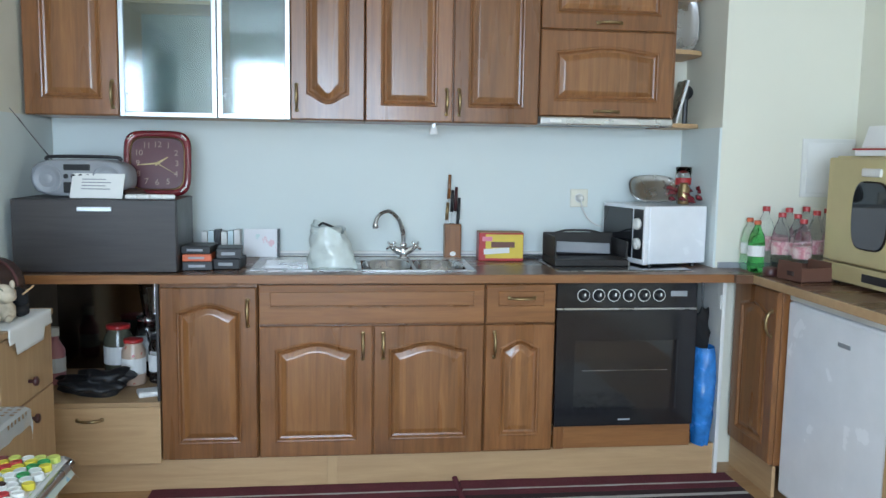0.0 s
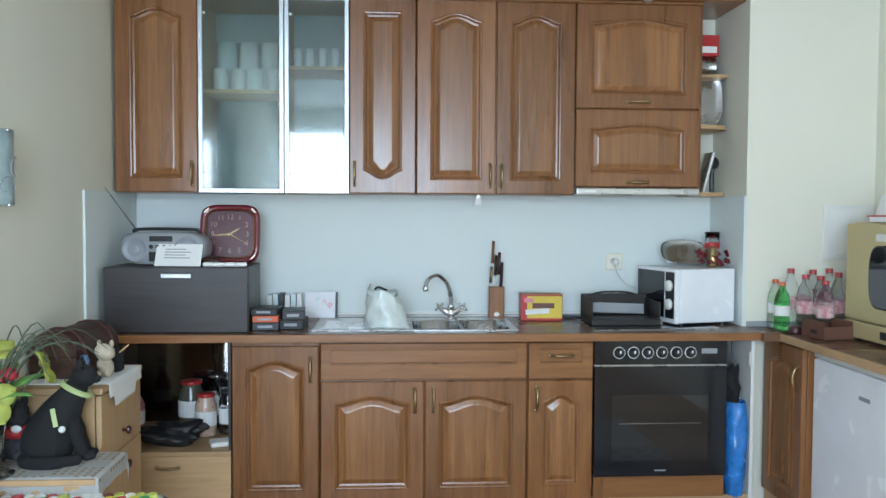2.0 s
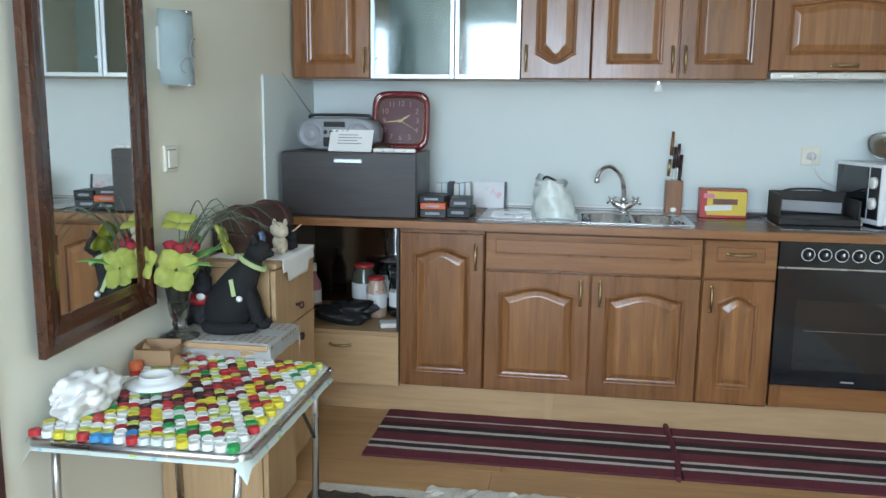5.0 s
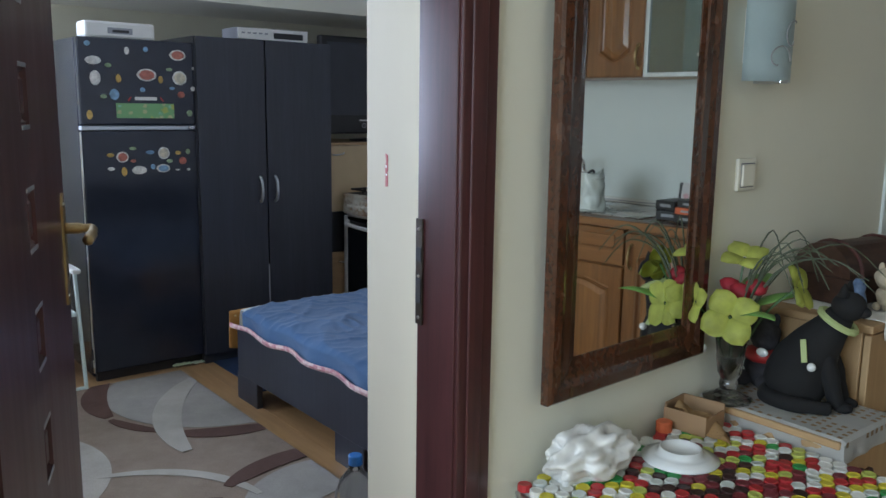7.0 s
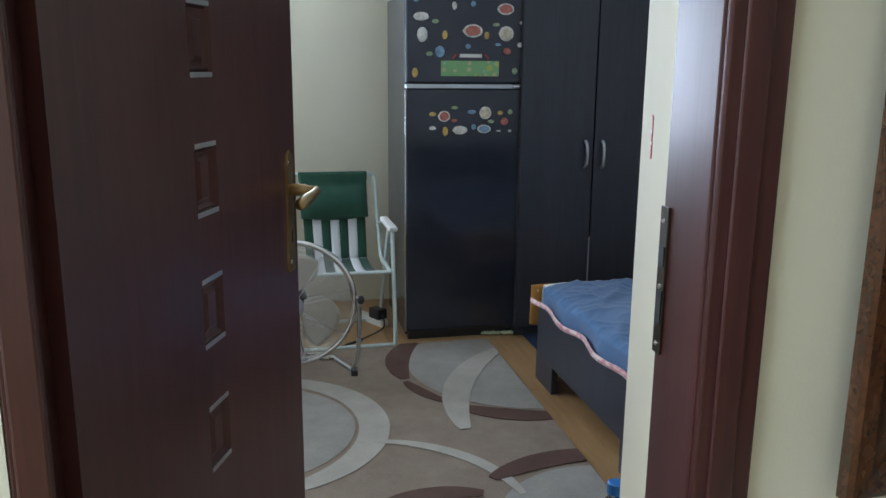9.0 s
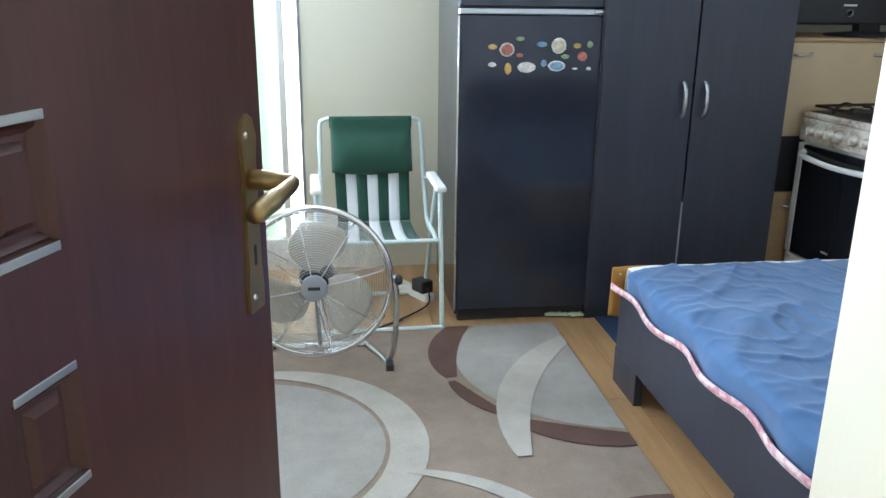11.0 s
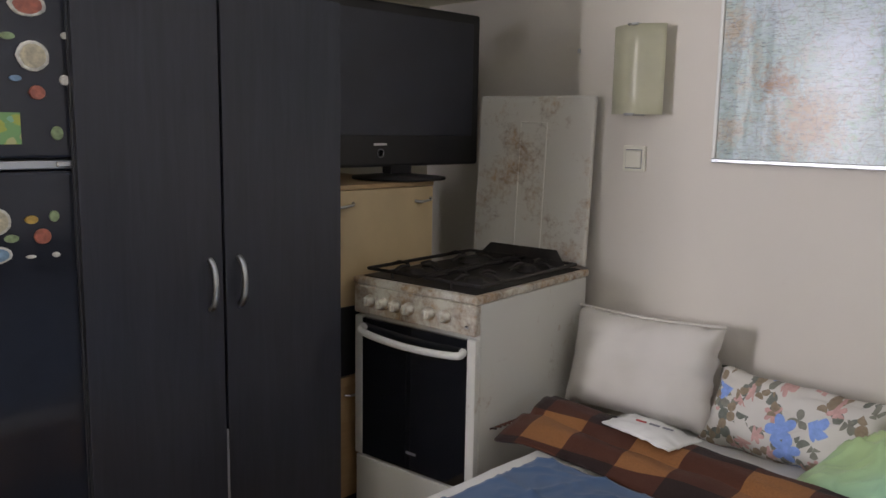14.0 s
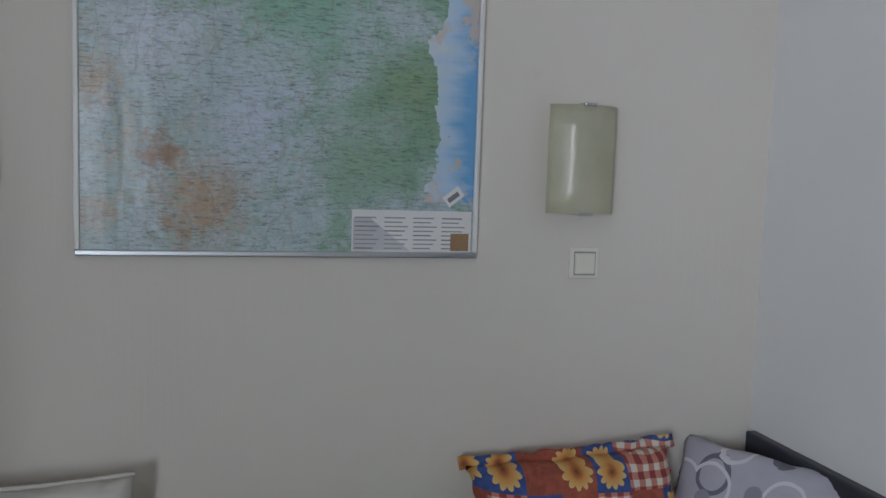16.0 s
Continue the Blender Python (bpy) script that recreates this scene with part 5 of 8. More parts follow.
for ln, wd, ang in ((0.05, 0.005, 58), (0.08, 0.0035, 265), (0.085, 0.0015, 120)):
    bm = loops_mesh([([(-wd, -0.01), (wd, -0.01), (wd * 0.4, ln), (-wd * 0.4, ln)], -0.0062), ([(-wd, -0.01), (wd, -0.01), (wd * 0.4, ln), (-wd * 0.4, ln)], -0.0068)])
    bmesh.ops.transform(bm, matrix=cm @ pose(0, 0, 0, 0, ang - 0, 0), verts=bm.verts)
    part("clock_pointer", bm, BRASS, dial)
for sx in (-1, 1):
    for sz in (-1, 1):
        bm = cube(-0.016, 0.016, -0.0165, -0.010, -0.004, 0.004, 0.002)
        bmesh.ops.transform(bm, matrix=cm @ pose(sx * 0.107, 0, sz * 0.107, 0, sx * sz * 45, 0), verts=bm.verts)
        part("corner_mount", bm, CHROME, ck)

pp = thing("paper_note", (0.33, 0.065, 1.155), "printed white paper note leaning on the radio", "paper", turn=-6)
bm = cube(-0.10, 0.10, -0.001, 0.001, 0, 0.10)
pn = part("sheet", bm, PAPER, pp)
for k in range(4):
    part("print_line", cube(-0.06, 0.05 - 0.02 * (k % 2), -0.0018, -0.001, 0.035 + 0.013 * k, 0.039 + 0.013 * k), GREYPL, pn)
pn.matrix_local = pose(0, 0, 0.001, -22, 0, 0)
for k in range(4):
    cl = thing("wrapped_soap", (0.465 + 0.045 * k, 0.06, 1.155), "small white wrapped packet on the dark cabinet", "packet", "packets on the dark cabinet", turn=6 * k - 8)
    part("packet", cube(-0.024, 0.024, -0.016, 0.016, 0, 0.018, 0.006), WHITEPL, cl)
rk = thing("dark_stone", (0.46, 0.13, 1.155), "dark brown pebble lying by the clock", "stone")
part("stone", ball(0.04, (0, 0, 0.019), (1.2, 0.6, 0.48), rough=0.3), LEATHER, rk, "", True)

# cassettes, card and picture by the sink
cs = [("black plastic video cassette box", BLACKPL, 0.638, 0.752, 0.09, 0.875, 0.035, 4), ("orange and black cassette box", ORANGE, 0.640, 0.750, 0.09, 0.9105, 0.028, 3), ("black plastic video cassette box", BLACKPL, 0.640, 0.752, 0.10, 0.939, 0.030, -3),
      ("black plastic video cassette box", BLACKPL, 0.760, 0.862, 0.12, 0.875, 0.042, -4), ("black plastic video cassette box", BLACKPL, 0.762, 0.858, 0.12, 0.9175, 0.040, 5)]
for lab, mt, x0, x1, y0, z, hh, tn2 in cs:
    c = thing("cassette_box", ((x0 + x1) / 2, y0 + 0.06, z + 0.001), lab, "cassette box", "boxes stacked by the sink", turn=tn2)
    w = (x1 - x0) / 2
    bd2 = part("case", cube(-w, w, -0.075, 0.075, 0, hh, 0.003), mt, c)
    part("label_strip", cube(-w * 0.6, w * 0.5, -0.0762, -0.0745, hh * 0.35, hh * 0.65), GREYPL, bd2)
pc = thing("picture_card", (0.90, 0.50, 0.876), "glossy photo print leaning on the splashback", "picture")
part("print", cube(-0.075, 0.07, -0.002, 0.002, 0, 0.125), printed("pastel_photo_print", (0.62, 0.60, 0.60), [(0.62, 0.36, 0.38), (0.45, 0.55, 0.52)], 14, 0.25, 0.3), pc).matrix_local = pose(0, 0, 0.001, -10, 0, 0)
part("edge", cube(0.071, 0.082, -0.004, 0.004, 0, 0.126, 0.001), BLACKPL, pc).matrix_local = pose(0, 0, 0.001, -10, 0, 0)
for k in range(6):
    b2 = thing("book", (0.66 + 0.028 * k, 0.50, 0.876), "thin pale paperback standing behind the cassettes", "book", "books by the sink")
    part("cover", cube(-0.012, 0.012, -0.03, 0.03, 0, 0.115 + 0.004 * (k % 3), 0.001), (PAPER, SHADE_BLUE, BLACKPL, PAPER, SHADE_BLUE, PAPER)[k], b2)
# plastic bag in the sink
pb = thing("plastic_bag", (1.225, 0.11, 0.881), "milky plastic carrier bag slumped on the drainer", "bag")
def bagform(u, v):
    a = u * 2 * math.pi
    r = 0.098 * (1 - 0.10 * v - 0.12 * v * v) + 0.014 * noise.noise((3 * math.cos(a), 3 * math.sin(a), v * 4))
    lean = 0.016 * v
    return Vector((r * math.cos(a) * (1 - 0.15 * v) - lean, r * 0.62 * math.sin(a), 0.168 * v * (1 + 0.10 * math.cos(a - 2.6)) + 0.010 * v * math.sin(3 * a)))
bm = sheet(40, 16, bagform)
bmesh.ops.remove_doubles(bm, verts=bm.verts, dist=1e-5)
part("bag", bm, MILKBAG, pb, "", True)
part("bag_bottom", lathe([(0.085, 0.0), (0.09, 0.006), (0.06, 0.012)], 20), MILKBAG, pb)
part("bag_mouth", ball(0.07, (-0.018, 0, 0.15), (1.0, 0.6, 0.22), rough=0.6, freq=9), MILKBAG, pb, "", True)
part("bag_tie", tube([(-0.055, -0.02, 0.172), (-0.04, -0.01, 0.182), (-0.015, 0, 0.172), (0.0, 0.01, 0.165)], 0.005, 6, None, 4), BLACKPL, pb, "", True)

# knife block
kb = thing("knife_block", (1.757, 0.50, 0.876), "wooden knife block holding brown and black knives", "knife block")
part("block", cube(-0.038, 0.038, -0.03, 0.03, 0, 0.155, 0.005), OAK, kb)
part("badge", ball(0.014, (0, -0.031, 0.02), (1, 0.1, 0.8)), PAPER, kb)
for k, (x, y, hh, mt, ln) in enumerate(((-0.018, 0.005, 0.225, OAK, 0.11), (-0.003, 0.01, 0.155, BLACKPL, 0.10), (0.012, 0.0, 0.17, MAHOG, 0.11), (0.026, 0.005, 0.12, BLACKPL, 0.10), (-0.028, -0.012, 0.10, BRASS, 0.08), (0.02, -0.015, 0.07, BLACKPL, 0.09))):
    bm = tube([(x, y, 0.152 + hh - ln), (x + 0.004, y, 0.152 + hh)], [0.008, 0.010, 0.007], 8)
    kn = part("knife", bm, mt, kb, "", True)
    part("blade", cube(x - 0.001, x + 0.001, y - 0.01, y + 0.01, 0.150, 0.155 + hh - ln), STEEL, kn)

# biscuit box
bb = thing("biscuit_box", (1.963, 0.42, 0.876), "red and yellow biscuit carton on the worktop", "carton", turn=-2)
rbx = part("carton", cube(-0.10, 0.10, -0.045, 0.045, 0, 0.125, 0.002), RED, bb)
part("yellow_field", cube(-0.07, 0.098, -0.0462, -0.0448, 0.012, 0.118), plain("yellow_print", (0.72, 0.52, 0.06), 0.5), rbx)
part("brown_print", cube(-0.045, 0.06, -0.047, -0.046, 0.060, 0.085), plain("cocoa_print", (0.16, 0.06, 0.04), 0.5), rbx)
part("pale_bar", cube(-0.075, 0.04, -0.0478, -0.0468, 0.034, 0.058), PAPER, rbx).matrix_local = pose(0, 0, 0, 0, -4, 0)
part("pink_bar", cube(-0.085, -0.04, -0.0475, -0.046, 0.088, 0.108), plain("pink_print", (0.72, 0.22, 0.30), 0.5), rbx)
part("lid", cube(-0.099, 0.099, -0.044, 0.044, 0.1252, 0.1272), TAN, bb)
fp2 = thing("flat_parcel", (2.12, 0.47, 0.876), "small dark packet by the hob", "packet")
part("packet", cube(-0.05, 0.05, -0.03, 0.03, 0, 0.012, 0.003), BLACKPL, fp2)

# things in the open shelf
def jar(at, r, hh, lid, label, content=None):
    j = thing("glass_jar", at, label, "jar", "jars in the open shelf")
    part("body", lathe([(r * 0.9, 0), (r, 0.01), (r, hh * 0.75), (r * 0.75, hh * 0.88), (r * 0.75, hh * 0.95)], 20), GLASS if content is None else content, j, "", True)
    part("lid", lathe([(r * 0.8, hh * 0.93), (r * 0.82, hh * 0.94), (r * 0.82, hh), (r * 0.7, hh * 1.01)], 20), lid, j, "", True)
    part("label", lathe([(r * 1.01, hh * 0.25), (r * 1.015, hh * 0.6), (r * 1.018, hh * 0.6), (r * 1.013, hh * 0.25)], 20), PAPER, j, "pale printed label")
    return j
jar((0.40, 0.27, 0.372), 0.048, 0.19, RED, "glass jar with a red lid and floral label", printed("jam_label", (0.55, 0.4, 0.3), [(0.5, 0.1, 0.08)], 30, 0.2, 0.3))
jar((0.495, 0.30, 0.372), 0.042, 0.20, BLACKPL, "tall glass jar with a black lid")
jar((0.30, 0.42, 0.372), 0.06, 0.22, RED, "glass jar of pickles at the back of the shelf", plain("dark_pickles", (0.10, 0.10, 0.07), 0.2))
jar((0.42, 0.45, 0.372), 0.06, 0.25, STEEL, "large glass jar at the back of the shelf")
vase2 = thing("crystal_vase", (0.47, 0.40, 0.372), "tall cut crystal vase in the open shelf", "vase")
part("body", lathe([(0.05, 0), (0.035, 0.02), (0.03, 0.06), (0.05, 0.2), (0.075, 0.40), (0.07, 0.40), (0.045, 0.2), (0.001, 0.06)], 16), GLASS, vase2)
bg2 = thing("black_bag", (0.30, 0.15, 0.372), "crumpled black plastic bag on the open shelf", "bag")
part("bag", ball(0.10, (0, 0, 0.045), (1.35, 0.9, 0.45), None, 4, 0.8, 9), BLACKPL, bg2, "", True)
pk = thing("paper_packet", (0.505, 0.10, 0.372), "white paper packet on the open shelf", "packet", turn=20)
part("packet", cube(-0.05, 0.05, -0.04, 0.04, 0, 0.022, 0.008), WHITEBAG, pk)
pt = thing("pink_bottle", (0.075, 0.30, 0.372), "pink and white household bottle on the open shelf", "bottle")
part("body", lathe([(0.04, 0), (0.042, 0.02), (0.042, 0.14), (0.02, 0.18), (0.018, 0.2)], 16), plain("pink_plastic", (0.5, 0.2, 0.22), 0.35), pt, "", True)
part("cap", lathe([(0.022, 0.2), (0.022, 0.235)], 12), WHITEPL, pt)
part("label", lathe([(0.0428, 0.05), (0.0428, 0.11), (0.0432, 0.11), (0.0432, 0.05)], 16), PAPER, pt)
# mirror strip added so the nook's back shows the bright window reflection
tl = thing("tin_tray", (0.485, 0.485, 0.372), "mirror strip added at the shelf's back for the window reflection", "tray")
part("tray", cube(-0.06, 0.06, -0.004, 0.004, 0, 0.44, 0.003), CHROME, tl).matrix_local = pose(0, 0, 0.001, -4, 0, 0)

# blue bin bag hanging in the gap beside the oven
hbag = thing("bin_bag", (2.775, 0.04, 0.14), "blue plastic bag hanging beside the oven", "bag")
def hangbag(u, v):
    a = u * 2 * math.pi
    r = (0.034 + 0.018 * math.sin(v * 2.6)) * (1 + 0.22 * noise.noise((2 * math.cos(a), 2 * math.sin(a), v * 5)))
    return Vector((r * math.cos(a), r * math.sin(a) * 1.3, 0.42 * v))
bm = sheet(24, 20, hangbag)
bmesh.ops.remove_doubles(bm, verts=bm.verts, dist=1e-5)
part("bag", bm, plain("blue_bag_film", (0.035, 0.20, 0.55), 0.25, vary=0.3, scale=20, relief=0.5, fine=30), hbag, "", True)
part("bag_foot", ball(0.036, (0, 0, 0.01), (1, 1.3, 0.5)), plain("blue_bag_foot", (0.035, 0.20, 0.55), 0.25), hbag, "", True)
part("hanger", tube([(0, 0.03, 0.42), (0.0, 0.03, 0.56), (0.0, 0.05, 0.69)], 0.004, 6), BLACKPL, hbag)
rag = thing("black_cloth", (2.765, 0.05, 0.55), "black cloth hanging above the blue bag", "cloth")
part("cloth", ball(0.05, (0, 0, 0.07), (0.75, 0.5, 1.9), None, 3, 0.6, 8), FELT, rag, "", True)
wbag = thing("white_bag", (2.80, 0.07, 0.15), "white plastic bag behind the blue bag", "bag")
part("bag", ball(0.05, (0, 0.02, 0.22), (0.5, 0.5, 4.0), None, 3, 0.4, 8), WHITEBAG, wbag, "", True)
cord = thing("earth_socket", (2.832, 0.03, 0.75), "small white outlet on the end panel", "socket")
part("plate", cube(-0.006, 0.0, -0.012, 0.012, -0.03, 0.03, 0.002), WHITEPL, cord)

# ---- kitchen: right leg with cupboard and small freezer ----
rc = thing("corner_cabinet", (2.945, -0.055, 0), "stained oak corner cabinet with an arched door", "kitchen cabinet", turn=-90)
part("body", cube(-0.20, 0.165, 0.022, 0.50, 0.13, 0.838, 0.002), OAK, rc)
panel_door("door", rc, -0.19, 0.165, 0.135, 0.832, 0.0, 0.03, 0, 0.058, (0.13, 0.70, True))
part("plinth_board", cube(-0.20, 0.165, 0.02, 0.035, 0, 0.128, 0.002), BEECH, rc)

fz = thing("small_freezer", (2.985, -0.535, 0), "white under-counter freezer with a top hinge strip", "freezer", turn=-90)
part("body", cube(-0.305, 0.32, 0.055, 0.47, 0.02, 0.832, 0.004), ENAMEL, fz)
fd = part("door", cube(-0.308, 0.322, 0.0, 0.052, 0.03, 0.80, 0.012), ENAMEL, fz)
part("top_strip", cube(-0.308, 0.322, 0.004, 0.055, 0.803, 0.836, 0.005), WHITEPL, fz)
part("badge", cube(0.03, 0.10, -0.003, 0.001, 0.70, 0.715, 0.001), GREYPL, fd, "grey maker's plate")
st = part("energy_label", cube(0.08, 0.22, -0.002, 0.0005, 0.095, 0.155), PAPER, fd, "small yellowed energy label")
for k in range(3):
    part("print_mark", cube(0.16 + 0.018 * k, 0.172 + 0.018 * k, -0.0026, -0.002, 0.105, 0.125), ORANGE, st)
for x in (-0.25, 0.25):
    part("foot", lathe([(0.015, 0), (0.015, 0.022)], 10), BLACKPL, fz).matrix_local = pose(x, 0.08, 0)
    part("foot", lathe([(0.015, 0), (0.015, 0.022)], 10), BLACKPL, fz).matrix_local = pose(x, 0.44, 0)
ep = tagged(part("beech_side_board", cube(2.975, 3.468, -0.885, -0.862, 0.0, 0.838, 0.003), BEECH_UP), "pale beech end panel beside the freezer", "panel")

def pet_bottle(x, y, hh, r, mat, cap, label, turn=0):
    b = thing("plastic_bottle", (x, y, 0.876), label, "bottle", "bottles on the worktop", turn=turn)
    part("body", lathe([(r * 0.7, 0.0), (r * 0.95, 0.006), (r, 0.03), (r * 0.93, hh * 0.30), (r, hh * 0.42), (r, hh * 0.60), (r * 0.8, hh * 0.74), (r * 0.38, hh * 0.88), (r * 0.34, hh * 0.93)], 18), mat, b, "", True)
    part("cap", lathe([(r * 0.42, hh * 0.925), (r * 0.42, hh * 0.995), (r * 0.36, hh)], 14), cap, b)
    part("label", lathe([(r * 0.97, hh * 0.31), (r * 1.015, hh * 0.42), (r * 1.015, hh * 0.52), (r * 1.02, hh * 0.52), (r * 1.02, hh * 0.42), (r * 0.975, hh * 0.31)], 18), PINKCLOTH if cap is RED else PAPER, b, "printed paper label")
    return b
pet_bottle(2.975, 0.03, 0.215, 0.034, GREENPL, ORANGE, "green plastic bottle with an orange cap")
pet_bottle(2.985, 0.115, 0.22, 0.033, CLEARPL, ORANGE, "clear plastic bottle with an orange cap")
for x, y, hh in ((3.05, 0.105, 0.27), (3.07, 0.01, 0.25), (3.15, 0.10, 0.265), (3.13, -0.005, 0.245), (3.23, 0.105, 0.27), (3.215, 0.0, 0.26), (3.30, 0.06, 0.265), (3.11, -0.085, 0.23)):
    pet_bottle(x, y, hh, 0.037, CLEARPL, RED, "empty clear plastic bottle with a red cap")
cbx = thing("carton_tray", (3.06, -0.17, 0.876), "low brown cardboard tray on the worktop", "carton", turn=8)
for q in ((-0.07, 0.07, -0.095, -0.09, 0, 0.055), (-0.07, 0.07, 0.045, 0.05, 0, 0.055), (-0.07, -0.065, -0.09, 0.045, 0, 0.075), (0.065, 0.07, -0.09, 0.045, 0, 0.075), (-0.07, 0.07, -0.095, 0.05, 0, 0.004)):
    part("side", cube(*q), plain("brown_carton", (0.13, 0.055, 0.035), 0.7), cbx)
part("hand_slot", cube(-0.0725, -0.069, -0.05, -0.01, 0.02, 0.038, 0.002), plain("dark_slot", (0.03, 0.015, 0.012), 0.8), cbx)
ttn = thing("dark_tin", (2.985, -0.075, 0.876), "small dark jar lid lying on the worktop", "tin")
part("tin", lathe([(0.028, 0), (0.03, 0.006), (0.03, 0.03), (0.024, 0.034)], 16), MAHOG, ttn, "", True)

dw2 = thing("table_top_dishwasher", (3.14, -0.46, 0.876), "champagne gold table-top dishwasher with an arched window", "dishwasher", turn=-90)
part("case", cube(-0.275, 0.275, 0.03, 0.325, 0.01, 0.485, 0.006), GOLD, dw2)
dd = part("door", cube(-0.275, 0.275, -0.002, 0.028, 0.085, 0.478, 0.008), GOLD, dw2)
wp = [(x * 0.105, 0.27 + z * 0.125) for x, z in [(math.copysign(abs(math.cos(a)) ** 0.45, math.cos(a)), math.copysign(abs(math.sin(a)) ** 0.75, math.sin(a))) for a in np.linspace(0, 2 * math.pi, 37)[:-1]]]
part("window", loops_mesh([(wp, -0.001), (wp, -0.006), ([(x * 0.95, 0.27 + (z - 0.27) * 0.95) for x, z in wp], -0.008)]), BLACKGLASS, dd, "dark arched window")
part("grip", cube(-0.055, 0.055, -0.012, -0.001, 0.41, 0.44, 0.005), WHITEPL, dd, "pale grip")
ctl = part("control_strip", cube(-0.275, 0.275, -0.002, 0.028, 0.012, 0.080, 0.004), GOLD, dw2)
part("display", cube(-0.02, 0.13, -0.005, -0.001, 0.03, 0.06, 0.001), BLACKPL, ctl)
part("maker_mark", cube(-0.235, -0.205, -0.004, -0.001, 0.045, 0.055), GREYPL, ctl)
for x in (-0.25, 0.25):
    for y in (0.05, 0.30):
        part("foot", lathe([(0.012, 0), (0.012, 0.012)], 8), BLACKPL, dw2).matrix_local = pose(x, y, 0)
pt2 = thing("paper_stack", (3.25, -0.42, 1.362), "stack of white papers on the dishwasher", "papers", turn=12)
part("paper_block", cube(-0.08, 0.08, -0.11, 0.11, 0, 0.02, 0.001), PAPER, pt2)
part("folder", cube(-0.085, 0.085, -0.12, 0.12, 0.0205, 0.026, 0.001), RED, pt2)
pt3 = thing("letter", (3.19, -0.42, 1.39), "white letter standing on the paper stack", "paper", turn=-84)
part("sheet", cube(-0.10, 0.10, -0.001, 0.001, 0, 0.085), PAPER, pt3).matrix_local = pose(0, 0, 0, -18, 0, 0)
cp2 = thing("cloth_hat", (3.28, -0.50, 1.389), "grey cloth hat on top of the papers", "hat")
part("cap", ball(0.08, (0, 0, 0.05), (1, 1, 0.7), None, 3), plain("grey_felt", (0.16, 0.16, 0.17), 0.9), cp2, "", True)

eb = thing("fuse_box", (3.35, 0.163, 1.19), "white painted fuse box door in the wall", "fuse box")
part("frame", cube(-0.125, 0.115, -0.008, 0.0, -0.005, 0.245, 0.002), WHITEPL, eb)
part("flap", cube(-0.105, 0.095, -0.011, -0.007, 0.012, 0.228, 0.002), PAPER, eb)

# ---- kitchen: striped runner and shag rug ----
run = thing("striped_runner", (0.52, -0.47, 0.0), "burgundy runner with dark and white stripes", "rug")
stripes = [(0.0, 0.075, PILE_WINE), (0.075, 0.098, PILE_WHITE), (0.098, 0.135, PILE_DARK), (0.135, 0.155, PILE_WHITE), (0.155, 0.235, PILE_WINE), (0.235, 0.275, PILE_DARK), (0.275, 0.300, PILE_WHITE), (0.300, 0.345, PILE_DARK), (0.345, 0.395, PILE_WINE), (0.395, 0.408, PILE_WHITE), (0.408, 0.495, PILE_WINE)]
for a, b, mt in stripes:
    for x0, x1 in ((0.0, 1.205), (1.225, 2.37)):
        part("stripe", sheet(30, 1, lambda u, v: Vector((x0 + (x1 - x0) * u, a + (b - a) * v, 0.009 + 0.0015 * noise.noise((u * 9, a * 9, x0)))), 0.006), mt, run)
seam = part("seam", tube([(1.20, -0.02, 0.012), (1.215, 0.15, 0.014), (1.21, 0.36, 0.014), (1.205, 0.50, 0.016)], 0.012, 6), PILE_WINE, run)
part("backing", cube(0.0, 2.37, 0.0, 0.495, 0.0, 0.003), PILE_DARK, run)

sh = thing("shag_rug", (0.38, -1.95, 0.0), "ivory and dark brown shag rug", "rug")
def shag(x0, x1, y0, y1, mt, seed):
    bm = sheet(int((x1 - x0) / 0.02), max(2, int((y1 - y0) / 0.02)), lambda u, v: Vector((x0 + (x1 - x0) * u + 0.014 * noise.noise((u * 40, v * 9, seed)), y0 + (y1 - y0) * v + 0.012 * noise.noise((u * 60, v * 5, seed + 3)), 0.014 + 0.012 * noise.noise((u * 70, v * 40, seed)))), 0.01)
    return part("shag_strip", bm, mt, sh)
shag(0.45, 2.45, 1.13, 1.24, SHAG, 1)
shag(0.65, 2.40, 0.98, 1.13, SHAG_DARK, 2)
shag(0.05, 0.42, 0.95, 1.14, SHAG_DARK, 3)
shag(0.45, 2.45, 0.70, 0.98, SHAG, 4)
part("backing", cube(0.06, 2.44, 0.0, 1.22, 0.0, 0.003), SHAG, sh)

# ---- kitchen: along the dividing wall ----
lc = thing("tall_bedside_cabinet", (0.004, -0.78, 0), "pale beech cabinet with two doors and round knobs", "cabinet")
part("body", cube(0.0, 0.275, 0.0, 0.42, 0.03, 0.79, 0.003), BEECH_UP, lc)
part("top", cube(0.0, 0.302, -0.006, 0.425, 0.791, 0.812, 0.004), BEECH, lc)
part("foot_board", cube(0.01, 0.27, 0.01, 0.41, 0.0, 0.03), BEECH, lc)
for z0, z1, kz in ((0.56, 0.785, 0.62), (0.04, 0.555, 0.50)):
    d = part("door", cube(0.278, 0.296, 0.003, 0.417, z0, z1, 0.003), BEECH_UP, lc)
    part("knob", lathe([(0.006, 0), (0.006, 0.012), (0.015, 0.018), (0.015, 0.026), (0.008, 0.03)], 14), MAHOG, d, "dark round knob", True).matrix_local = pose(0.296, 0.21, kz, 0, 90, 0)
lc2 = thing("low_bedside_cabinet", (0.004, -1.06, 0), "low pale beech cabinet with a dark knob", "cabinet")
part("body", cube(0.0, 0.345, 0.0, 0.27, 0.0, 0.585, 0.003), BEECH_UP, lc2)
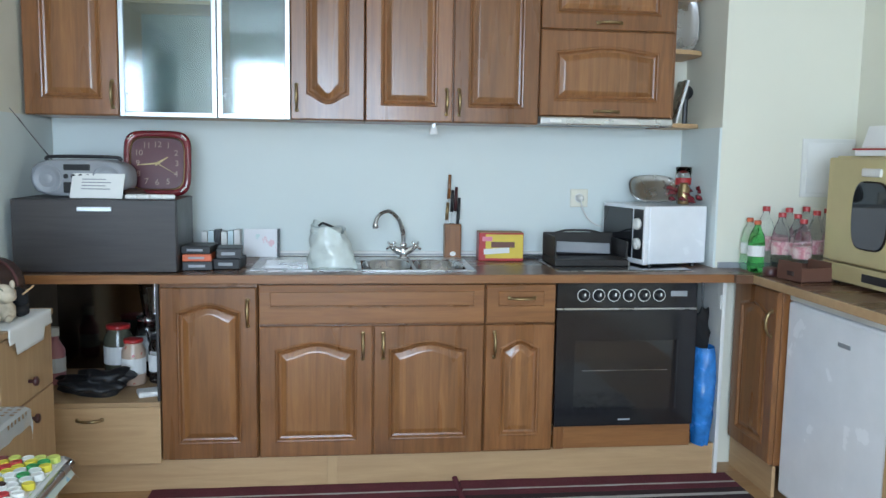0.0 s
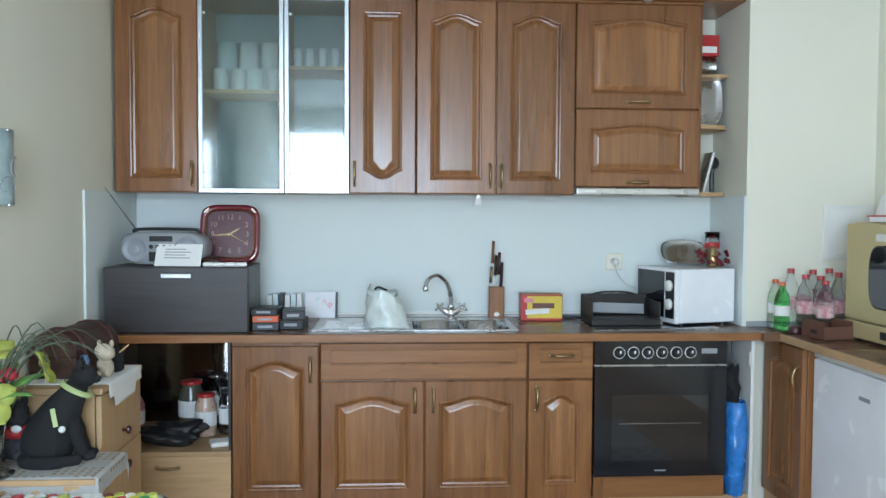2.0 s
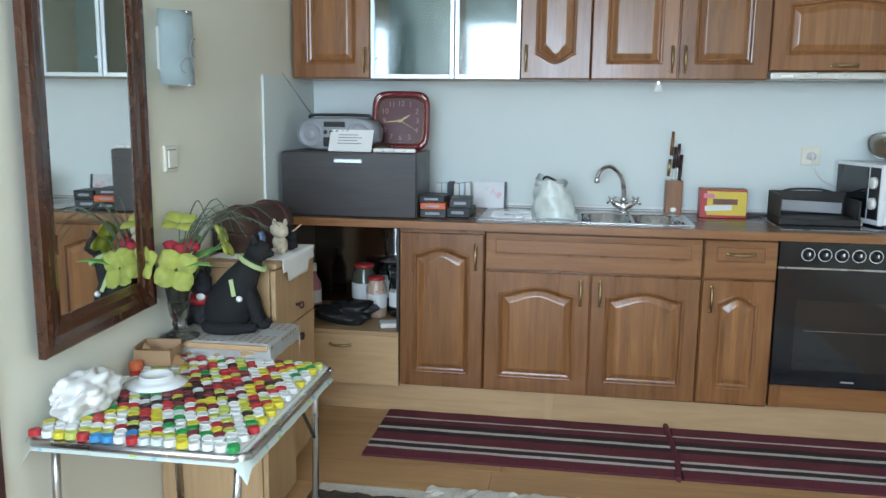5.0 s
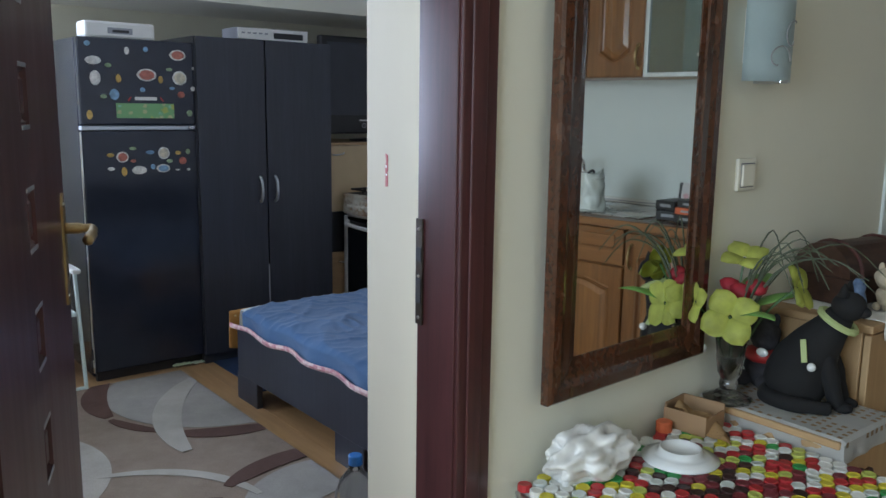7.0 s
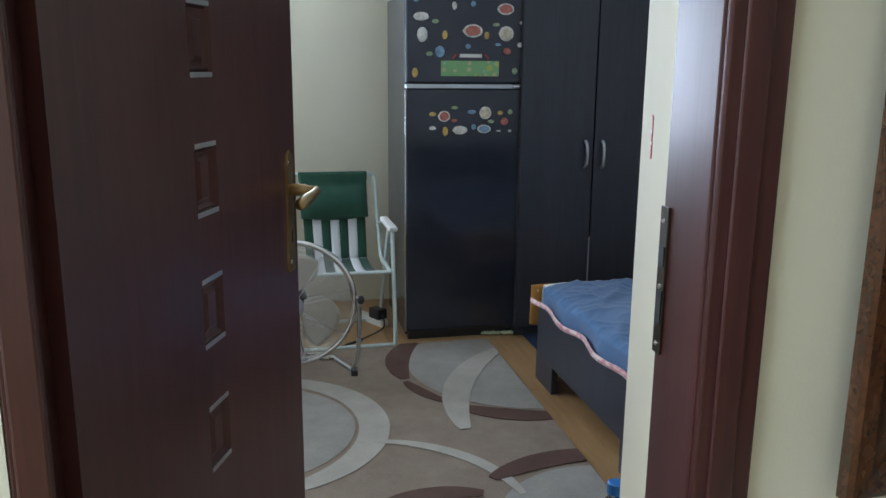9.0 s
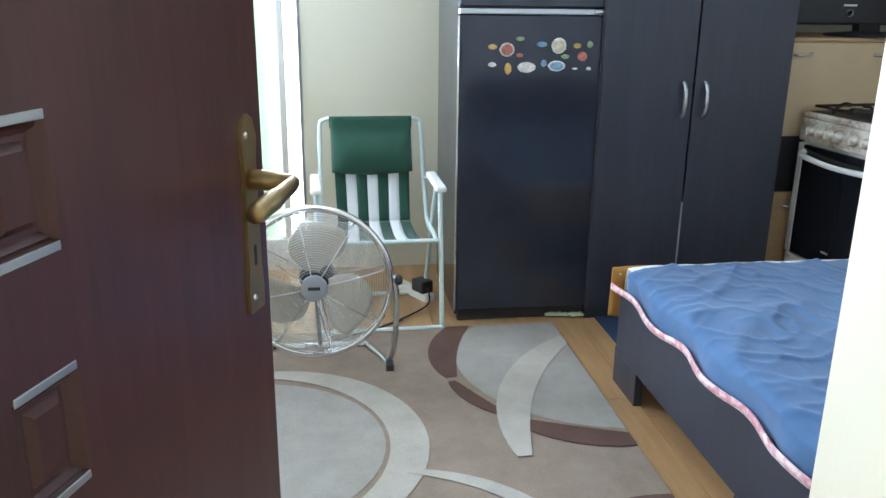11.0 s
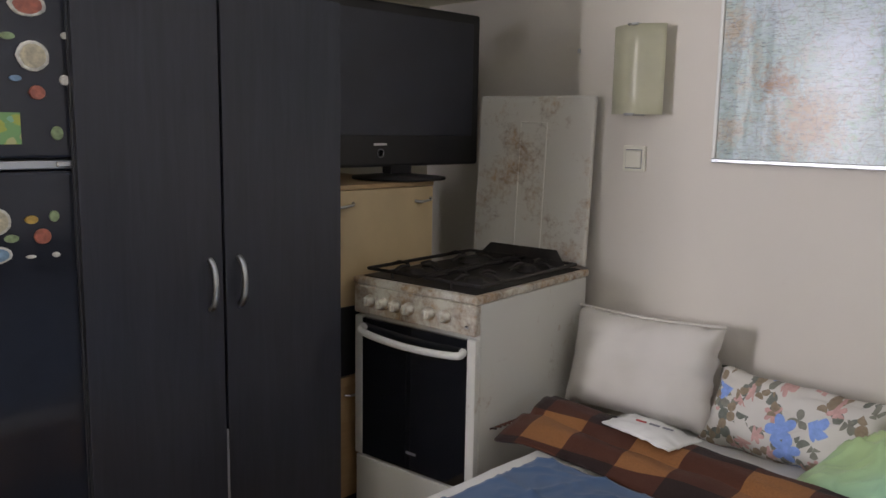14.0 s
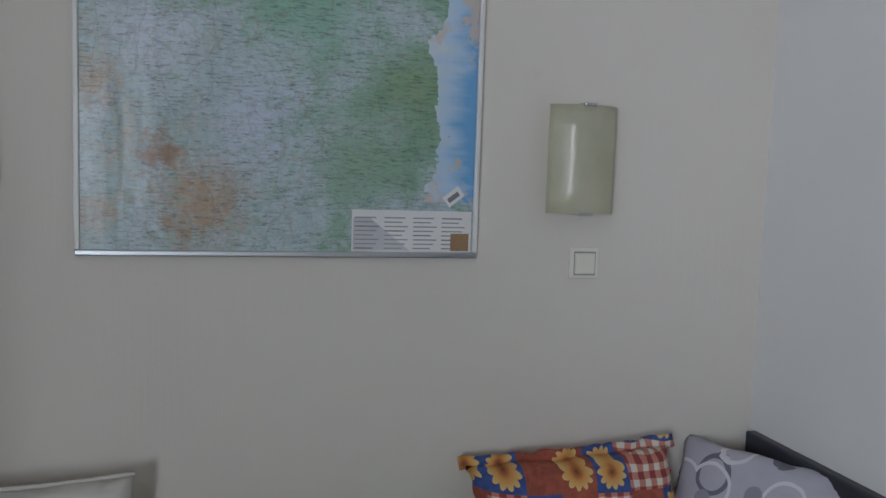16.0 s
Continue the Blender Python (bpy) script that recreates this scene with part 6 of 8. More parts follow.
part("top", cube(0.0, 0.375, -0.008, 0.274, 0.586, 0.604, 0.004), BEECH, lc2)
d = part("door", cube(0.347, 0.365, 0.004, 0.266, 0.03, 0.58, 0.003), BEECH_UP, lc2)
part("knob", lathe([(0.006, 0), (0.006, 0.012), (0.015, 0.018), (0.015, 0.026), (0.008, 0.03)], 14), MAHOG, d, "dark round knob", True).matrix_local = pose(0.365, 0.13, 0.50, 0, 90, 0)


def crochet(name, at, w, dpt, drop, label, turn=0):
    """A lace cloth: crossed threads with holes, hanging over the front and side edges."""
    c = thing(name, at, label, "lace cloth", turn=turn)
    bm = bmesh.new()
    n, m2 = int((w + drop) / 0.012), int((dpt + 2 * drop) / 0.012)
    def fall(x, y):
        dx, dy = max(0, x - w), max(0, -y, y - dpt)
        z = 0.003 + 0.0008 * noise.noise((x * 50, y * 50, 0)) - dx - dy * 0.98
        wav = 0.006 * noise.noise((x * 22, y * 22, 4)) * min(1, (dx + dy) * 25)
        return Vector((min(x, w + 0.006) + (wav if dx else 0), min(max(y, -0.006), dpt + 0.006) + (wav if dy else 0), z))
    g = [[bm.verts.new(fall(i / n * (w + drop), -drop + j / m2 * (dpt + 2 * drop))) for i in range(n + 1)] for j in range(m2 + 1)]
    for j in range(m2):
        for i in range(n):
            edge = i > n - 3 or j < 2 or j > m2 - 3
            if edge or not (i % 2 == 1 and j % 2 == 1) or (i // 6 + j // 6) % 3 == 0:
                bm.faces.new((g[j][i], g[j][i + 1], g[j + 1][i + 1], g[j + 1][i]))
    bmesh.ops.solidify(bm, geom=bm.faces[:], thickness=0.002)
    part("lace", bm, WHITECLOTH, c)
    return c


crochet("lace_cloth", (0.006, -1.055, 0.606), 0.374, 0.262, 0.055, "white crocheted lace cloth over the low cabinet")
dl = thing("doily", (0.16, -0.56, 0.8135), "white embroidered doily hanging over the cabinet's corner", "doily", turn=0)
def doil(u, v):
    x, y = (u - 0.35) * 0.36, (v - 0.5) * 0.34
    over = max(0, x - 0.148)
    return Vector((min(x, 0.15 + 0.002), y + 0.004 * math.sin(u * 20), 0.002 - over * (1.0 if abs(v - 0.45) < 0.33 else 0.55) - 0.0015 * noise.noise((u * 9, v * 9, 1)) * (1 if over else 0)))
part("cloth", sheet(30, 26, doil, 0.0015), WHITECLOTH, dl, "", True)

ch = thing("treasure_chest", (0.115, -0.50, 0.817), "small brown leather chest with a domed lid", "chest", turn=82)
part("box", cube(-0.15, 0.15, -0.085, 0.085, 0, 0.075, 0.005), LEATHER, ch)
bm = bmesh.new()
rings = []
for x in (-0.152, 0.152):
    rings.append([bm.verts.new((x, 0.088 * math.cos(a), 0.077 + 0.088 * math.sin(a))) for a in np.linspace(0, math.pi, 15)])
for k in range(14):
    bm.faces.new((rings[0][k], rings[0][k + 1], rings[1][k + 1], rings[1][k]))
for r_ in rings:
    bm.faces.new(r_)
part("lid", bm, LEATHER, ch)
for x in (-0.10, 0.10):
    part("strap", tube([(x, 0.09 * math.cos(a), 0.077 + 0.09 * math.sin(a)) for a in np.linspace(0, math.pi, 12)], 0.006, 6), MAHOG, ch)
part("clasp", cube(-0.015, 0.015, -0.095, -0.087, 0.05, 0.09, 0.003), BRASS, ch)

kt = thing("kitten_figurine", (0.255, -0.60, 0.8165), "sandy coloured kitten figurine on the doily", "figurine")
bm = ball(0.032, (0, 0, 0.034), (0.9, 0.85, 1.05), None, 3, 0.25)
ball(0.033, (0, -0.006, 0.085), (1.05, 0.95, 0.9), bm, 3, 0.2)
for s in (-1, 1):
    ball(0.012, (s * 0.021, -0.002, 0.113), (0.7, 0.5, 1.2), bm, 2)
    ball(0.012, (s * 0.016, -0.022, 0.012), (0.9, 1.2, 1), bm, 2)
tagged(part("kitten_body", bm, PLASTER, kt, "", True))
sm = thing("blue_figurine", (0.205, -0.66, 0.8165), "small blue and white figurine on the doily", "figurine")
part("figure", lathe([(0.022, 0), (0.024, 0.02), (0.016, 0.05), (0.019, 0.066), (0.010, 0.085)], 14), plain("blue_glaze", (0.10, 0.16, 0.28), 0.3, vary=0.4, scale=60), sm, "", True)
dkk = thing("black_figurine", (0.265, -0.52, 0.8165), "small dark plush figure with a stick", "figurine")
bm = ball(0.026, (0, 0, 0.06), (1, 1, 1.2), None, 3, 0.3)
ball(0.028, (0, 0, 0.024), (1, 1, 0.85), bm, 3, 0.3)
part("figure", bm, FELT, dkk, "", True)
part("stick", tube([(0.0, -0.01, 0.06), (0.05, -0.02, 0.10)], 0.003, 6), BEECH, dkk)

cat = thing("black_cat_statue", (0.205, -0.885, 0.609), "black velvet cat statue with a ribbon collar", "statue", turn=12)
bm = tube([(-0.050, 0, 0.012), (-0.040, 0, 0.030), (-0.028, 0, 0.065), (-0.012, 0, 0.110), (0.014, 0, 0.160), (0.042, 0, 0.205), (0.060, 0, 0.238)], [0.060, 0.074, 0.080, 0.074, 0.058, 0.042, 0.032], 20)
ball(0.040, (0.076, 0, 0.262), (1.0, 0.92, 0.92), bm, 3)
ball(0.018, (0.108, 0, 0.252), (1.1, 0.9, 0.8), bm, 2)
for s in (-1, 1):
    merge(bm, lathe([(0.015, 0), (0.010, 0.016), (0.002, 0.034)], 8), pose(0.066, s * 0.022, 0.288, s * -8, 6, 0))
    tube([(0.030, s * 0.022, 0.14), (0.062, s * 0.024, 0.06), (0.075, s * 0.024, 0.012)], [0.026, 0.020, 0.018], 10, bm, 3)
    ball(0.020, (0.088, s * 0.024, 0.014), (1.3, 0.9, 0.7), bm, 2)
    ball(0.048, (-0.030, s * 0.040, 0.048), (1.15, 0.75, 1.0), bm, 3)
tube([(-0.09, 0.02, 0.020), (-0.085, -0.06, 0.018), (-0.02, -0.092, 0.018), (0.04, -0.080, 0.018), (0.07, -0.062, 0.016)], [0.020, 0.020, 0.017, 0.012], 10, bm, 4)
part("cat_body", bm, FELT, cat, "", True)
col = thing("ribbon_collar", (0.205, -0.885, 0.609), "pale green ribbon tied round the statue's neck", "ribbon", turn=12)
GREENRIB = plain("green_ribbon", (0.42, 0.50, 0.22), 0.6)
part("ribbon", tube([(0.055 + 0.040 * math.cos(a), 0.040 * math.sin(a), 0.222 - 0.022 * math.cos(a)) for a in np.linspace(0, 2 * math.pi, 19)[:-1]], 0.009, 6, None, 0, True), GREENRIB, col)
part("tail", cube(-0.007, 0.007, -0.002, 0.002, -0.055, 0.002, 0.001), GREENRIB, col).matrix_local = pose(-0.005, -0.062, 0.175, -20, -14, 0)
pcr = thing("pompon", (0.245, -0.958, 0.725), "white bead on the cat statue's flank", "bead")
part("bead", ball(0.011, (0.0, 0.0, 0.0), (1, 1, 1)), CERAMIC, pcr, "", True)

pl = thing("dark_plush_toy", (0.066, -0.858, 0.608), "dark grey plush toy with a red scarf", "toy")
pl.matrix_world = pl.matrix_world @ Matrix.Scale(1.2, 4)
bm = ball(0.045, (0, 0, 0.045), (1, 0.9, 1.05), None, 3, 0.25)
ball(0.035, (0, -0.005, 0.12), (1, 0.95, 1.1), bm, 3, 0.25)
for s in (-1, 1):
    ball(0.018, (s * 0.025, -0.035, 0.02), (1, 1.3, 1), bm, 2)
    ball(0.012, (s * 0.022, 0, 0.155), (0.8, 0.5, 1.3), bm, 2)
part("plush_body", bm, plain("charcoal_plush", (0.035, 0.033, 0.038), 0.95, vary=0.4, scale=60, relief=0.6, fine=150), pl, "", True)
part("scarf", ball(0.042, (0, -0.008, 0.075), (1.05, 0.95, 0.5)), RED, pl, "red scarf", True)
part("bow", ball(0.010, (0.02, -0.045, 0.09), (1.4, 0.6, 1)), CERAMIC, pl)

# vase with yellow silk flowers
vs = thing("flower_vase", (0.072, -1.03, 0.609), "smoked crystal vase with yellow silk flowers", "vase")
vb = part("vase", lathe([(0.060, 0), (0.062, 0.006), (0.040, 0.014), (0.020, 0.030), (0.024, 0.042), (0.021, 0.056), (0.030, 0.075), (0.036, 0.115), (0.034, 0.120), (0.041, 0.165), (0.039, 0.170), (0.046, 0.215), (0.044, 0.220), (0.050, 0.250), (0.045, 0.250), (0.030, 0.12), (0.001, 0.07)], 14), glassy("smoked_crystal", (0.42, 0.41, 0.38), 0.12), vs)
rf = random.Random(7)
def flower(c, d, size):
    """Four broad petals round a heart, facing d."""
    q = Vector(d).to_track_quat('Z', 'Y').to_matrix().to_4x4()
    bm = bmesh.new()
    for k in range(4):
        a = k * math.pi / 2 + 0.5
        def petal(u, v, a=a):
            w = math.sin(math.pi * min(1, 0.12 + 0.88 * v)) ** 0.6 * size * 0.48
            x, r = (u - 0.5) * 2 * w, size * (0.06 + 0.95 * v)
            z = size * (0.25 * math.sin(2.4 * v) - 0.12 * (2 * u - 1) ** 2)
            return Vector((r * math.cos(a) - x * math.sin(a), r * math.sin(a) + x * math.cos(a), z))
        sheet(6, 6, petal, 0.0, bm)
    bmesh.ops.solidify(bm, geom=bm.faces[:], thickness=0.0012)
    bmesh.ops.transform(bm, matrix=Matrix.Translation(c) @ q, verts=bm.verts)
    fl = part("flower", bm, PETAL, vs, "yellow-green silk flower", True)
    part("stem", tube([(c[0] * 0.1, c[1] * 0.1, 0.10), (c[0] * 0.5, c[1] * 0.5, c[2] * 0.75), c], 0.003, 5, None, 4), LEAF, fl)
flower((0.03, -0.065, 0.232), (0.45, -0.85, 0.15), 0.074)
flower((0.0, 0.03, 0.365), (0.2, -0.35, 0.85), 0.062)
flower((0.125, 0.065, 0.305), (0.85, 0.2, 0.35), 0.066)
flower((-0.045, -0.10, 0.26), (-0.4, -0.85, 0.2), 0.055)
for bx3, by3, bz3 in ((0.015, 0.0, 0.285), (-0.02, 0.01, 0.292), (0.045, 0.02, 0.298)):
    part("berry", ball(0.024, (bx3, by3, bz3), (1.1, 1, 0.85), rough=0.4), plain("crimson_silk", (0.36, 0.02, 0.035), 0.6), vs, "red silk bud", True)
for k in range(14):
    a, ln = rf.uniform(-0.5, 1.3), rf.uniform(0.12, 0.30)
    dx, dy = ln * math.cos(a), ln * math.sin(a)
    part("grass_blade", tube([(0, 0, 0.15), (dx * 0.35, dy * 0.35, 0.34), (dx * 0.8, dy * 0.8, 0.42 + rf.uniform(-0.04, 0.02)), (dx * 1.15, dy * 1.15, 0.36 + rf.uniform(-0.06, 0.04))], [0.0020, 0.0022, 0.0016, 0.0008], 4, None, 4), STALK, vs)
for a, z in ((0.9, 0.24), (-0.5, 0.22), (1.6, 0.27)):
    def lf(u, v, a=a, z=z):
        w = 0.032 * math.sin(math.pi * min(1, 0.05 + 0.95 * v))
        r = 0.03 + 0.15 * v
        x = (u - 0.5) * 2 * w
        return Vector((r * math.cos(a) - x * math.sin(a), r * math.sin(a) + x * math.cos(a), z + 0.04 * math.sin(2.2 * v) - 0.25 * abs(x)))
    part("leaf", sheet(4, 8, lf, 0.001), plain("bright_leaf", (0.16, 0.34, 0.08), 0.5), vs, "bright green leaf", True)

# folding table with its cap mosaic
ft = thing("folding_table", (0.300, -1.38, 0), "small folding table with tubular steel legs", "table")
part("tabletop", cube(-0.275, 0.275, -0.345, 0.345, 0.528, 0.545, 0.006), WHITEPL, ft)
part("edge_trim", tube([(-0.275, -0.33, 0.537), (-0.255, -0.345, 0.537), (0.255, -0.345, 0.537), (0.28, -0.32, 0.537), (0.28, 0.32, 0.537), (0.255, 0.345, 0.537), (-0.275, 0.345, 0.537)], 0.011, 8), STEEL, ft, "ribbed metal edge trim", True)
for x in (-0.24, 0.24):
    for y in (-0.30, 0.30):
        lg = part("leg", tube([(x, y * 0.95, 0.53), (x * 0.98, y, 0.40), (x * 0.95, y * 1.03, 0.0)], 0.011, 8), STEEL, ft, "", True)
        part("rubber_foot", lathe([(0.015, 0), (0.015, 0.025), (0.012, 0.03)], 10), BLACKPL, lg).matrix_local = pose(x * 0.95, y * 1.03, 0)
part("cross_bar", tube([(-0.235, -0.30, 0.16), (0.235, -0.30, 0.16)], 0.008, 8), STEEL, ft)
part("strut", tube([(0.235, 0.29, 0.33), (0.235, 0.12, 0.525)], 0.006, 6), BLACKPL, ft)
oil = thing("oilcloth", (0.300, -1.38, 0.546), "pale flowered oilcloth under the bottle caps", "tablecloth")
part("cloth", sheet(20, 24, lambda u, v: Vector(((u - 0.5) * 0.575, (v - 0.5) * 0.71, 0.002 - 1.2 * max(0, abs(u - 0.5) - 0.465) - 1.1 * max(0, abs(v - 0.5) - 0.475) + 0.001 * math.sin(v * 40)))), printed("oilcloth_print", (0.60, 0.66, 0.60), [(0.45, 0.60, 0.12), (0.30, 0.50, 0.60), (0.65, 0.66, 0.64)], 18, 0.2, 0.35), oil, "", True)

CAPC = [("white", (0.74, 0.74, 0.70)), ("red", (0.46, 0.03, 0.035)), ("yellow", (0.66, 0.56, 0.05)), ("dark", (0.05, 0.02, 0.02)), ("maroon", (0.20, 0.03, 0.04)), ("lime", (0.50, 0.55, 0.12)), ("green", (0.03, 0.30, 0.08)), ("blue", (0.05, 0.25, 0.50)), ("clear", (0.60, 0.64, 0.60))]
capm = [plain(n + "_bottle_cap", c, 0.35, vary=0.05) for n, c in CAPC]
mat_caps = thing("cap_mat", (0.300, -1.38, 0.549), "mat of glued bottle caps in mixed colours", "table mat")
part("netting", cube(-0.262, 0.262, -0.33, 0.325, 0.0, 0.002), PAPER, mat_caps)
cap_me = []
for cmx in capm:
    me = bpy.data.meshes.new("bottle_cap")
    bm = lathe([(0.0148, 0.0), (0.0152, 0.002), (0.0152, 0.0135), (0.0138, 0.0155), (0.0118, 0.0155), (0.0108, 0.0145)], 12)
    bmesh.ops.recalc_face_normals(bm, faces=bm.faces)
    bm.to_mesh(me)
    bm.free()
    me.materials.append(cmx)
    cap_me.append(me)
rcap = random.Random(9)
for j in range(23):
    for i in range(17):
        x = -0.255 + i * 0.0315 + (0.01575 if j % 2 else 0)
        y = -0.335 + j * 0.0285
        if x > 0.262 or y > 0.315:
            continue
        edge = i in (0, 16) or j in (0, 1)
        mid = math.hypot(x * 1.1 + 0.02, y - 0.02)
        wts = (9, 2, 6, 0, 0, 2, 1, 1, 2) if edge else ((2, 5, 2, 5, 7, 2, 0, 0, 2) if mid < 0.10 else ((6, 7, 4, 3, 5, 3, 1, 0, 4) if mid < 0.2 else (9, 5, 4, 2, 2, 3, 2, 0, 4)))
        ob = new("bottle_cap", cap_me[rcap.choices(range(9), wts)[0]])
        ob.parent = mat_caps
        ob.matrix_local = pose(x + rcap.uniform(-0.002, 0.002), y + rcap.uniform(-0.002, 0.002), 0.002 + rcap.uniform(0, 0.002), rcap.uniform(-5, 5), rcap.uniform(-5, 5), rcap.uniform(0, 60))

plt = thing("saucer", (0.163, -1.352, 0.568), "white china saucer upside down on the caps", "saucer")
part("china", lathe([(0.084, 0.0), (0.086, 0.003), (0.060, 0.013), (0.048, 0.016), (0.046, 0.027), (0.042, 0.027), (0.041, 0.019), (0.001, 0.018)], 36), CERAMIC, plt, "", True)
wb = thing("crumpled_bag", (0.088, -1.575, 0.567), "crumpled white plastic bag on the caps", "bag")
bm = ball(0.062, (0, 0.01, 0.042), (0.95, 1.9, 0.85), None, 5, 0.42, 14)
part("bag", bm, WHITEBAG, wb, "", True)
cbb = thing("open_carton", (0.068, -1.165, 0.567), "small open brown carton on the caps", "carton", turn=8)
for q in ((-0.055, 0.055, -0.05, -0.046, 0, 0.05), (-0.055, 0.055, 0.046, 0.05, 0, 0.06), (-0.055, -0.051, -0.046, 0.046, 0, 0.06), (0.051, 0.055, -0.046, 0.046, 0, 0.045), (-0.055, 0.055, -0.05, 0.05, 0, 0.003)):
    part("side", cube(*q), TAN, cbb)
part("dried_leaf", sheet(8, 8, lambda u, v: Vector((-0.03 + 0.16 * u, -0.045 + 0.06 * v, 0.055 - 0.07 * u + 0.012 * math.sin(9 * u + 4 * v))), 0.0015), plain("dry_leaf", (0.34, 0.20, 0.09), 0.8, vary=0.3), cbb, "dry brown leaf")
rcp = thing("red_cap", (0.04, -1.245, 0.567), "red bottle cap beside the carton", "cap")
part("cap", lathe([(0.02, 0), (0.02, 0.022), (0.017, 0.025)], 14), ORANGE, rcp)

# wall mirror in a burnished frame
mr = thing("wall_mirror", (0.0148, -1.370, 0.724), "tall mirror in a burnished dark wood frame", "mirror", turn=3)
mw2, mh, fw = 0.296, 1.22, 0.088
def mprof(d, x):
    return [(-mw2 + d, d), (mw2 - d, d), (mw2 - d, mh - d), (-mw2 + d, mh - d)], x
bm = bmesh.new()
rings = [[bm.verts.new((x, y, z)) for y, z in pts] for pts, x in (mprof(0, 0.001), mprof(0, 0.020), mprof(0.006, 0.026), mprof(0.030, 0.027), mprof(0.045, 0.020), mprof(0.066, 0.019), mprof(0.072, 0.015), mprof(fw, 0.012), mprof(fw, 0.006))]
for a, b in zip(rings, rings[1:]):
    for k in range(4):
        bm.faces.new((a[k], a[(k + 1) % 4], b[(k + 1) % 4], b[k]))
part("frame", bm, MIRWOOD, mr, "burnished dark wood frame")
part("backing", cube(0.006, 0.0065, -mw2 + 0.07, mw2 - 0.07, 0.07, mh - 0.07), MIRWOOD, mr)
part("mirror_glass", cube(0.0067, 0.010, -mw2 + fw - 0.006, mw2 - fw + 0.006, fw - 0.006, mh - fw + 0.006), MIRROR, mr, "clear mirror glass")


def sconce(name, at, turn, w, hh, mat, label, scroll=False):
    """A wall lamp: a bowed glass shield before a white back plate, held by clips."""
    s = thing(name, at, label, "wall lamp", turn=turn)
    n = 16
    bm = bmesh.new()
    arc = [(-w / 2 + w * k / n, -0.045 - 0.045 * math.sin(math.pi * k / n)) for k in range(n + 1)]
    rows = [[bm.verts.new((x, y, z)) for x, y in arc] for z in np.linspace(0, hh, 6)]
    for a, b in zip(rows, rows[1:]):
        for k in range(n):
            bm.faces.new((a[k], a[k + 1], b[k + 1], b[k]))
    bmesh.ops.solidify(bm, geom=bm.faces[:], thickness=0.004)
    sh2 = part("shade", bm, mat, s, "bowed frosted glass shade", True)
    part("back_plate", cube(-w * 0.2, w * 0.2, -0.030, 0.0, hh * 0.2, hh * 0.8, 0.004), WHITEPL, s)
    for z in (-0.004, hh - 0.004):
        part("clip", cube(-0.018, 0.018, -0.094, -0.02, z, z + 0.008, 0.002), STEEL, s, "steel clip")
    if scroll:
        for k in range(2):
            pts2 = []
            for a in np.linspace(0, 4.5, 22):
                r = 0.045 * (1 - a / 6)
                pts2.append(((-0.03 + 0.05 * k) + r * math.cos(a + k), -0.0965 + 0.0, 0.05 + 0.055 * k + r * math.sin(a + k)))
            part("scroll", tube([(x, -0.048 - 0.045 * math.cos(math.pi * x / w) - 0.0035, z) for x, _, z in pts2], 0.0018, 5), GREYPL, sh2)
    return s


sconce("wall_lamp", (0.0, -0.92, 1.405), 90, 0.22, 0.225, SHADE_BLUE, "pale blue glass wall lamp with scroll pattern", True)
def light_switch(at, turn, label):
    s = thing("light_switch", at, label, "switch", turn=turn)
    part("plate", cube(-0.042, 0.042, -0.011, 0, -0.042, 0.042, 0.004), IVORY, s)
    part("rocker", cube(-0.028, 0.028, -0.017, -0.010, -0.030, 0.026, 0.003), IVORY, s)
    for z in (0.027, -0.033):
        part("shadow_line", cube(-0.030, 0.030, -0.0115, -0.0105, z, z + 0.003), INK, s)
    for x in (-0.0305, 0.0285):
        part("shadow_line", cube(x, x + 0.002, -0.0115, -0.0105, -0.030, 0.027), INK, s)
    return s
light_switch((0.0, -0.915, 1.172), 90, "ivory wall switch beside the mirror")
tagged(part("wall_hook", ball(0.012, (0.012, -1.065, 0.735), (1, 1, 1)), CERAMIC, None, "", True), "small pale hook low on the wall", "hook")

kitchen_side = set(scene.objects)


# ---- bedroom: along the far wall ----
fr = thing("fridge_freezer", (-2.72, -1.595, 0), "black fridge freezer covered with souvenir magnets", "fridge", turn=90)
part("body", cube(-0.262, 0.262, 0.045, 0.58, 0.02, 1.655, 0.006), BLACK, fr)
part("kick_board", cube(-0.25, 0.25, 0.03, 0.06, 0.0, 0.06), BLACKPL, fr)
fdl = part("fridge_door", cube(-0.262, 0.262, 0.0, 0.042, 0.05, 1.225, 0.008), BLACK, fr)
fdu = part("freezer_door", cube(-0.262, 0.262, 0.0, 0.042, 1.252, 1.655, 0.008), BLACK, fr)
part("divider_strip", cube(-0.262, 0.262, 0.002, 0.044, 1.228, 1.248, 0.003), ALU, fr, "silver strip between the doors")
part("hinge", cube(0.20, 0.26, -0.006, 0.01, 1.232, 1.246, 0.003), STEEL, fr)
part("edge_trim", cube(-0.267, -0.2625, 0.0, 0.02, 0.05, 1.22, 0.001), CHROME, fdl, "chrome edge trim")
ad = part("advert", cube(-0.115, 0.135, -0.003, -0.0005, 1.285, 1.355), printed("meadow_print", (0.20, 0.42, 0.18), [(0.45, 0.50, 0.12), (0.25, 0.55, 0.40), (0.5, 0.5, 0.25)], 16, 0.25, 0.4), fdu, "green landscape advert strip")
part("brand_bar", cube(-0.035, 0.06, -0.003, -0.0005, 1.37, 1.386), PAPER, fdu)
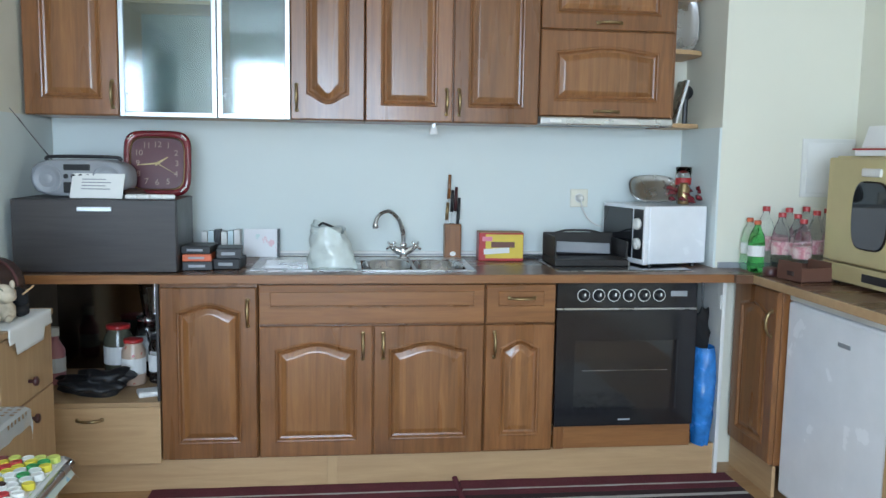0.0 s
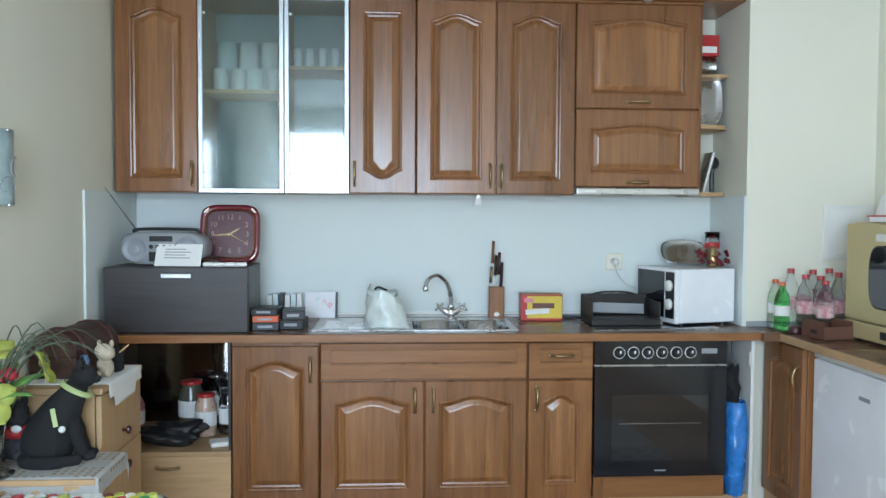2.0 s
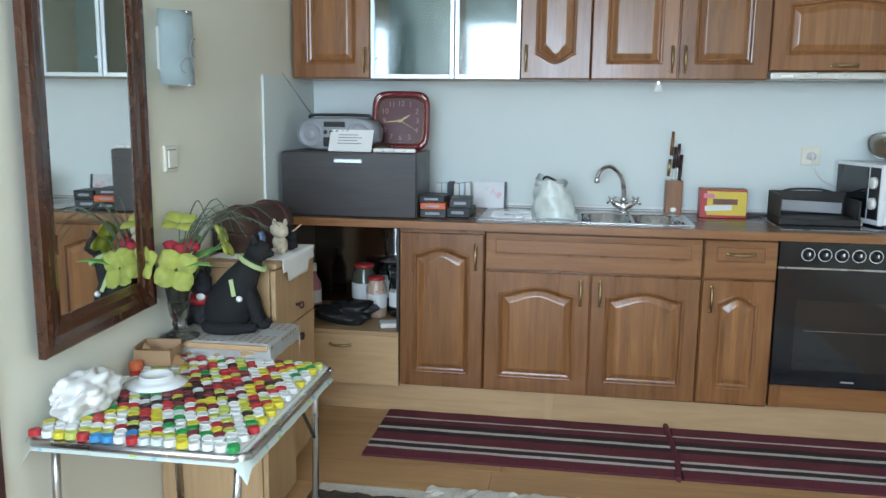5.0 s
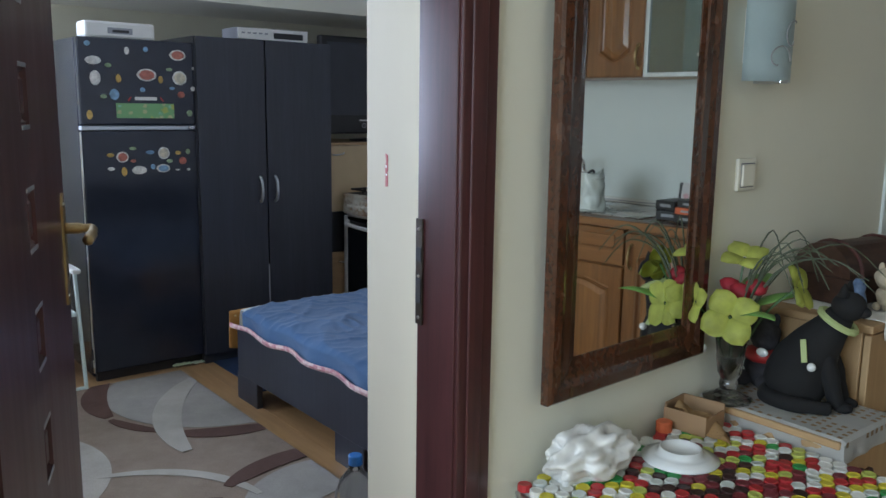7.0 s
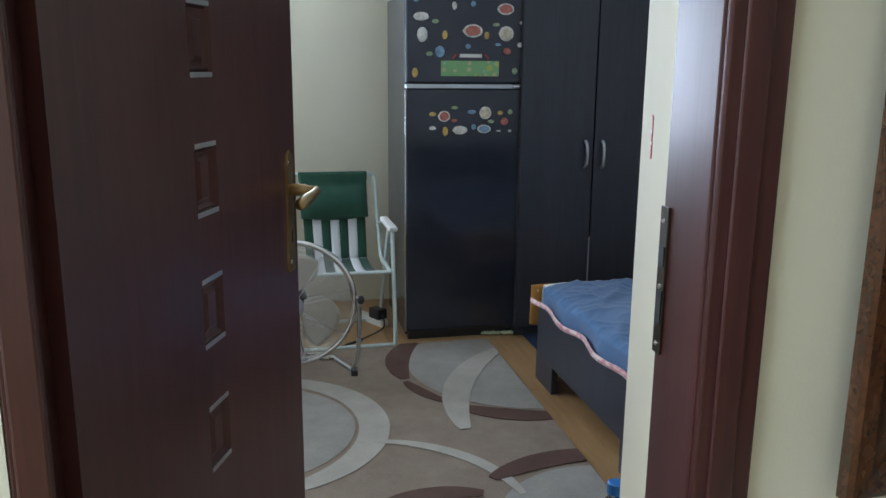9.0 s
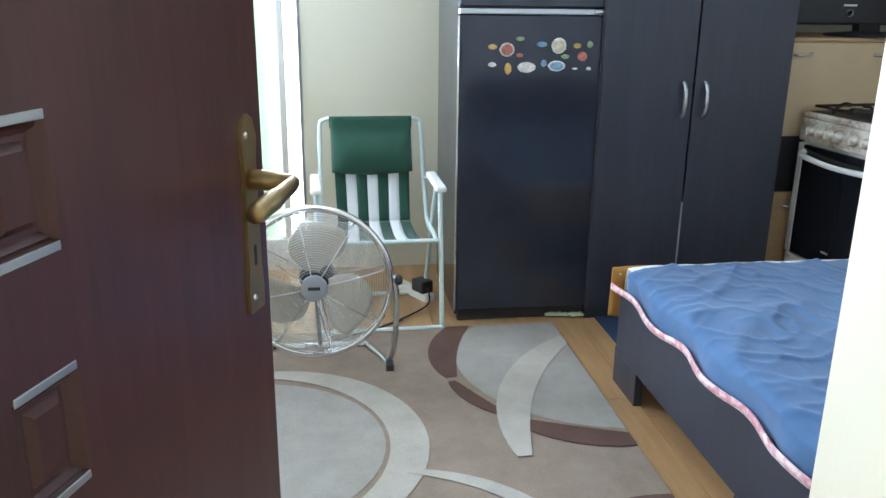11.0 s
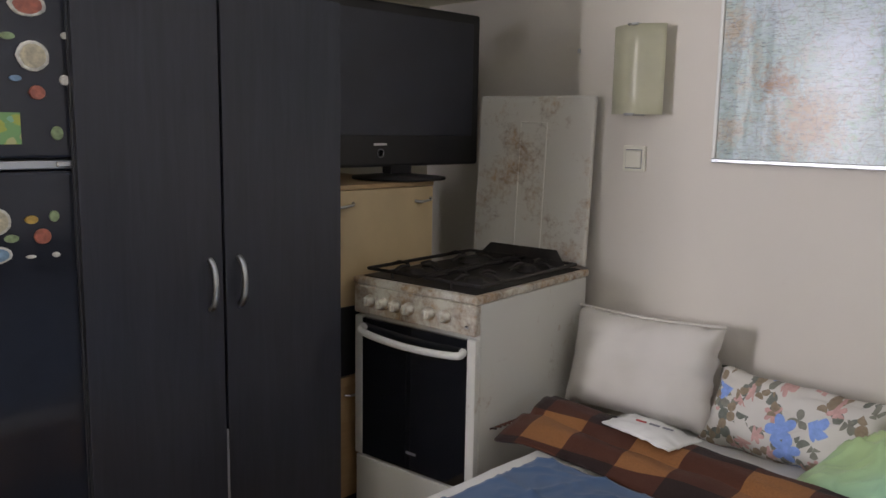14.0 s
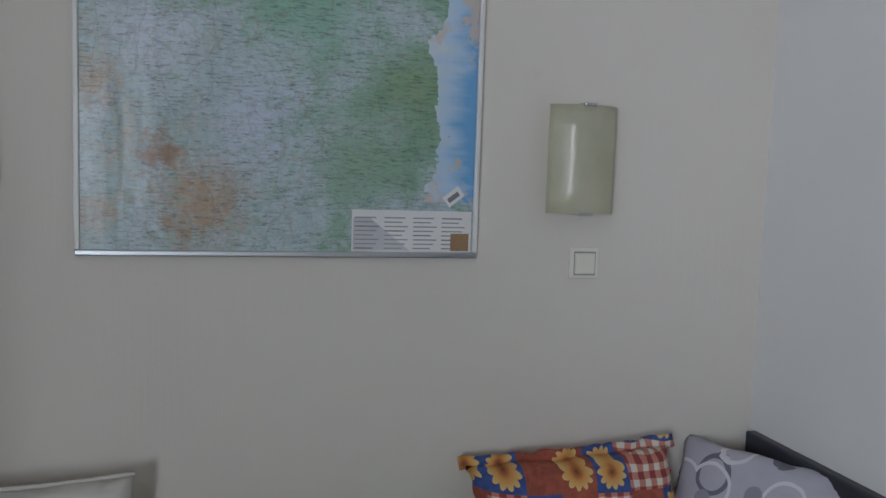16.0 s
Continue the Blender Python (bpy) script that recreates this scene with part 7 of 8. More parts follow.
for s in (-1, 1):
    part("red_dash", cube(-0.012, 0.012, -0.003, -0.0005, -0.003, 0.003), RED, fdu).matrix_local = pose(0.0125 + s * 0.07, 0, 1.375, 0, s * 55, 0)
rm = random.Random(14)
mc = [plain("magnet_" + n, c, 0.4, vary=0.35, scale=70) for n, c in (("cream", (0.62, 0.56, 0.42)), ("brick", (0.45, 0.14, 0.10)), ("sky", (0.20, 0.36, 0.52)), ("ochre", (0.55, 0.36, 0.10)), ("sage", (0.26, 0.36, 0.20)), ("white", (0.70, 0.69, 0.64)))]
spots = [(-0.20, 1.55, 0.032, 0.020, 5), (-0.195, 1.47, 0.022, 0.034, 5), (-0.10, 1.47, 0.011, 0.020, 3), (-0.06, 1.60, 0.010, 0.018, 5), (0.02, 1.49, 0.042, 0.030, 1), (0.02, 1.61, 0.010, 0.013, 2), (0.08, 1.47, 0.010, 0.018, 3), (0.16, 1.59, 0.036, 0.026, 1), (0.165, 1.48, 0.032, 0.034, 0), (0.17, 1.40, 0.016, 0.016, 1), (0.225, 1.43, 0.010, 0.012, 5), (-0.12, 1.395, 0.020, 0.026, 2), (-0.225, 1.30, 0.012, 0.022, 3), (0.205, 1.31, 0.012, 0.016, 4), (0.0, 1.42, 0.011, 0.011, 2), (-0.165, 1.385, 0.014, 0.010, 4), (0.12, 1.52, 0.014, 0.008, 4), (-0.14, 1.53, 0.014, 0.010, 4), (0.13, 1.43, 0.012, 0.007, 2), (-0.22, 1.625, 0.012, 0.012, 2), (0.23, 1.53, 0.008, 0.008, 5),
         (-0.10, 1.10, 0.026, 0.026, 1), (0.08, 1.115, 0.026, 0.030, 0), (-0.03, 1.035, 0.032, 0.020, 5), (0.075, 1.04, 0.030, 0.020, 2), (-0.15, 1.11, 0.015, 0.010, 3), (-0.15, 1.045, 0.014, 0.009, 5), (-0.095, 1.03, 0.012, 0.022, 3), (0.02, 1.12, 0.018, 0.010, 2), (0.03, 1.05, 0.010, 0.013, 2), (-0.055, 1.14, 0.015, 0.008, 4), (0.145, 1.115, 0.013, 0.010, 3), (0.165, 1.075, 0.017, 0.018, 1), (0.19, 1.12, 0.010, 0.013, 4), (-0.055, 1.08, 0.012, 0.008, 1), (0.105, 1.075, 0.014, 0.009, 4), (0.14, 1.03, 0.010, 0.004, 5), (0.19, 1.03, 0.008, 0.006, 5)]
for x, z, rx, rz, c in spots:
    host = fdu if z > 1.24 else fdl
    n = 14
    ring = lambda s, w: ([(x + rx * s * math.cos(2 * math.pi * k / n) * (1 + 0.04 * math.sin(3 * k)), z + rz * s * math.sin(2 * math.pi * k / n)) for k in range(n)], w)
    mg = part("magnet", loops_mesh([ring(1, 0.0), ring(1, -0.004), ring(0.92, -0.006)]), mc[5] if rx > 0.02 else mc[c], host)
    if rx > 0.02:
        part("picture", loops_mesh([ring(0.78, -0.006), ring(0.76, -0.0072)]), mc[c], mg)
nt1 = tagged(part("paper_note", cube(-2.97, -2.90, -1.8605, -1.8585, 1.56, 1.64), PAPER), "white paper note taped to the fridge side", "paper")
for k in range(3):
    part("print_line", cube(-2.96, -2.915, -1.8612, -1.8604, 1.575 + 0.018 * k, 1.582 + 0.018 * k), INK, nt1)
tb = thing("cassette_player", (-2.83, -1.67, 1.656), "white and grey cassette player on the fridge", "cassette player", turn=92)
part("case", cube(-0.15, 0.15, -0.06, 0.06, 0, 0.078, 0.012), WHITEPL, tb)
part("slot", cube(-0.055, 0.05, -0.0615, -0.059, 0.022, 0.050, 0.002), GREYPL, tb)
part("slot_dark", cube(-0.035, 0.035, -0.0625, -0.061, 0.028, 0.040), BLACKPL, tb)

wr = thing("wardrobe", (-2.70, -0.925, 0), "tall black wardrobe with two doors and bow handles", "wardrobe", turn=90)
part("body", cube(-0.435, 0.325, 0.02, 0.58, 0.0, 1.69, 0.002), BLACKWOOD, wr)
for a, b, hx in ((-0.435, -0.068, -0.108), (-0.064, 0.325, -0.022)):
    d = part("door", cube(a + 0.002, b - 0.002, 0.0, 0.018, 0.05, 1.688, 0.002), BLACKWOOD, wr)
    part("handle", tube([(hx, 0.0, 0.845), (hx, -0.022, 0.865), (hx, -0.030, 0.912), (hx, -0.022, 0.960), (hx, 0.0, 0.980)], 0.008, 8, None, 4), ALU, d, "bowed satin metal handle", True)
part("seam_edge", cube(-0.070, -0.064, -0.001, 0.004, 0.06, 0.50), GREYPL, wr)
vc = thing("video_recorder", (-2.85, -0.91, 1.691), "slim silver video recorder on the wardrobe", "video recorder", turn=90)
part("case", cube(-0.20, 0.20, -0.09, 0.10, 0, 0.062, 0.004), GREYPL, vc)
part("front", cube(-0.20, 0.20, -0.096, -0.090, 0.002, 0.060, 0.002), WHITEPL, vc)
part("display", cube(0.0, 0.17, -0.098, -0.095, 0.012, 0.042, 0.001), BLACKPL, vc)
for k in range(5):
    part("button", cube(-0.18 + 0.032 * k, -0.162 + 0.032 * k, -0.099, -0.096, 0.03, 0.038, 0.001), GREYPL, vc)

bc = thing("drop_leaf_cabinet", (-2.88, -0.20, 0), "pale beech cabinet with small curved handles", "cabinet", turn=90)
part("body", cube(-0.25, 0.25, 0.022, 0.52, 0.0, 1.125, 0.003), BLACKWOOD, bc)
part("top", cube(-0.25, 0.252, -0.002, 0.52, 1.126, 1.142, 0.003), BEECH, bc)
fdr = part("flap", cube(-0.249, 0.25, 0.0, 0.02, 0.735, 1.124, 0.003), plain("pale_maple_laminate", (0.62, 0.46, 0.27), 0.45, vary=0.06), bc, "pale maple flap door")
for x in (-0.20, 0.19):
    part("handle", tube([(x - 0.04, -0.001, 1.075), (x - 0.02, -0.016, 1.072), (x + 0.03, -0.016, 1.078), (x + 0.045, -0.001, 1.082)], 0.005, 6, None, 4), STEEL, fdr, "", True)
# flat black board stands in for the shade inside the open compartment
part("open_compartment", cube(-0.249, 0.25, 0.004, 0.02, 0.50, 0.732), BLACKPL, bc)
lo = part("lower_drawer", cube(-0.249, 0.25, 0.0, 0.02, 0.06, 0.49, 0.003), BEECH, bc)
part("handle", tube([(-0.20, -0.001, 0.43), (-0.17, -0.016, 0.428), (-0.12, -0.016, 0.43), (-0.10, -0.001, 0.432)], 0.005, 6, None, 4), STEEL, lo, "", True)

tv = thing("television", (-3.06, 0.0, 1.124), "large black flat television with a round stand", "television", turn=90)
part("stand_foot", lathe([(0.17, 0), (0.17, 0.008), (0.06, 0.018), (0.03, 0.022)], 32), BLACKPL, tv, "", True)
part("neck", cube(-0.05, 0.05, -0.015, 0.035, 0.018, 0.09, 0.004), BLACKPL, tv)
part("bezel", cube(-0.40, 0.40, -0.02, 0.03, 0.045, 0.61, 0.010), BLACKPL, tv)
part("back_shell", cube(-0.36, 0.37, 0.031, 0.10, 0.09, 0.58, 0.020), BLACKPL, tv)
part("screen", cube(-0.36, 0.36, -0.023, -0.019, 0.155, 0.575, 0.002), SCREEN, tv, "dark matt screen")
part("brand_bar", cube(-0.137, -0.078, -0.0225, -0.0195, 0.120, 0.128), WHITEPL, tv)
part("power_ring", lathe([(0.016, 0), (0.016, 0.002), (0.012, 0.002), (0.012, 0)], 20), GREYPL, tv).matrix_local = pose(-0.105, -0.020, 0.093, 90)

# gas stove with its lid up
sv = thing("gas_stove", (-2.575, -0.335, 0), "grimy white gas stove with a raised lid", "stove", turn=5.5)
W2 = 0.245
part("body", cube(-W2, W2, 0.022, 0.63, 0.03, 0.825, 0.004), STOVE, sv)
part("base", cube(-W2 + 0.02, W2 - 0.02, 0.04, 0.6, 0.0, 0.03), BLACKPL, sv)
dr = part("oven_door", cube(-W2 + 0.03, W2 - 0.03, 0.0, 0.02, 0.245, 0.715, 0.004), BLACKGLASS, sv, "dark glass oven door")
for s in (-1, 1):
    part("door_stile", cube(s * (W2 - 0.016) - 0.016, s * (W2 - 0.016) + 0.016, -0.002, 0.02, 0.245, 0.72, 0.003), STOVE, sv)
part("handle", tube([(-0.20, 0.0, 0.69), (-0.185, -0.026, 0.675), (0.0, -0.034, 0.662), (0.185, -0.026, 0.668), (0.20, 0.0, 0.68)], 0.012, 8, None, 5), WHITEPL, dr, "curved white door handle", True)
part("maker_mark", cube(-0.02, 0.02, -0.0015, 0.001, 0.30, 0.308), GREYPL, dr)
part("drawer", cube(-W2 + 0.004, W2 - 0.004, 0.0, 0.02, 0.04, 0.238, 0.004), STOVE, sv)
cpn = part("control_panel", cube(-W2, W2, -0.006, 0.022, 0.73, 0.825, 0.006), STOVE_FRONT, sv, "grease-stained control panel")
for k, x in enumerate((-0.172, -0.115, -0.062, -0.008, 0.075, 0.135)):
    kn = part("knob", lathe([(0.021, 0), (0.021, 0.006), (0.017, 0.010), (0.016, 0.022), (0.012, 0.025)], 18), STOVE_FRONT, cpn, "yellowed round knob", True)
    kn.matrix_local = pose(x, -0.006, 0.777, 90)
    part("grip", cube(-0.004, 0.004, -0.014, 0.014, 0.020, 0.030, 0.002), STOVE_FRONT, kn)
part("screw", lathe([(0.006, 0), (0.005, 0.004)], 10), STEEL, cpn).matrix_local = pose(0.215, -0.006, 0.757, 90)
tpx = part("hob_rim", cube(-W2 - 0.004, W2 + 0.004, -0.006, 0.64, 0.826, 0.850, 0.006), STOVE_FRONT, sv, "rust-stained hob rim")
part("hob_pan", cube(-W2 + 0.018, W2 - 0.018, 0.018, 0.615, 0.846, 0.8525, 0.002), BURNT, tpx, "burnt black hob surface")
for bx2, by2 in ((-0.12, 0.15), (0.12, 0.15), (-0.12, 0.45), (0.12, 0.45)):
    bn = part("burner", lathe([(0.045, 0.8525), (0.045, 0.858), (0.030, 0.860), (0.030, 0.868), (0.022, 0.872)], 18), BURNT, tpx, "", True)
    bn.matrix_local = pose(bx2, by2, 0)
for s in (-1, 1):
    g = part("pan_grate", tube([(s * 0.015, 0.04, 0.872), (s * 0.225, 0.04, 0.872), (s * 0.225, 0.585, 0.872), (s * 0.015, 0.585, 0.872)], 0.006, 6, None, 0, True), BURNT, sv, "black wire pan grate")
    for y in (0.15, 0.45):
        for k in range(4):
            a = k * math.pi / 2
            cx = s * 0.12
            e = (cx + 0.105 * math.cos(a), y + 0.11 * math.sin(a))
            part("prong", tube([(e[0], e[1], 0.872), (cx + 0.07 * math.cos(a), y + 0.07 * math.sin(a), 0.886), (cx + 0.03 * math.cos(a), y + 0.03 * math.sin(a), 0.884)], 0.005, 6), BURNT, g)
    for y in (0.04, 0.585):
        part("grate_foot", tube([(s * 0.12, y, 0.852), (s * 0.12, y, 0.872)], 0.005, 6), BURNT, g)
lidm = pose(0, 0.618, 0.858, -3, 0, 0)
bm = cube(-W2 + 0.004, W2 - 0.004, 0.0, 0.018, 0.0, 0.595, 0.008)
bmesh.ops.transform(bm, matrix=lidm, verts=bm.verts)
lid = part("lid", bm, STOVE_LID, sv, "raised stained metal lid")
bm = tube([(-0.055, -0.001, 0.50), (0.055, -0.001, 0.50), (0.055, -0.001, 0.02)], 0.003, 6)
tube([(-0.055, -0.001, 0.50), (-0.055, -0.001, 0.02)], 0.003, 6, bm)
bmesh.ops.transform(bm, matrix=lidm, verts=bm.verts)
part("pressed_rib", bm, STOVE_LID, lid)
bm = loops_mesh([([(-0.19, 0), (0.19, 0), (0.14, 0.06), (-0.14, 0.06)], 0.0), ([(-0.19, 0), (0.19, 0), (0.14, 0.06), (-0.14, 0.06)], -0.006)])
bmesh.ops.transform(bm, matrix=pose(0, 0.585, 0.852, -14, 0, 0), verts=bm.verts)
part("back_shield", bm, BURNT, sv, "sooty curved back shield")
gp = thing("gas_hose", (-2.86, -0.31, 0), "thin pale gas hose hanging beside the stove", "hose")
part("hose", tube([(0, 0.10, 0.30), (0.0, 0.03, 0.22), (0.02, -0.02, 0.12), (0.01, 0.02, 0.03), (0.0, 0.10, 0.006)], 0.007, 6, None, 5), BRASS, gp, "", True)

# ---- bedroom: map wall ----
mp_ = thing("wall_map", (-1.574, MAPW - 0.002, 1.219), "large laminated relief map in a white frame", "map")
mw3, mh3 = 0.474, 0.72
part("map_sheet", cube(-mw3 + 0.012, mw3 - 0.012, -0.012, -0.004, 0.012, mh3 - 0.012), MAP, mp_, "glossy printed relief map").location = (0, 0, 0)
for q in ((-mw3, mw3, 0, 0.014), (-mw3, mw3, mh3 - 0.014, mh3)):
    part("frame_bar", cube(q[0], q[1], -0.020, 0.0, q[2], q[3], 0.003), ALU, mp_)
for q in ((-mw3, -mw3 + 0.012), (mw3 - 0.012, mw3)):
    part("frame_bar", cube(q[0], q[1], -0.020, 0.0, 0.014, mh3 - 0.014, 0.003), WHITEPL, mp_)
lg = part("legend", cube(0.155, 0.458, -0.0145, -0.0125, 0.015, 0.118), PAPER, mp_, "printed legend panel")
for c in range(4):
    for r_ in range(8):
        x = 0.162 + 0.073 * c
        part("print_line", cube(x, x + 0.045 + 0.015 * ((r_ * 7 + c * 3) % 3) / 2, -0.0151, -0.0145, 0.022 + 0.0108 * r_, 0.025 + 0.0108 * r_), GREYPL if (r_ + c) % 5 else INK, lg)
part("grey_triangle", loops_mesh([([(0.158, 0.018), (0.30, 0.018), (0.20, 0.098), (0.158, 0.098)], -0.0146), ([(0.158, 0.018), (0.30, 0.018), (0.20, 0.098), (0.158, 0.098)], -0.0150)]), plain("pale_grey_print", (0.55, 0.55, 0.56), 0.6), lg)
bdg = part("badge", cube(0.385, 0.435, -0.0145, -0.0125, 0.14, 0.17), PAPER, mp_)
part("print_bar", cube(0.392, 0.425, -0.0152, -0.0144, 0.148, 0.160), INK, bdg)
bdg.matrix_local = pose(0.41, 0, 0.155, 0, -38, 0) @ pose(-0.41, 0, -0.155)
part("corner_patch", cube(0.405, 0.452, -0.0156, -0.0146, 0.018, 0.062), TAN, mp_)

sconce("wall_lamp", (-2.303, MAPW, 1.363), 0, 0.188, 0.28, SHADE, "pale green glass wall lamp over the pillow")
sconce("wall_lamp", (-0.836, MAPW, 1.340), 0, 0.184, 0.275, SHADE, "pale green glass wall lamp beside the map")
light_switch((-2.325, MAPW, 1.22), 0, "ivory wall switch under the lamp")
light_switch((-0.798, MAPW, 1.208), 0, "ivory wall switch under the lamp")
tagged(part("wall_nail", cube(-2.514, -2.506, MAPW - 0.012, MAPW - 0.001, 1.60, 1.615, 0.002), STEEL), "small metal nail in the wall corner", "nail")

# ---- bedroom: bed ----
bed = thing("bed", (-1.16, -0.56, 0), "low black bed with a dark headboard", "bed")
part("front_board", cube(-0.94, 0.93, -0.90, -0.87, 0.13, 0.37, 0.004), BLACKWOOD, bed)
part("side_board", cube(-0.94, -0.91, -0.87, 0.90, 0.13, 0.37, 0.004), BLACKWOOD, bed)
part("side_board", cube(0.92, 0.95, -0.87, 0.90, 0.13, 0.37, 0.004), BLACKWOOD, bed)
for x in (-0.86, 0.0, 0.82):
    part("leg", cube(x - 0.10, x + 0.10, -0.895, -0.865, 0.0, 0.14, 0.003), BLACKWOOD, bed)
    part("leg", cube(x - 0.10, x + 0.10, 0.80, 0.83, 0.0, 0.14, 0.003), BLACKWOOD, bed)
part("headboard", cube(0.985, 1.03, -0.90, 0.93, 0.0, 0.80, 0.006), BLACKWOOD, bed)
part("mattress", cube(-0.92, 0.93, -0.88, 0.92, 0.34, 0.455, 0.04), WHITECLOTH, bed)


def drape(x0, x1, y0, y1, z, drop_front, drop_left, wrinkle, seed, lift=0.0):
    """Cloth laid on the bed that falls over its front and foot edges."""
    ex, ey = -2.10, -1.455
    def fn(u, v):
        x, y = x0 + (x1 - x0) * u, y0 + (y1 - y0) * v
        oy, ox = max(0.0, ey - y), max(0.0, ex - x)
        n1 = noise.noise((x * 3.2 + seed, y * 3.8, seed)) * 0.6 + noise.noise((x * 9 + seed, y * 4 + x * 3, seed)) * 0.5
        bend = 0.25 * noise.noise((x * 4, y * 4, seed + 2))
        ridge = 0.5 * (1 - abs(noise.noise((x * 2.2 + y * 3.1 + bend, y * 1.4 - x * 1.1, seed + 5)))) ** 14 + 0.6 * (1 - abs(noise.noise((x * 6.1 - y * 2.3 + bend, y * 4.4 + x * 1.7, seed + 9)))) ** 16 + 0.4 * (1 - abs(noise.noise((x * 9.5 + y * 6.3, y * 10.1 - x * 5.2 + bend, seed + 13)))) ** 14
        edge = max(0, 1 - max(0, y - ey) / 0.10) * max(0, 1)
        zz = z + wrinkle * (0.55 * n1 + 0.9 * ridge) - 0.012 * edge ** 2
        zz -= min(oy, drop_front) * 0.96 + min(ox, drop_left) * 0.96
        fold = 0.012 * math.sin(x * 17 + 2 * noise.noise((x * 3, 0, seed))) * min(1, oy * 14)
        return Vector((max(x, ex - 0.012) - 0.008 * min(1, ox * 20), max(y, ey - 0.022) - fold - 0.006, zz + lift))
    return fn


sht = thing("bed_sheet", (0, 0, 0), "white sheet with an autumn print hem on the bed", "sheet")
part("sheet", sheet(70, 60, drape(-2.30, -0.30, -1.44, 0.30, 0.462, 0.05, 0.2, 0.006, 3.0), 0.004), WHITECLOTH, sht, "", True)
part("printed_side", sheet(24, 10, lambda u, v: Vector((-2.128 - 0.010 * math.sin(u * 9) - 0.012 * v, -1.49 + 0.50 * u, 0.452 - 0.19 * v - 0.012 * math.sin(u * 14) * v)), 0.004), JAZZ, sht, "orange autumn print side", True)
blk = thing("blue_blanket", (0, 0, 0), "crumpled blue blanket spread over the bed", "blanket")
part("blanket", sheet(190, 130, drape(-2.02, -0.25, -1.56, -0.45, 0.482, 0.13, 0.05, 0.015, 1.0), 0.006), BLUECLOTH, blk, "", True)
part("hem", sheet(120, 2, lambda u, v: Vector((-2.09 + 1.84 * u, -1.4955 - 0.012 * math.sin((-2.09 + 1.84 * u) * 17) * 1.0, 0.400 + 0.012 * noise.noise((u * 12, 0, 2)) - 0.022 * v)), 0.005), PINKCLOTH, blk, "pink patterned hem", True)
pld = thing("plaid_blanket", (0, 0, 0), "folded brown plaid wool blanket by the pillows", "blanket")
part("fold", sheet(70, 30, lambda u, v: Vector((-2.27 + 1.5 * u, -0.28 + 0.30 * v + 0.02 * math.sin(u * 7) - 0.14 * u, 0.482 + 0.045 * math.sin(math.pi * min(1, v * 1.1)) + 0.012 * noise.noise((u * 9, v * 6, 1)) - 0.02 * max(0, 0.06 - u) * 20)), 0.01), PLAID, pld, "", True)
part("fold", sheet(60, 24, lambda u, v: Vector((-2.24 + 1.1 * u, -0.18 + 0.22 * v - 0.10 * u, 0.50 + 0.055 * math.sin(math.pi * v) + 0.010 * noise.noise((u * 9, v * 6, 6)))), 0.012), PLAID, pld, "", True)
for k in range(14):
    part("fringe", tube([(-2.27, -0.27 + 0.021 * k, 0.49), (-2.285, -0.27 + 0.021 * k, 0.487), (-2.295, -0.268 + 0.021 * k, 0.480)], 0.004, 4), PLAID, pld)


def pillow(name, c, w, hh, t, tilt, turn, mat, label, seed, roll=0, piping=None, frill=None):
    p = thing(name, c, label, "pillow", turn=turn)
    m = pose(0, 0, 0, -tilt, roll, 0)
    bm = bmesh.new()
    n = 26
    grid = []
    for s in (-1, 1):
        g = []
        for j in range(n + 1):
            row = []
            for i in range(n + 1):
                a, b = 2 * i / n - 1, 2 * j / n - 1
                puff = max(0, (1 - a ** 4) * (1 - b ** 4)) ** 0.55
                px = a * w / 2 * (1 - 0.07 * (1 - b * b) * abs(a))
                pz = hh / 2 + b * hh / 2 * (1 - 0.07 * (1 - a * a) * abs(b))
                wr_ = 0.010 * noise.noise((a * 3 + seed, b * 3, seed)) + 0.006 * noise.noise((a * 9, b * 8 + seed, seed))
                row.append(bm.verts.new((px + wr_, s * (t / 2 * puff + wr_ * 0.8 * (puff > 0.01)), pz + wr_)))
            g.append(row)
        for j in range(n):
            for i in range(n):
                bm.faces.new((g[j][i], g[j][i + 1], g[j + 1][i + 1], g[j + 1][i]))
    bmesh.ops.remove_doubles(bm, verts=bm.verts, dist=0.002)
    bmesh.ops.transform(bm, matrix=m, verts=bm.verts)
    part("cover", bm, mat, p, "", True)
    edge = [(a * w / 2, 0, hh / 2 + b * hh / 2) for a, b in ([(-1 + k / 8, 1) for k in range(17)])]
    if piping:
        bm = tube([(x, 0, z + 0.002 - 0.02 * (1 - (2 * x / w) ** 2) * 0.5) for x, _, z in edge], 0.005, 6)
        bmesh.ops.transform(bm, matrix=m, verts=bm.verts)
        part("piping", bm, piping, p, "", True)
    if frill:
        bm = sheet(50, 3, lambda u, v: Vector(((u - 0.5) * w * 1.06, 0.018 * math.sin(u * 38) * v, hh * (0.96 - 0.03 * math.sin(math.pi * u)) + 0.035 * v + 0.010 * noise.noise((u * 14, 0, 3)))), 0.003)
        bmesh.ops.transform(bm, matrix=m, verts=bm.verts)
        part("frill", bm, frill, p, "", True)
    return p


pillow("white_pillow", (-2.085, 0.17, 0.43), 0.52, 0.33, 0.17, 16, 0, CREAMCLOTH, "plain cream pillow leaning on the wall", 2.0, -2, CREAMCLOTH)
pillow("floral_pillow", (-1.60, 0.15, 0.425), 0.50, 0.24, 0.15, 30, -3, FLORAL, "white pillow with blue and brown flowers", 5.0, 0)
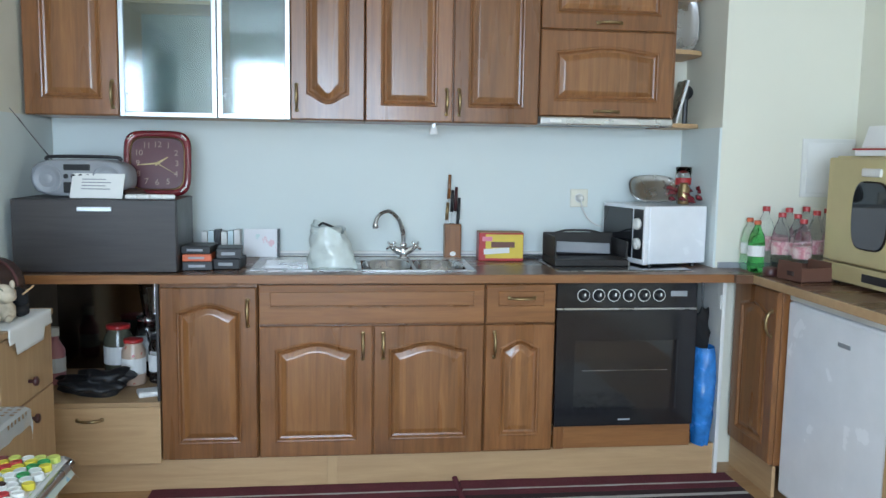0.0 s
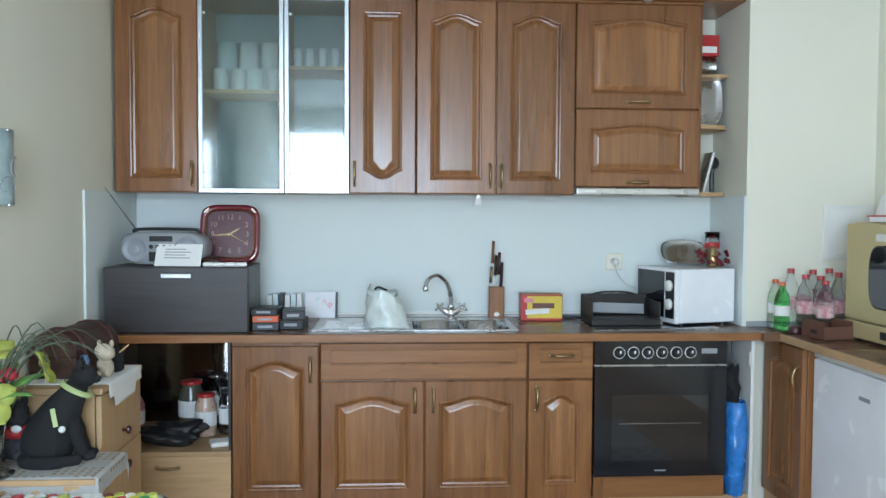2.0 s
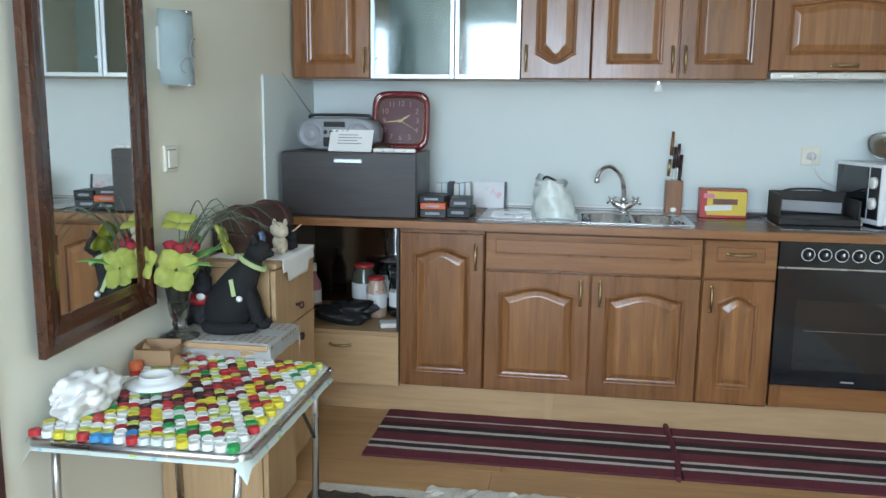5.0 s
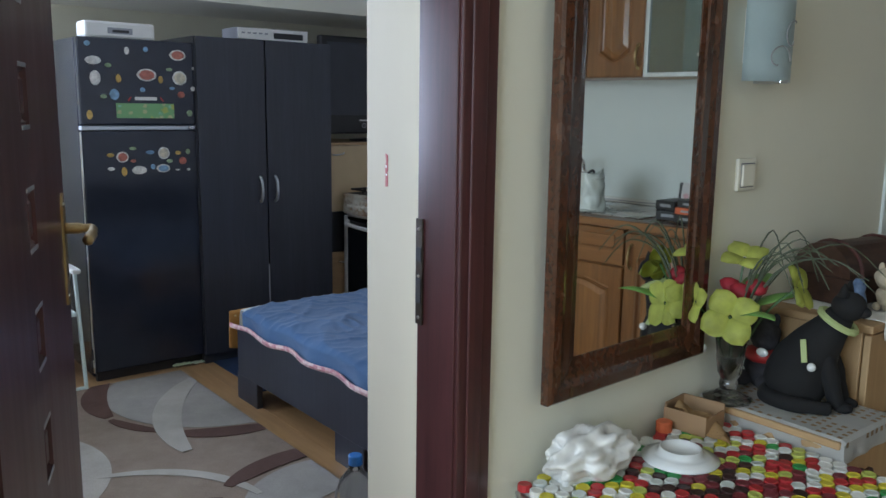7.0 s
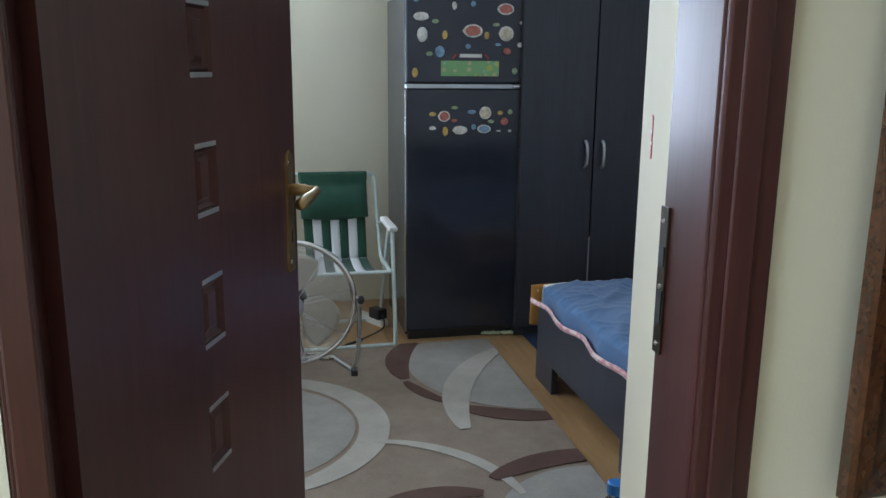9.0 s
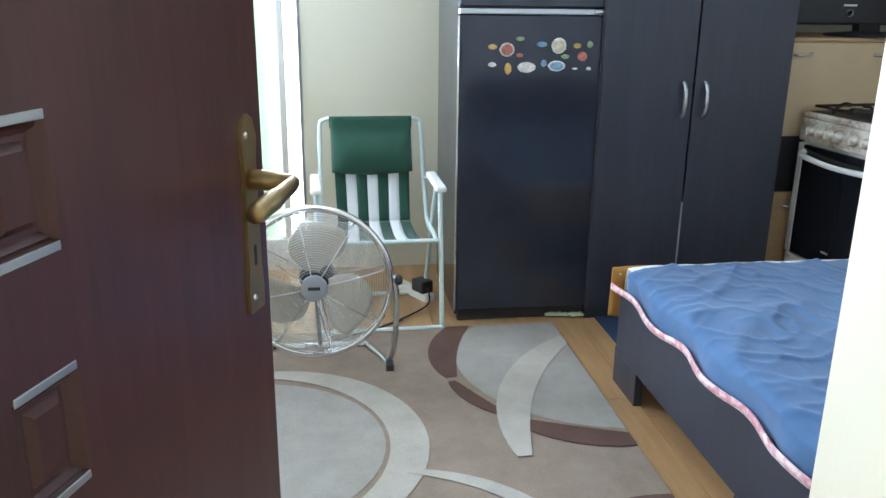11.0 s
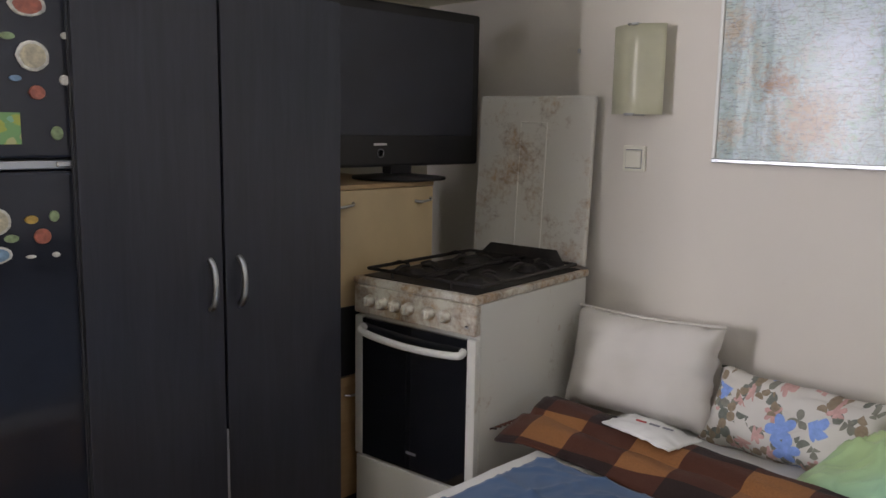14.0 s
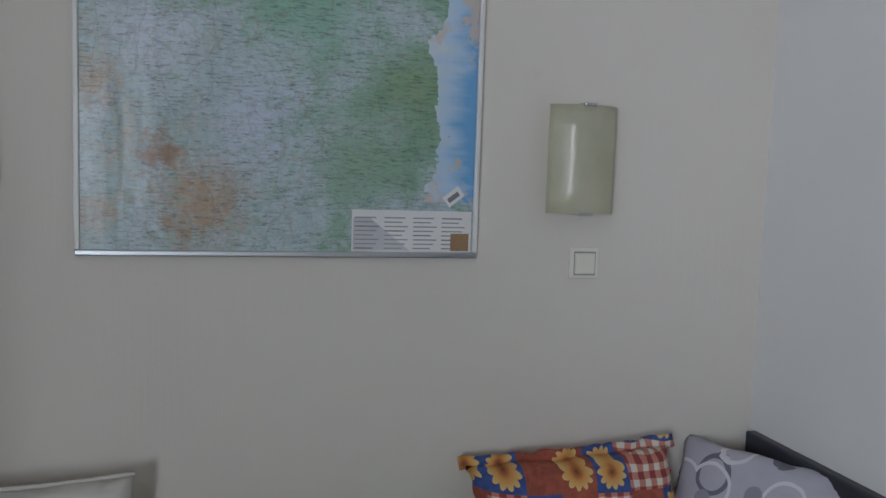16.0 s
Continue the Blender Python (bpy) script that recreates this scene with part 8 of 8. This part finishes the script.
pillow("patchwork_pillow", (-0.715, 0.20, 0.455), 0.56, 0.29, 0.17, 20, -2, PATCHWORK, "sunflower patchwork pillow with a frilled edge", 7.0, -4, None, PATCHWORK)
pillow("grey_pillow", (-0.33, 0.08, 0.46), 0.50, 0.32, 0.12, 30, -58, CIRCLES, "grey pillow with a circle print", 9.0, 0)
gs = thing("green_sheet", (-1.20, 0.10, 0.47), "crumpled light green sheet heaped on the bed", "sheet")
def heap(u, v):
    x, y = (u - 0.5) * 0.56, (v - 0.5) * 0.42
    h2 = max(0, 1 - (2.0 * (u - 0.5)) ** 4) * (0.16 * (0.25 + 0.75 * v) * math.sin(math.pi * min(1, 0.1 + 0.86 * v)) ** 0.6)
    fold = 0.016 * math.sin(9 * u + 12 * v + 3 * noise.noise((u * 3, v * 3, 2))) + 0.014 * noise.noise((u * 7, v * 7, 8)) + 0.040 * (1 - abs(noise.noise((u * 4 + v * 2, v * 3.5 - u * 2, 4)))) ** 7 + 0.028 * (1 - abs(noise.noise((u * 7 - v * 4, v * 5 + u, 11)))) ** 8 - 0.02
    return Vector((x + 0.02 * noise.noise((u * 5, v * 5, 1)), y, 0.005 + max(0, h2 + fold * (h2 * 6))))
part("sheet", sheet(90, 70, heap, 0.004), GREENCLOTH, gs, "", True)
tw = thing("cap", (-1.86, -0.10, 0.520), "small white cap with red print on the plaid", "cap", turn=-12)
part("cloth", sheet(24, 16, lambda u, v: Vector(((u - 0.5) * 0.24, (v - 0.5) * 0.13, 0.028 * math.sin(math.pi * u) * math.sin(math.pi * v) + 0.006 * noise.noise((u * 8, v * 8, 1)))), 0.004), WHITECLOTH, tw, "", True)
for k in range(3):
    part("print_bar", cube(-0.03 + 0.04 * k, 0.0 + 0.04 * k, -0.03, -0.022, 0.027, 0.0295), (RED, INK, INK)[k], tw).matrix_local = pose(0, 0, 0.002, 0, 0, 12)

# ---- bedroom: floor things ----
rug = thing("patterned_carpet", (0, 0, 0), "tan carpet with cream and brown curved bands", "rug")
part("ground", cube(-2.74, -0.42, -3.26, -1.40, 0.0, 0.007, 0.002), PILE_TAN, rug)


def arc(cx, cy, r, a0, a1, w, mat, z, taper=True, name="band"):
    def fn(u, v):
        a = radians(a0 + (a1 - a0) * u)
        ww = w * (math.sin(math.pi * (0.06 + 0.9 * u)) ** 0.5 if taper else 1)
        rr = r + (0.5 - v) * ww
        x, y = cx + rr * math.cos(a), cy + rr * math.sin(a)
        return Vector((min(max(x, -2.735), -0.425), min(max(y, -3.255), -1.405), z))
    part(name, sheet(40, 3, fn, 0.002), mat, rug)


arc(-2.40, -1.33, 0.27, 180, 358, 0.50, PILE_GREY, 0.0092, False, "disc")
arc(-2.40, -1.33, 0.565, 230, 281, 0.11, PILE_BROWN, 0.0105)
arc(-2.40, -1.33, 0.575, 284, 312, 0.055, PILE_BROWN, 0.0105)
arc(-2.40, -1.33, 0.585, 319, 358, 0.10, PILE_BROWN, 0.0105)
arc(-1.80, -0.73, 1.02, 221, 272, 0.12, PILE_CREAM, 0.0115)
arc(-1.90, -2.55, 0.48, 15, 180, 0.115, PILE_CREAM, 0.0100)
arc(-1.90, -2.55, 0.21, 0, 359, 0.40, PILE_GREY, 0.0090, False, "disc")
arc(-1.22, -2.20, 0.52, 96, 168, 0.05, PILE_CREAM, 0.0108)
arc(-0.90, -1.42, 0.59, 166, 214, 0.10, PILE_BROWN, 0.0112)
arc(-0.90, -1.42, 0.38, 150, 238, 0.28, PILE_GREY, 0.0094)
arc(-0.90, -1.95, 0.43, 160, 205, 0.08, PILE_BROWN, 0.0112)
arc(-0.95, -2.75, 0.42, 60, 190, 0.10, PILE_CREAM, 0.0104)
arc(-1.45, -3.05, 0.40, 20, 120, 0.09, PILE_BROWN, 0.0106)

# floor fan
fan = thing("floor_fan", (-2.40, -2.34, 0), "chrome floor fan with broad beige blades", "fan", turn=88)
RF = 0.256
tiltm = pose(0, 0, 0.334, -4, 0, 0)
def fan_part(name, bm, mat, label="", parent=None, sm=True):
    bmesh.ops.transform(bm, matrix=tiltm, verts=bm.verts)
    return part(name, bm, mat, parent or fan, label, sm)
circ = lambda r, y, n=48: [(r * math.cos(2 * math.pi * k / n), y, r * math.sin(2 * math.pi * k / n)) for k in range(n)]
fan_part("rim", tube(circ(RF, 0.0), 0.012, 8, None, 0, True), CHROME, "thick chrome rim")
for side, dep in (("front_grille", -1), ("rear_grille", 1)):
    bm = bmesh.new()
    for k in range(1, 25):
        r = 0.048 + (RF - 0.055) * k / 25
        y = dep * (0.062 * (1 - (r / RF) ** 2.4) ** 0.7 + 0.004)
        tube(circ(r, y, 40), 0.0011, 4, bm, 0, True)
    gg = fan_part(side, bm, CHROME, "fine chrome wire grille")
    for k in range(8):
        a = k * math.pi / 4 + 0.2
        bm = tube([(r * math.cos(a), dep * (0.062 * (1 - (r / RF) ** 2.4) ** 0.7 + 0.007), r * math.sin(a)) for r in np.linspace(0.04, RF - 0.004, 7)], 0.0020, 5)
        fan_part("spoke", bm, STEEL, "", gg)
fan_part("hub_badge", merge(bmesh.new(), lathe([(0.045, 0), (0.045, 0.006), (0.040, 0.010), (0.001, 0.011)], 28), pose(0, -0.066, 0, 90)), GREYPL, "silver round hub badge")
fan_part("hub_mark", cube(-0.020, 0.020, -0.0785, -0.0765, -0.005, 0.006), BLACKPL, "", None, False)
fan_part("motor", merge(bmesh.new(), lathe([(0.05, 0), (0.06, 0.01), (0.06, 0.09), (0.04, 0.11)], 20), pose(0, 0.16, 0, 90)), BLACKPL, "black motor housing")
BLADE = plain("beige_blade_metal", (0.42, 0.38, 0.31), 0.4, 0.3)
for k in range(3):
    a0 = math.radians(100 + 120 * k)
    def bl(u, v, a0=a0):
        r = 0.045 + 0.165 * v
        half = 0.30 + 0.42 * math.sin(math.pi * min(1, 0.15 + 0.8 * v))
        a = a0 + (u - 0.5) * 2 * half - 0.35 * v
        return Vector((r * math.cos(a), 0.022 * (u - 0.5) * 2 + 0.004 * math.cos(6 * u), r * math.sin(a)))
    b_ = fan_part("blade", sheet(10, 8, bl, 0.002), BLADE, "broad beige fan blade")
    for rr in (0.10, 0.14):
        fan_part("pressed_rib", tube([(rr * math.cos(a0 + t2 - 0.25), -0.006 - 0.016 * t2, rr * math.sin(a0 + t2 - 0.25)) for t2 in np.linspace(-0.3, 0.45, 8)], 0.0022, 5), BLADE, "", b_)
for s in (-1, 1):
    part("bracket", tube([(s * 0.268, 0.0, 0.355), (s * 0.275, 0.0, 0.28), (s * 0.272, 0.008, 0.15), (s * 0.262, 0.02, 0.06), (s * 0.246, 0.035, 0.018)], 0.010, 8, None, 5), STEEL, fan, "bent steel upright", True)
    part("floor_tube", tube([(s * 0.250, -0.005, 0.016), (s * 0.225, 0.08, 0.016), (s * 0.17, 0.20, 0.016)], 0.010, 8, None, 4), STEEL, fan, "", True)
    part("tilt_knob", lathe([(0.012, 0), (0.018, 0.006), (0.018, 0.022), (0.010, 0.028)], 12), BLACKPL, fan).matrix_local = pose(s * 0.268, 0, 0.338, 0, s * 90, 0)
    part("rubber_foot", cube(s * 0.250 - 0.014, s * 0.250 + 0.014, -0.025, 0.025, 0.0, 0.032, 0.006), BLACKPL, fan)
part("cross_tube", tube([(-0.175, 0.20, 0.016), (0.175, 0.20, 0.016)], 0.010, 8), STEEL, fan)
part("hanger_bar", tube([(0.0, 0.06, 0.29), (0.0, 0.10, 0.16), (0.0, 0.20, 0.018)], 0.008, 8, None, 4), BLACKPL, fan, "", True)
part("power_cord", tube([(0.0, 0.14, 0.30), (0.02, 0.20, 0.15), (0.05, 0.25, 0.02), (0.18, 0.34, 0.008), (0.32, 0.44, 0.008)], 0.004, 6, None, 5), BLACKPL, fan, "", True)

# folding camp chair
chx = thing("camp_chair", (-3.0, -2.10, 0), "folding camp chair with green and white striped canvas", "chair", turn=91)
for s in (-1, 1):
    x = s * 0.237
    part("back_post", tube([(s * 0.165, 0.205, 0.772), (s * 0.195, 0.205, 0.766), (s * 0.212, 0.198, 0.735), (s * 0.216, 0.13, 0.55), (s * 0.222, 0.05, 0.375), (s * 0.225, -0.02, 0.345)], 0.0095, 8, None, 4), ENAMELGREEN, chx, "", True)
    part("front_leg", tube([(x, -0.20, 0.548), (x, -0.205, 0.50), (x * 1.01, -0.265, 0.04), (x * 0.99, -0.272, 0.014), (x * 0.93, -0.272, 0.011)], 0.0095, 8, None, 4), ENAMELGREEN, chx, "", True)
    part("rear_leg", tube([(x * 0.97, -0.14, 0.545), (x * 0.965, -0.04, 0.37), (x * 0.95, 0.12, 0.04), (x * 0.92, 0.135, 0.013), (x * 0.85, 0.137, 0.011)], 0.0095, 8, None, 4), ENAMELGREEN, chx, "", True)
    part("armrest", cube(x - 0.021, x + 0.021, -0.235, 0.06, 0.548, 0.572, 0.009), WHITEPL, chx, "white plastic armrest")
    part("arm_stay", tube([(x, 0.045, 0.552), (s * 0.214, 0.12, 0.53)], 0.006, 6), ENAMELGREEN, chx)
    part("seat_rail", tube([(s * 0.222, -0.225, 0.358), (s * 0.222, 0.06, 0.368)], 0.0095, 8), ENAMELGREEN, chx)
part("floor_bar", tube([(-0.224, -0.272, 0.011), (0.224, -0.272, 0.011)], 0.0095, 8), ENAMELGREEN, chx)
part("floor_bar", tube([(-0.205, 0.137, 0.011), (0.205, 0.137, 0.011)], 0.0095, 8), ENAMELGREEN, chx)
part("top_bar", tube([(-0.168, 0.205, 0.772), (0.168, 0.205, 0.772)], 0.0095, 8), ENAMELGREEN, chx)
part("seat_bar", tube([(-0.226, -0.225, 0.356), (0.226, -0.225, 0.356)], 0.0095, 8), ENAMELGREEN, chx)
CWHITE = cloth("white_canvas", [(0.3, (0.66, 0.67, 0.66)), (0.7, (0.78, 0.79, 0.78))], 5.0)
nst = 7
for k in range(nst):
    x0, x1 = -0.165 + 0.330 * k / nst, -0.165 + 0.330 * (k + 1) / nst
    mt = DARKGREEN if k % 2 == 0 else CWHITE
    part("seat_stripe", sheet(3, 14, lambda u, v: Vector(((x0 + (x1 - x0) * u) * (1.05 - 0.14 * v), -0.232 + 0.29 * v, 0.362 + 0.004 * v - 0.022 * math.sin(math.pi * v))), 0.003), mt, chx, "", True)
    part("back_stripe", sheet(3, 14, lambda u, v: Vector(((x0 + (x1 - x0) * u) * (0.91 + 0.08 * v), 0.055 + 0.148 * v + 0.014 * math.sin(math.pi * v), 0.362 + 0.415 * v)), 0.003), mt, chx, "", True)
part("headrest", sheet(24, 16, lambda u, v: Vector(((u - 0.5) * 0.336, 0.118 + 0.080 * v - 0.036 * math.sin(math.pi * min(1, v * 1.35)) * (1 - (2 * u - 1) ** 6) - 0.005 + 0.006 * noise.noise((u * 7, v * 5, 3)), 0.562 + 0.218 * v - 0.012 * math.sin(math.pi * u) * (1 - v))), 0.008), DARKGREEN, chx, "padded green canvas headrest", True)
part("headrest_flap", sheet(20, 4, lambda u, v: Vector(((u - 0.5) * 0.345, 0.186 + 0.006 * v, 0.735 + 0.048 * v)), 0.004), DARKGREEN, chx, "", True)

# newspapers, power strip, rag, mat, water bottle
rnp = random.Random(3)
for k in range(7):
    nw = thing("newspaper", (-2.62 + 0.13 * (k % 3) + rnp.uniform(-0.05, 0.05), -2.90 + 0.06 * (k // 3) + rnp.uniform(-0.03, 0.03), 0.008 + 0.005 * k), "old printed newspaper lying on the floor", "newspaper", "papers on the floor", turn=rnp.uniform(-60, 60))
    part("printed_sheet", sheet(10, 8, lambda u, v: Vector(((u - 0.5) * 0.34, (v - 0.5) * 0.26, 0.003 + 0.003 * math.sin(u * 8 + k))), 0.002), NEWSPRINT, nw)
for k in range(5):
    nw = thing("magazine", (-2.66 + rnp.uniform(-0.03, 0.03), -2.82 + rnp.uniform(-0.03, 0.03), 0.008 + 0.03 * k), "stack of worn coloured magazines by the fan", "magazine", "magazines by the fan", turn=rnp.uniform(-20, 20))
    part("cover", cube(-0.13, 0.13, -0.10, 0.10, 0, 0.028, 0.004), NEWSPRINT if k % 2 else JAZZ, nw)
ps = thing("power_strip", (-3.08, -1.99, 0), "white power strip with a black adapter plugged in", "power strip", turn=30)
part("strip", cube(-0.13, 0.13, -0.025, 0.025, 0, 0.035, 0.006), WHITEPL, ps)
part("adapter", cube(0.03, 0.11, -0.03, 0.03, 0.0355, 0.09, 0.006), BLACKPL, ps, "black plug adapter")
part("cable", tube([(0.11, 0, 0.06), (0.18, -0.05, 0.02), (0.22, -0.2, 0.008), (0.24, -0.32, 0.008)], 0.004, 6, None, 5), BLACKPL, ps, "", True)
rg = thing("floor_rag", (-2.785, -1.37, 0.0), "green patterned rag lying on the floor", "cloth", turn=80)
part("cloth", sheet(24, 12, lambda u, v: Vector(((u - 0.5) * 0.16, (v - 0.5) * 0.13, 0.012 + 0.010 * noise.noise((u * 9, v * 7, 1)) + 0.004)), 0.004), GREENRAG, rg, "", True)
bmat = thing("blue_mat", (-2.57, -1.16, 0.0), "dark blue mat on the boards under the bed", "mat")
part("mat", cube(-0.2, 0.42, -0.09, 0.25, 0.0, 0.006, 0.002), plain("navy_mat", (0.015, 0.035, 0.085), 0.8), bmat)
wbt = thing("water_bottle", (-0.62, -1.70, 0.0), "large clear water bottle with a blue cap", "bottle")
part("body", lathe([(0.055, 0.0), (0.062, 0.01), (0.062, 0.07), (0.058, 0.08), (0.062, 0.09), (0.062, 0.20), (0.045, 0.25), (0.018, 0.285), (0.018, 0.30)], 20), glassy("bluish_bottle", (0.72, 0.86, 0.98), 0.03, 1.25), wbt, "", True)
part("cap", lathe([(0.021, 0.295), (0.021, 0.322), (0.018, 0.325)], 14), plain("blue_cap", (0.02, 0.16, 0.45), 0.4), wbt)
cbl = thing("wall_cable", (-3.42, -2.99, 0.0), "black cable hanging beside the balcony door", "cable")
part("cable", tube([(-0.005, -0.13, 1.25), (0.0, -0.06, 1.05), (0.01, 0.0, 0.55), (0.02, 0.03, 0.02)], 0.006, 6, None, 6), BLACKPL, cbl, "", True)

# bedroom things are shifted and scaled here to fit the camera's view
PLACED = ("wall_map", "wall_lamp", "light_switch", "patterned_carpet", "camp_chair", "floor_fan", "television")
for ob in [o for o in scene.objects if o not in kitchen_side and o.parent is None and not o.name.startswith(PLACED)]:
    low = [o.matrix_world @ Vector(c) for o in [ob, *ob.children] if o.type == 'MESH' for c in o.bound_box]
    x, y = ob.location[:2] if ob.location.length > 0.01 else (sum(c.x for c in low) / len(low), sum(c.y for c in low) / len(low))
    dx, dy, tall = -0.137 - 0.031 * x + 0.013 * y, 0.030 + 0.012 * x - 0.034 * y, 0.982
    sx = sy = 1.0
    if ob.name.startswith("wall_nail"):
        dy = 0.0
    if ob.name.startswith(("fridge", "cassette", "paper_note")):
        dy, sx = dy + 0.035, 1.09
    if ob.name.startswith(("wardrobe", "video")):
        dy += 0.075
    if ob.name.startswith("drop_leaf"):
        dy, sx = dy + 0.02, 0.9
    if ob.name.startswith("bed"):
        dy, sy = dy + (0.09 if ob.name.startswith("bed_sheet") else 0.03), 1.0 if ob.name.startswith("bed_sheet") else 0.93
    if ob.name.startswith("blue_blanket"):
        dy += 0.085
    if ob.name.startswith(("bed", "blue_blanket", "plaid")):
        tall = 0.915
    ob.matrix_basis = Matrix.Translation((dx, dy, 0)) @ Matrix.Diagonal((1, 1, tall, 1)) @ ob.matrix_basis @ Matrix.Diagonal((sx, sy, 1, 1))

laminate()
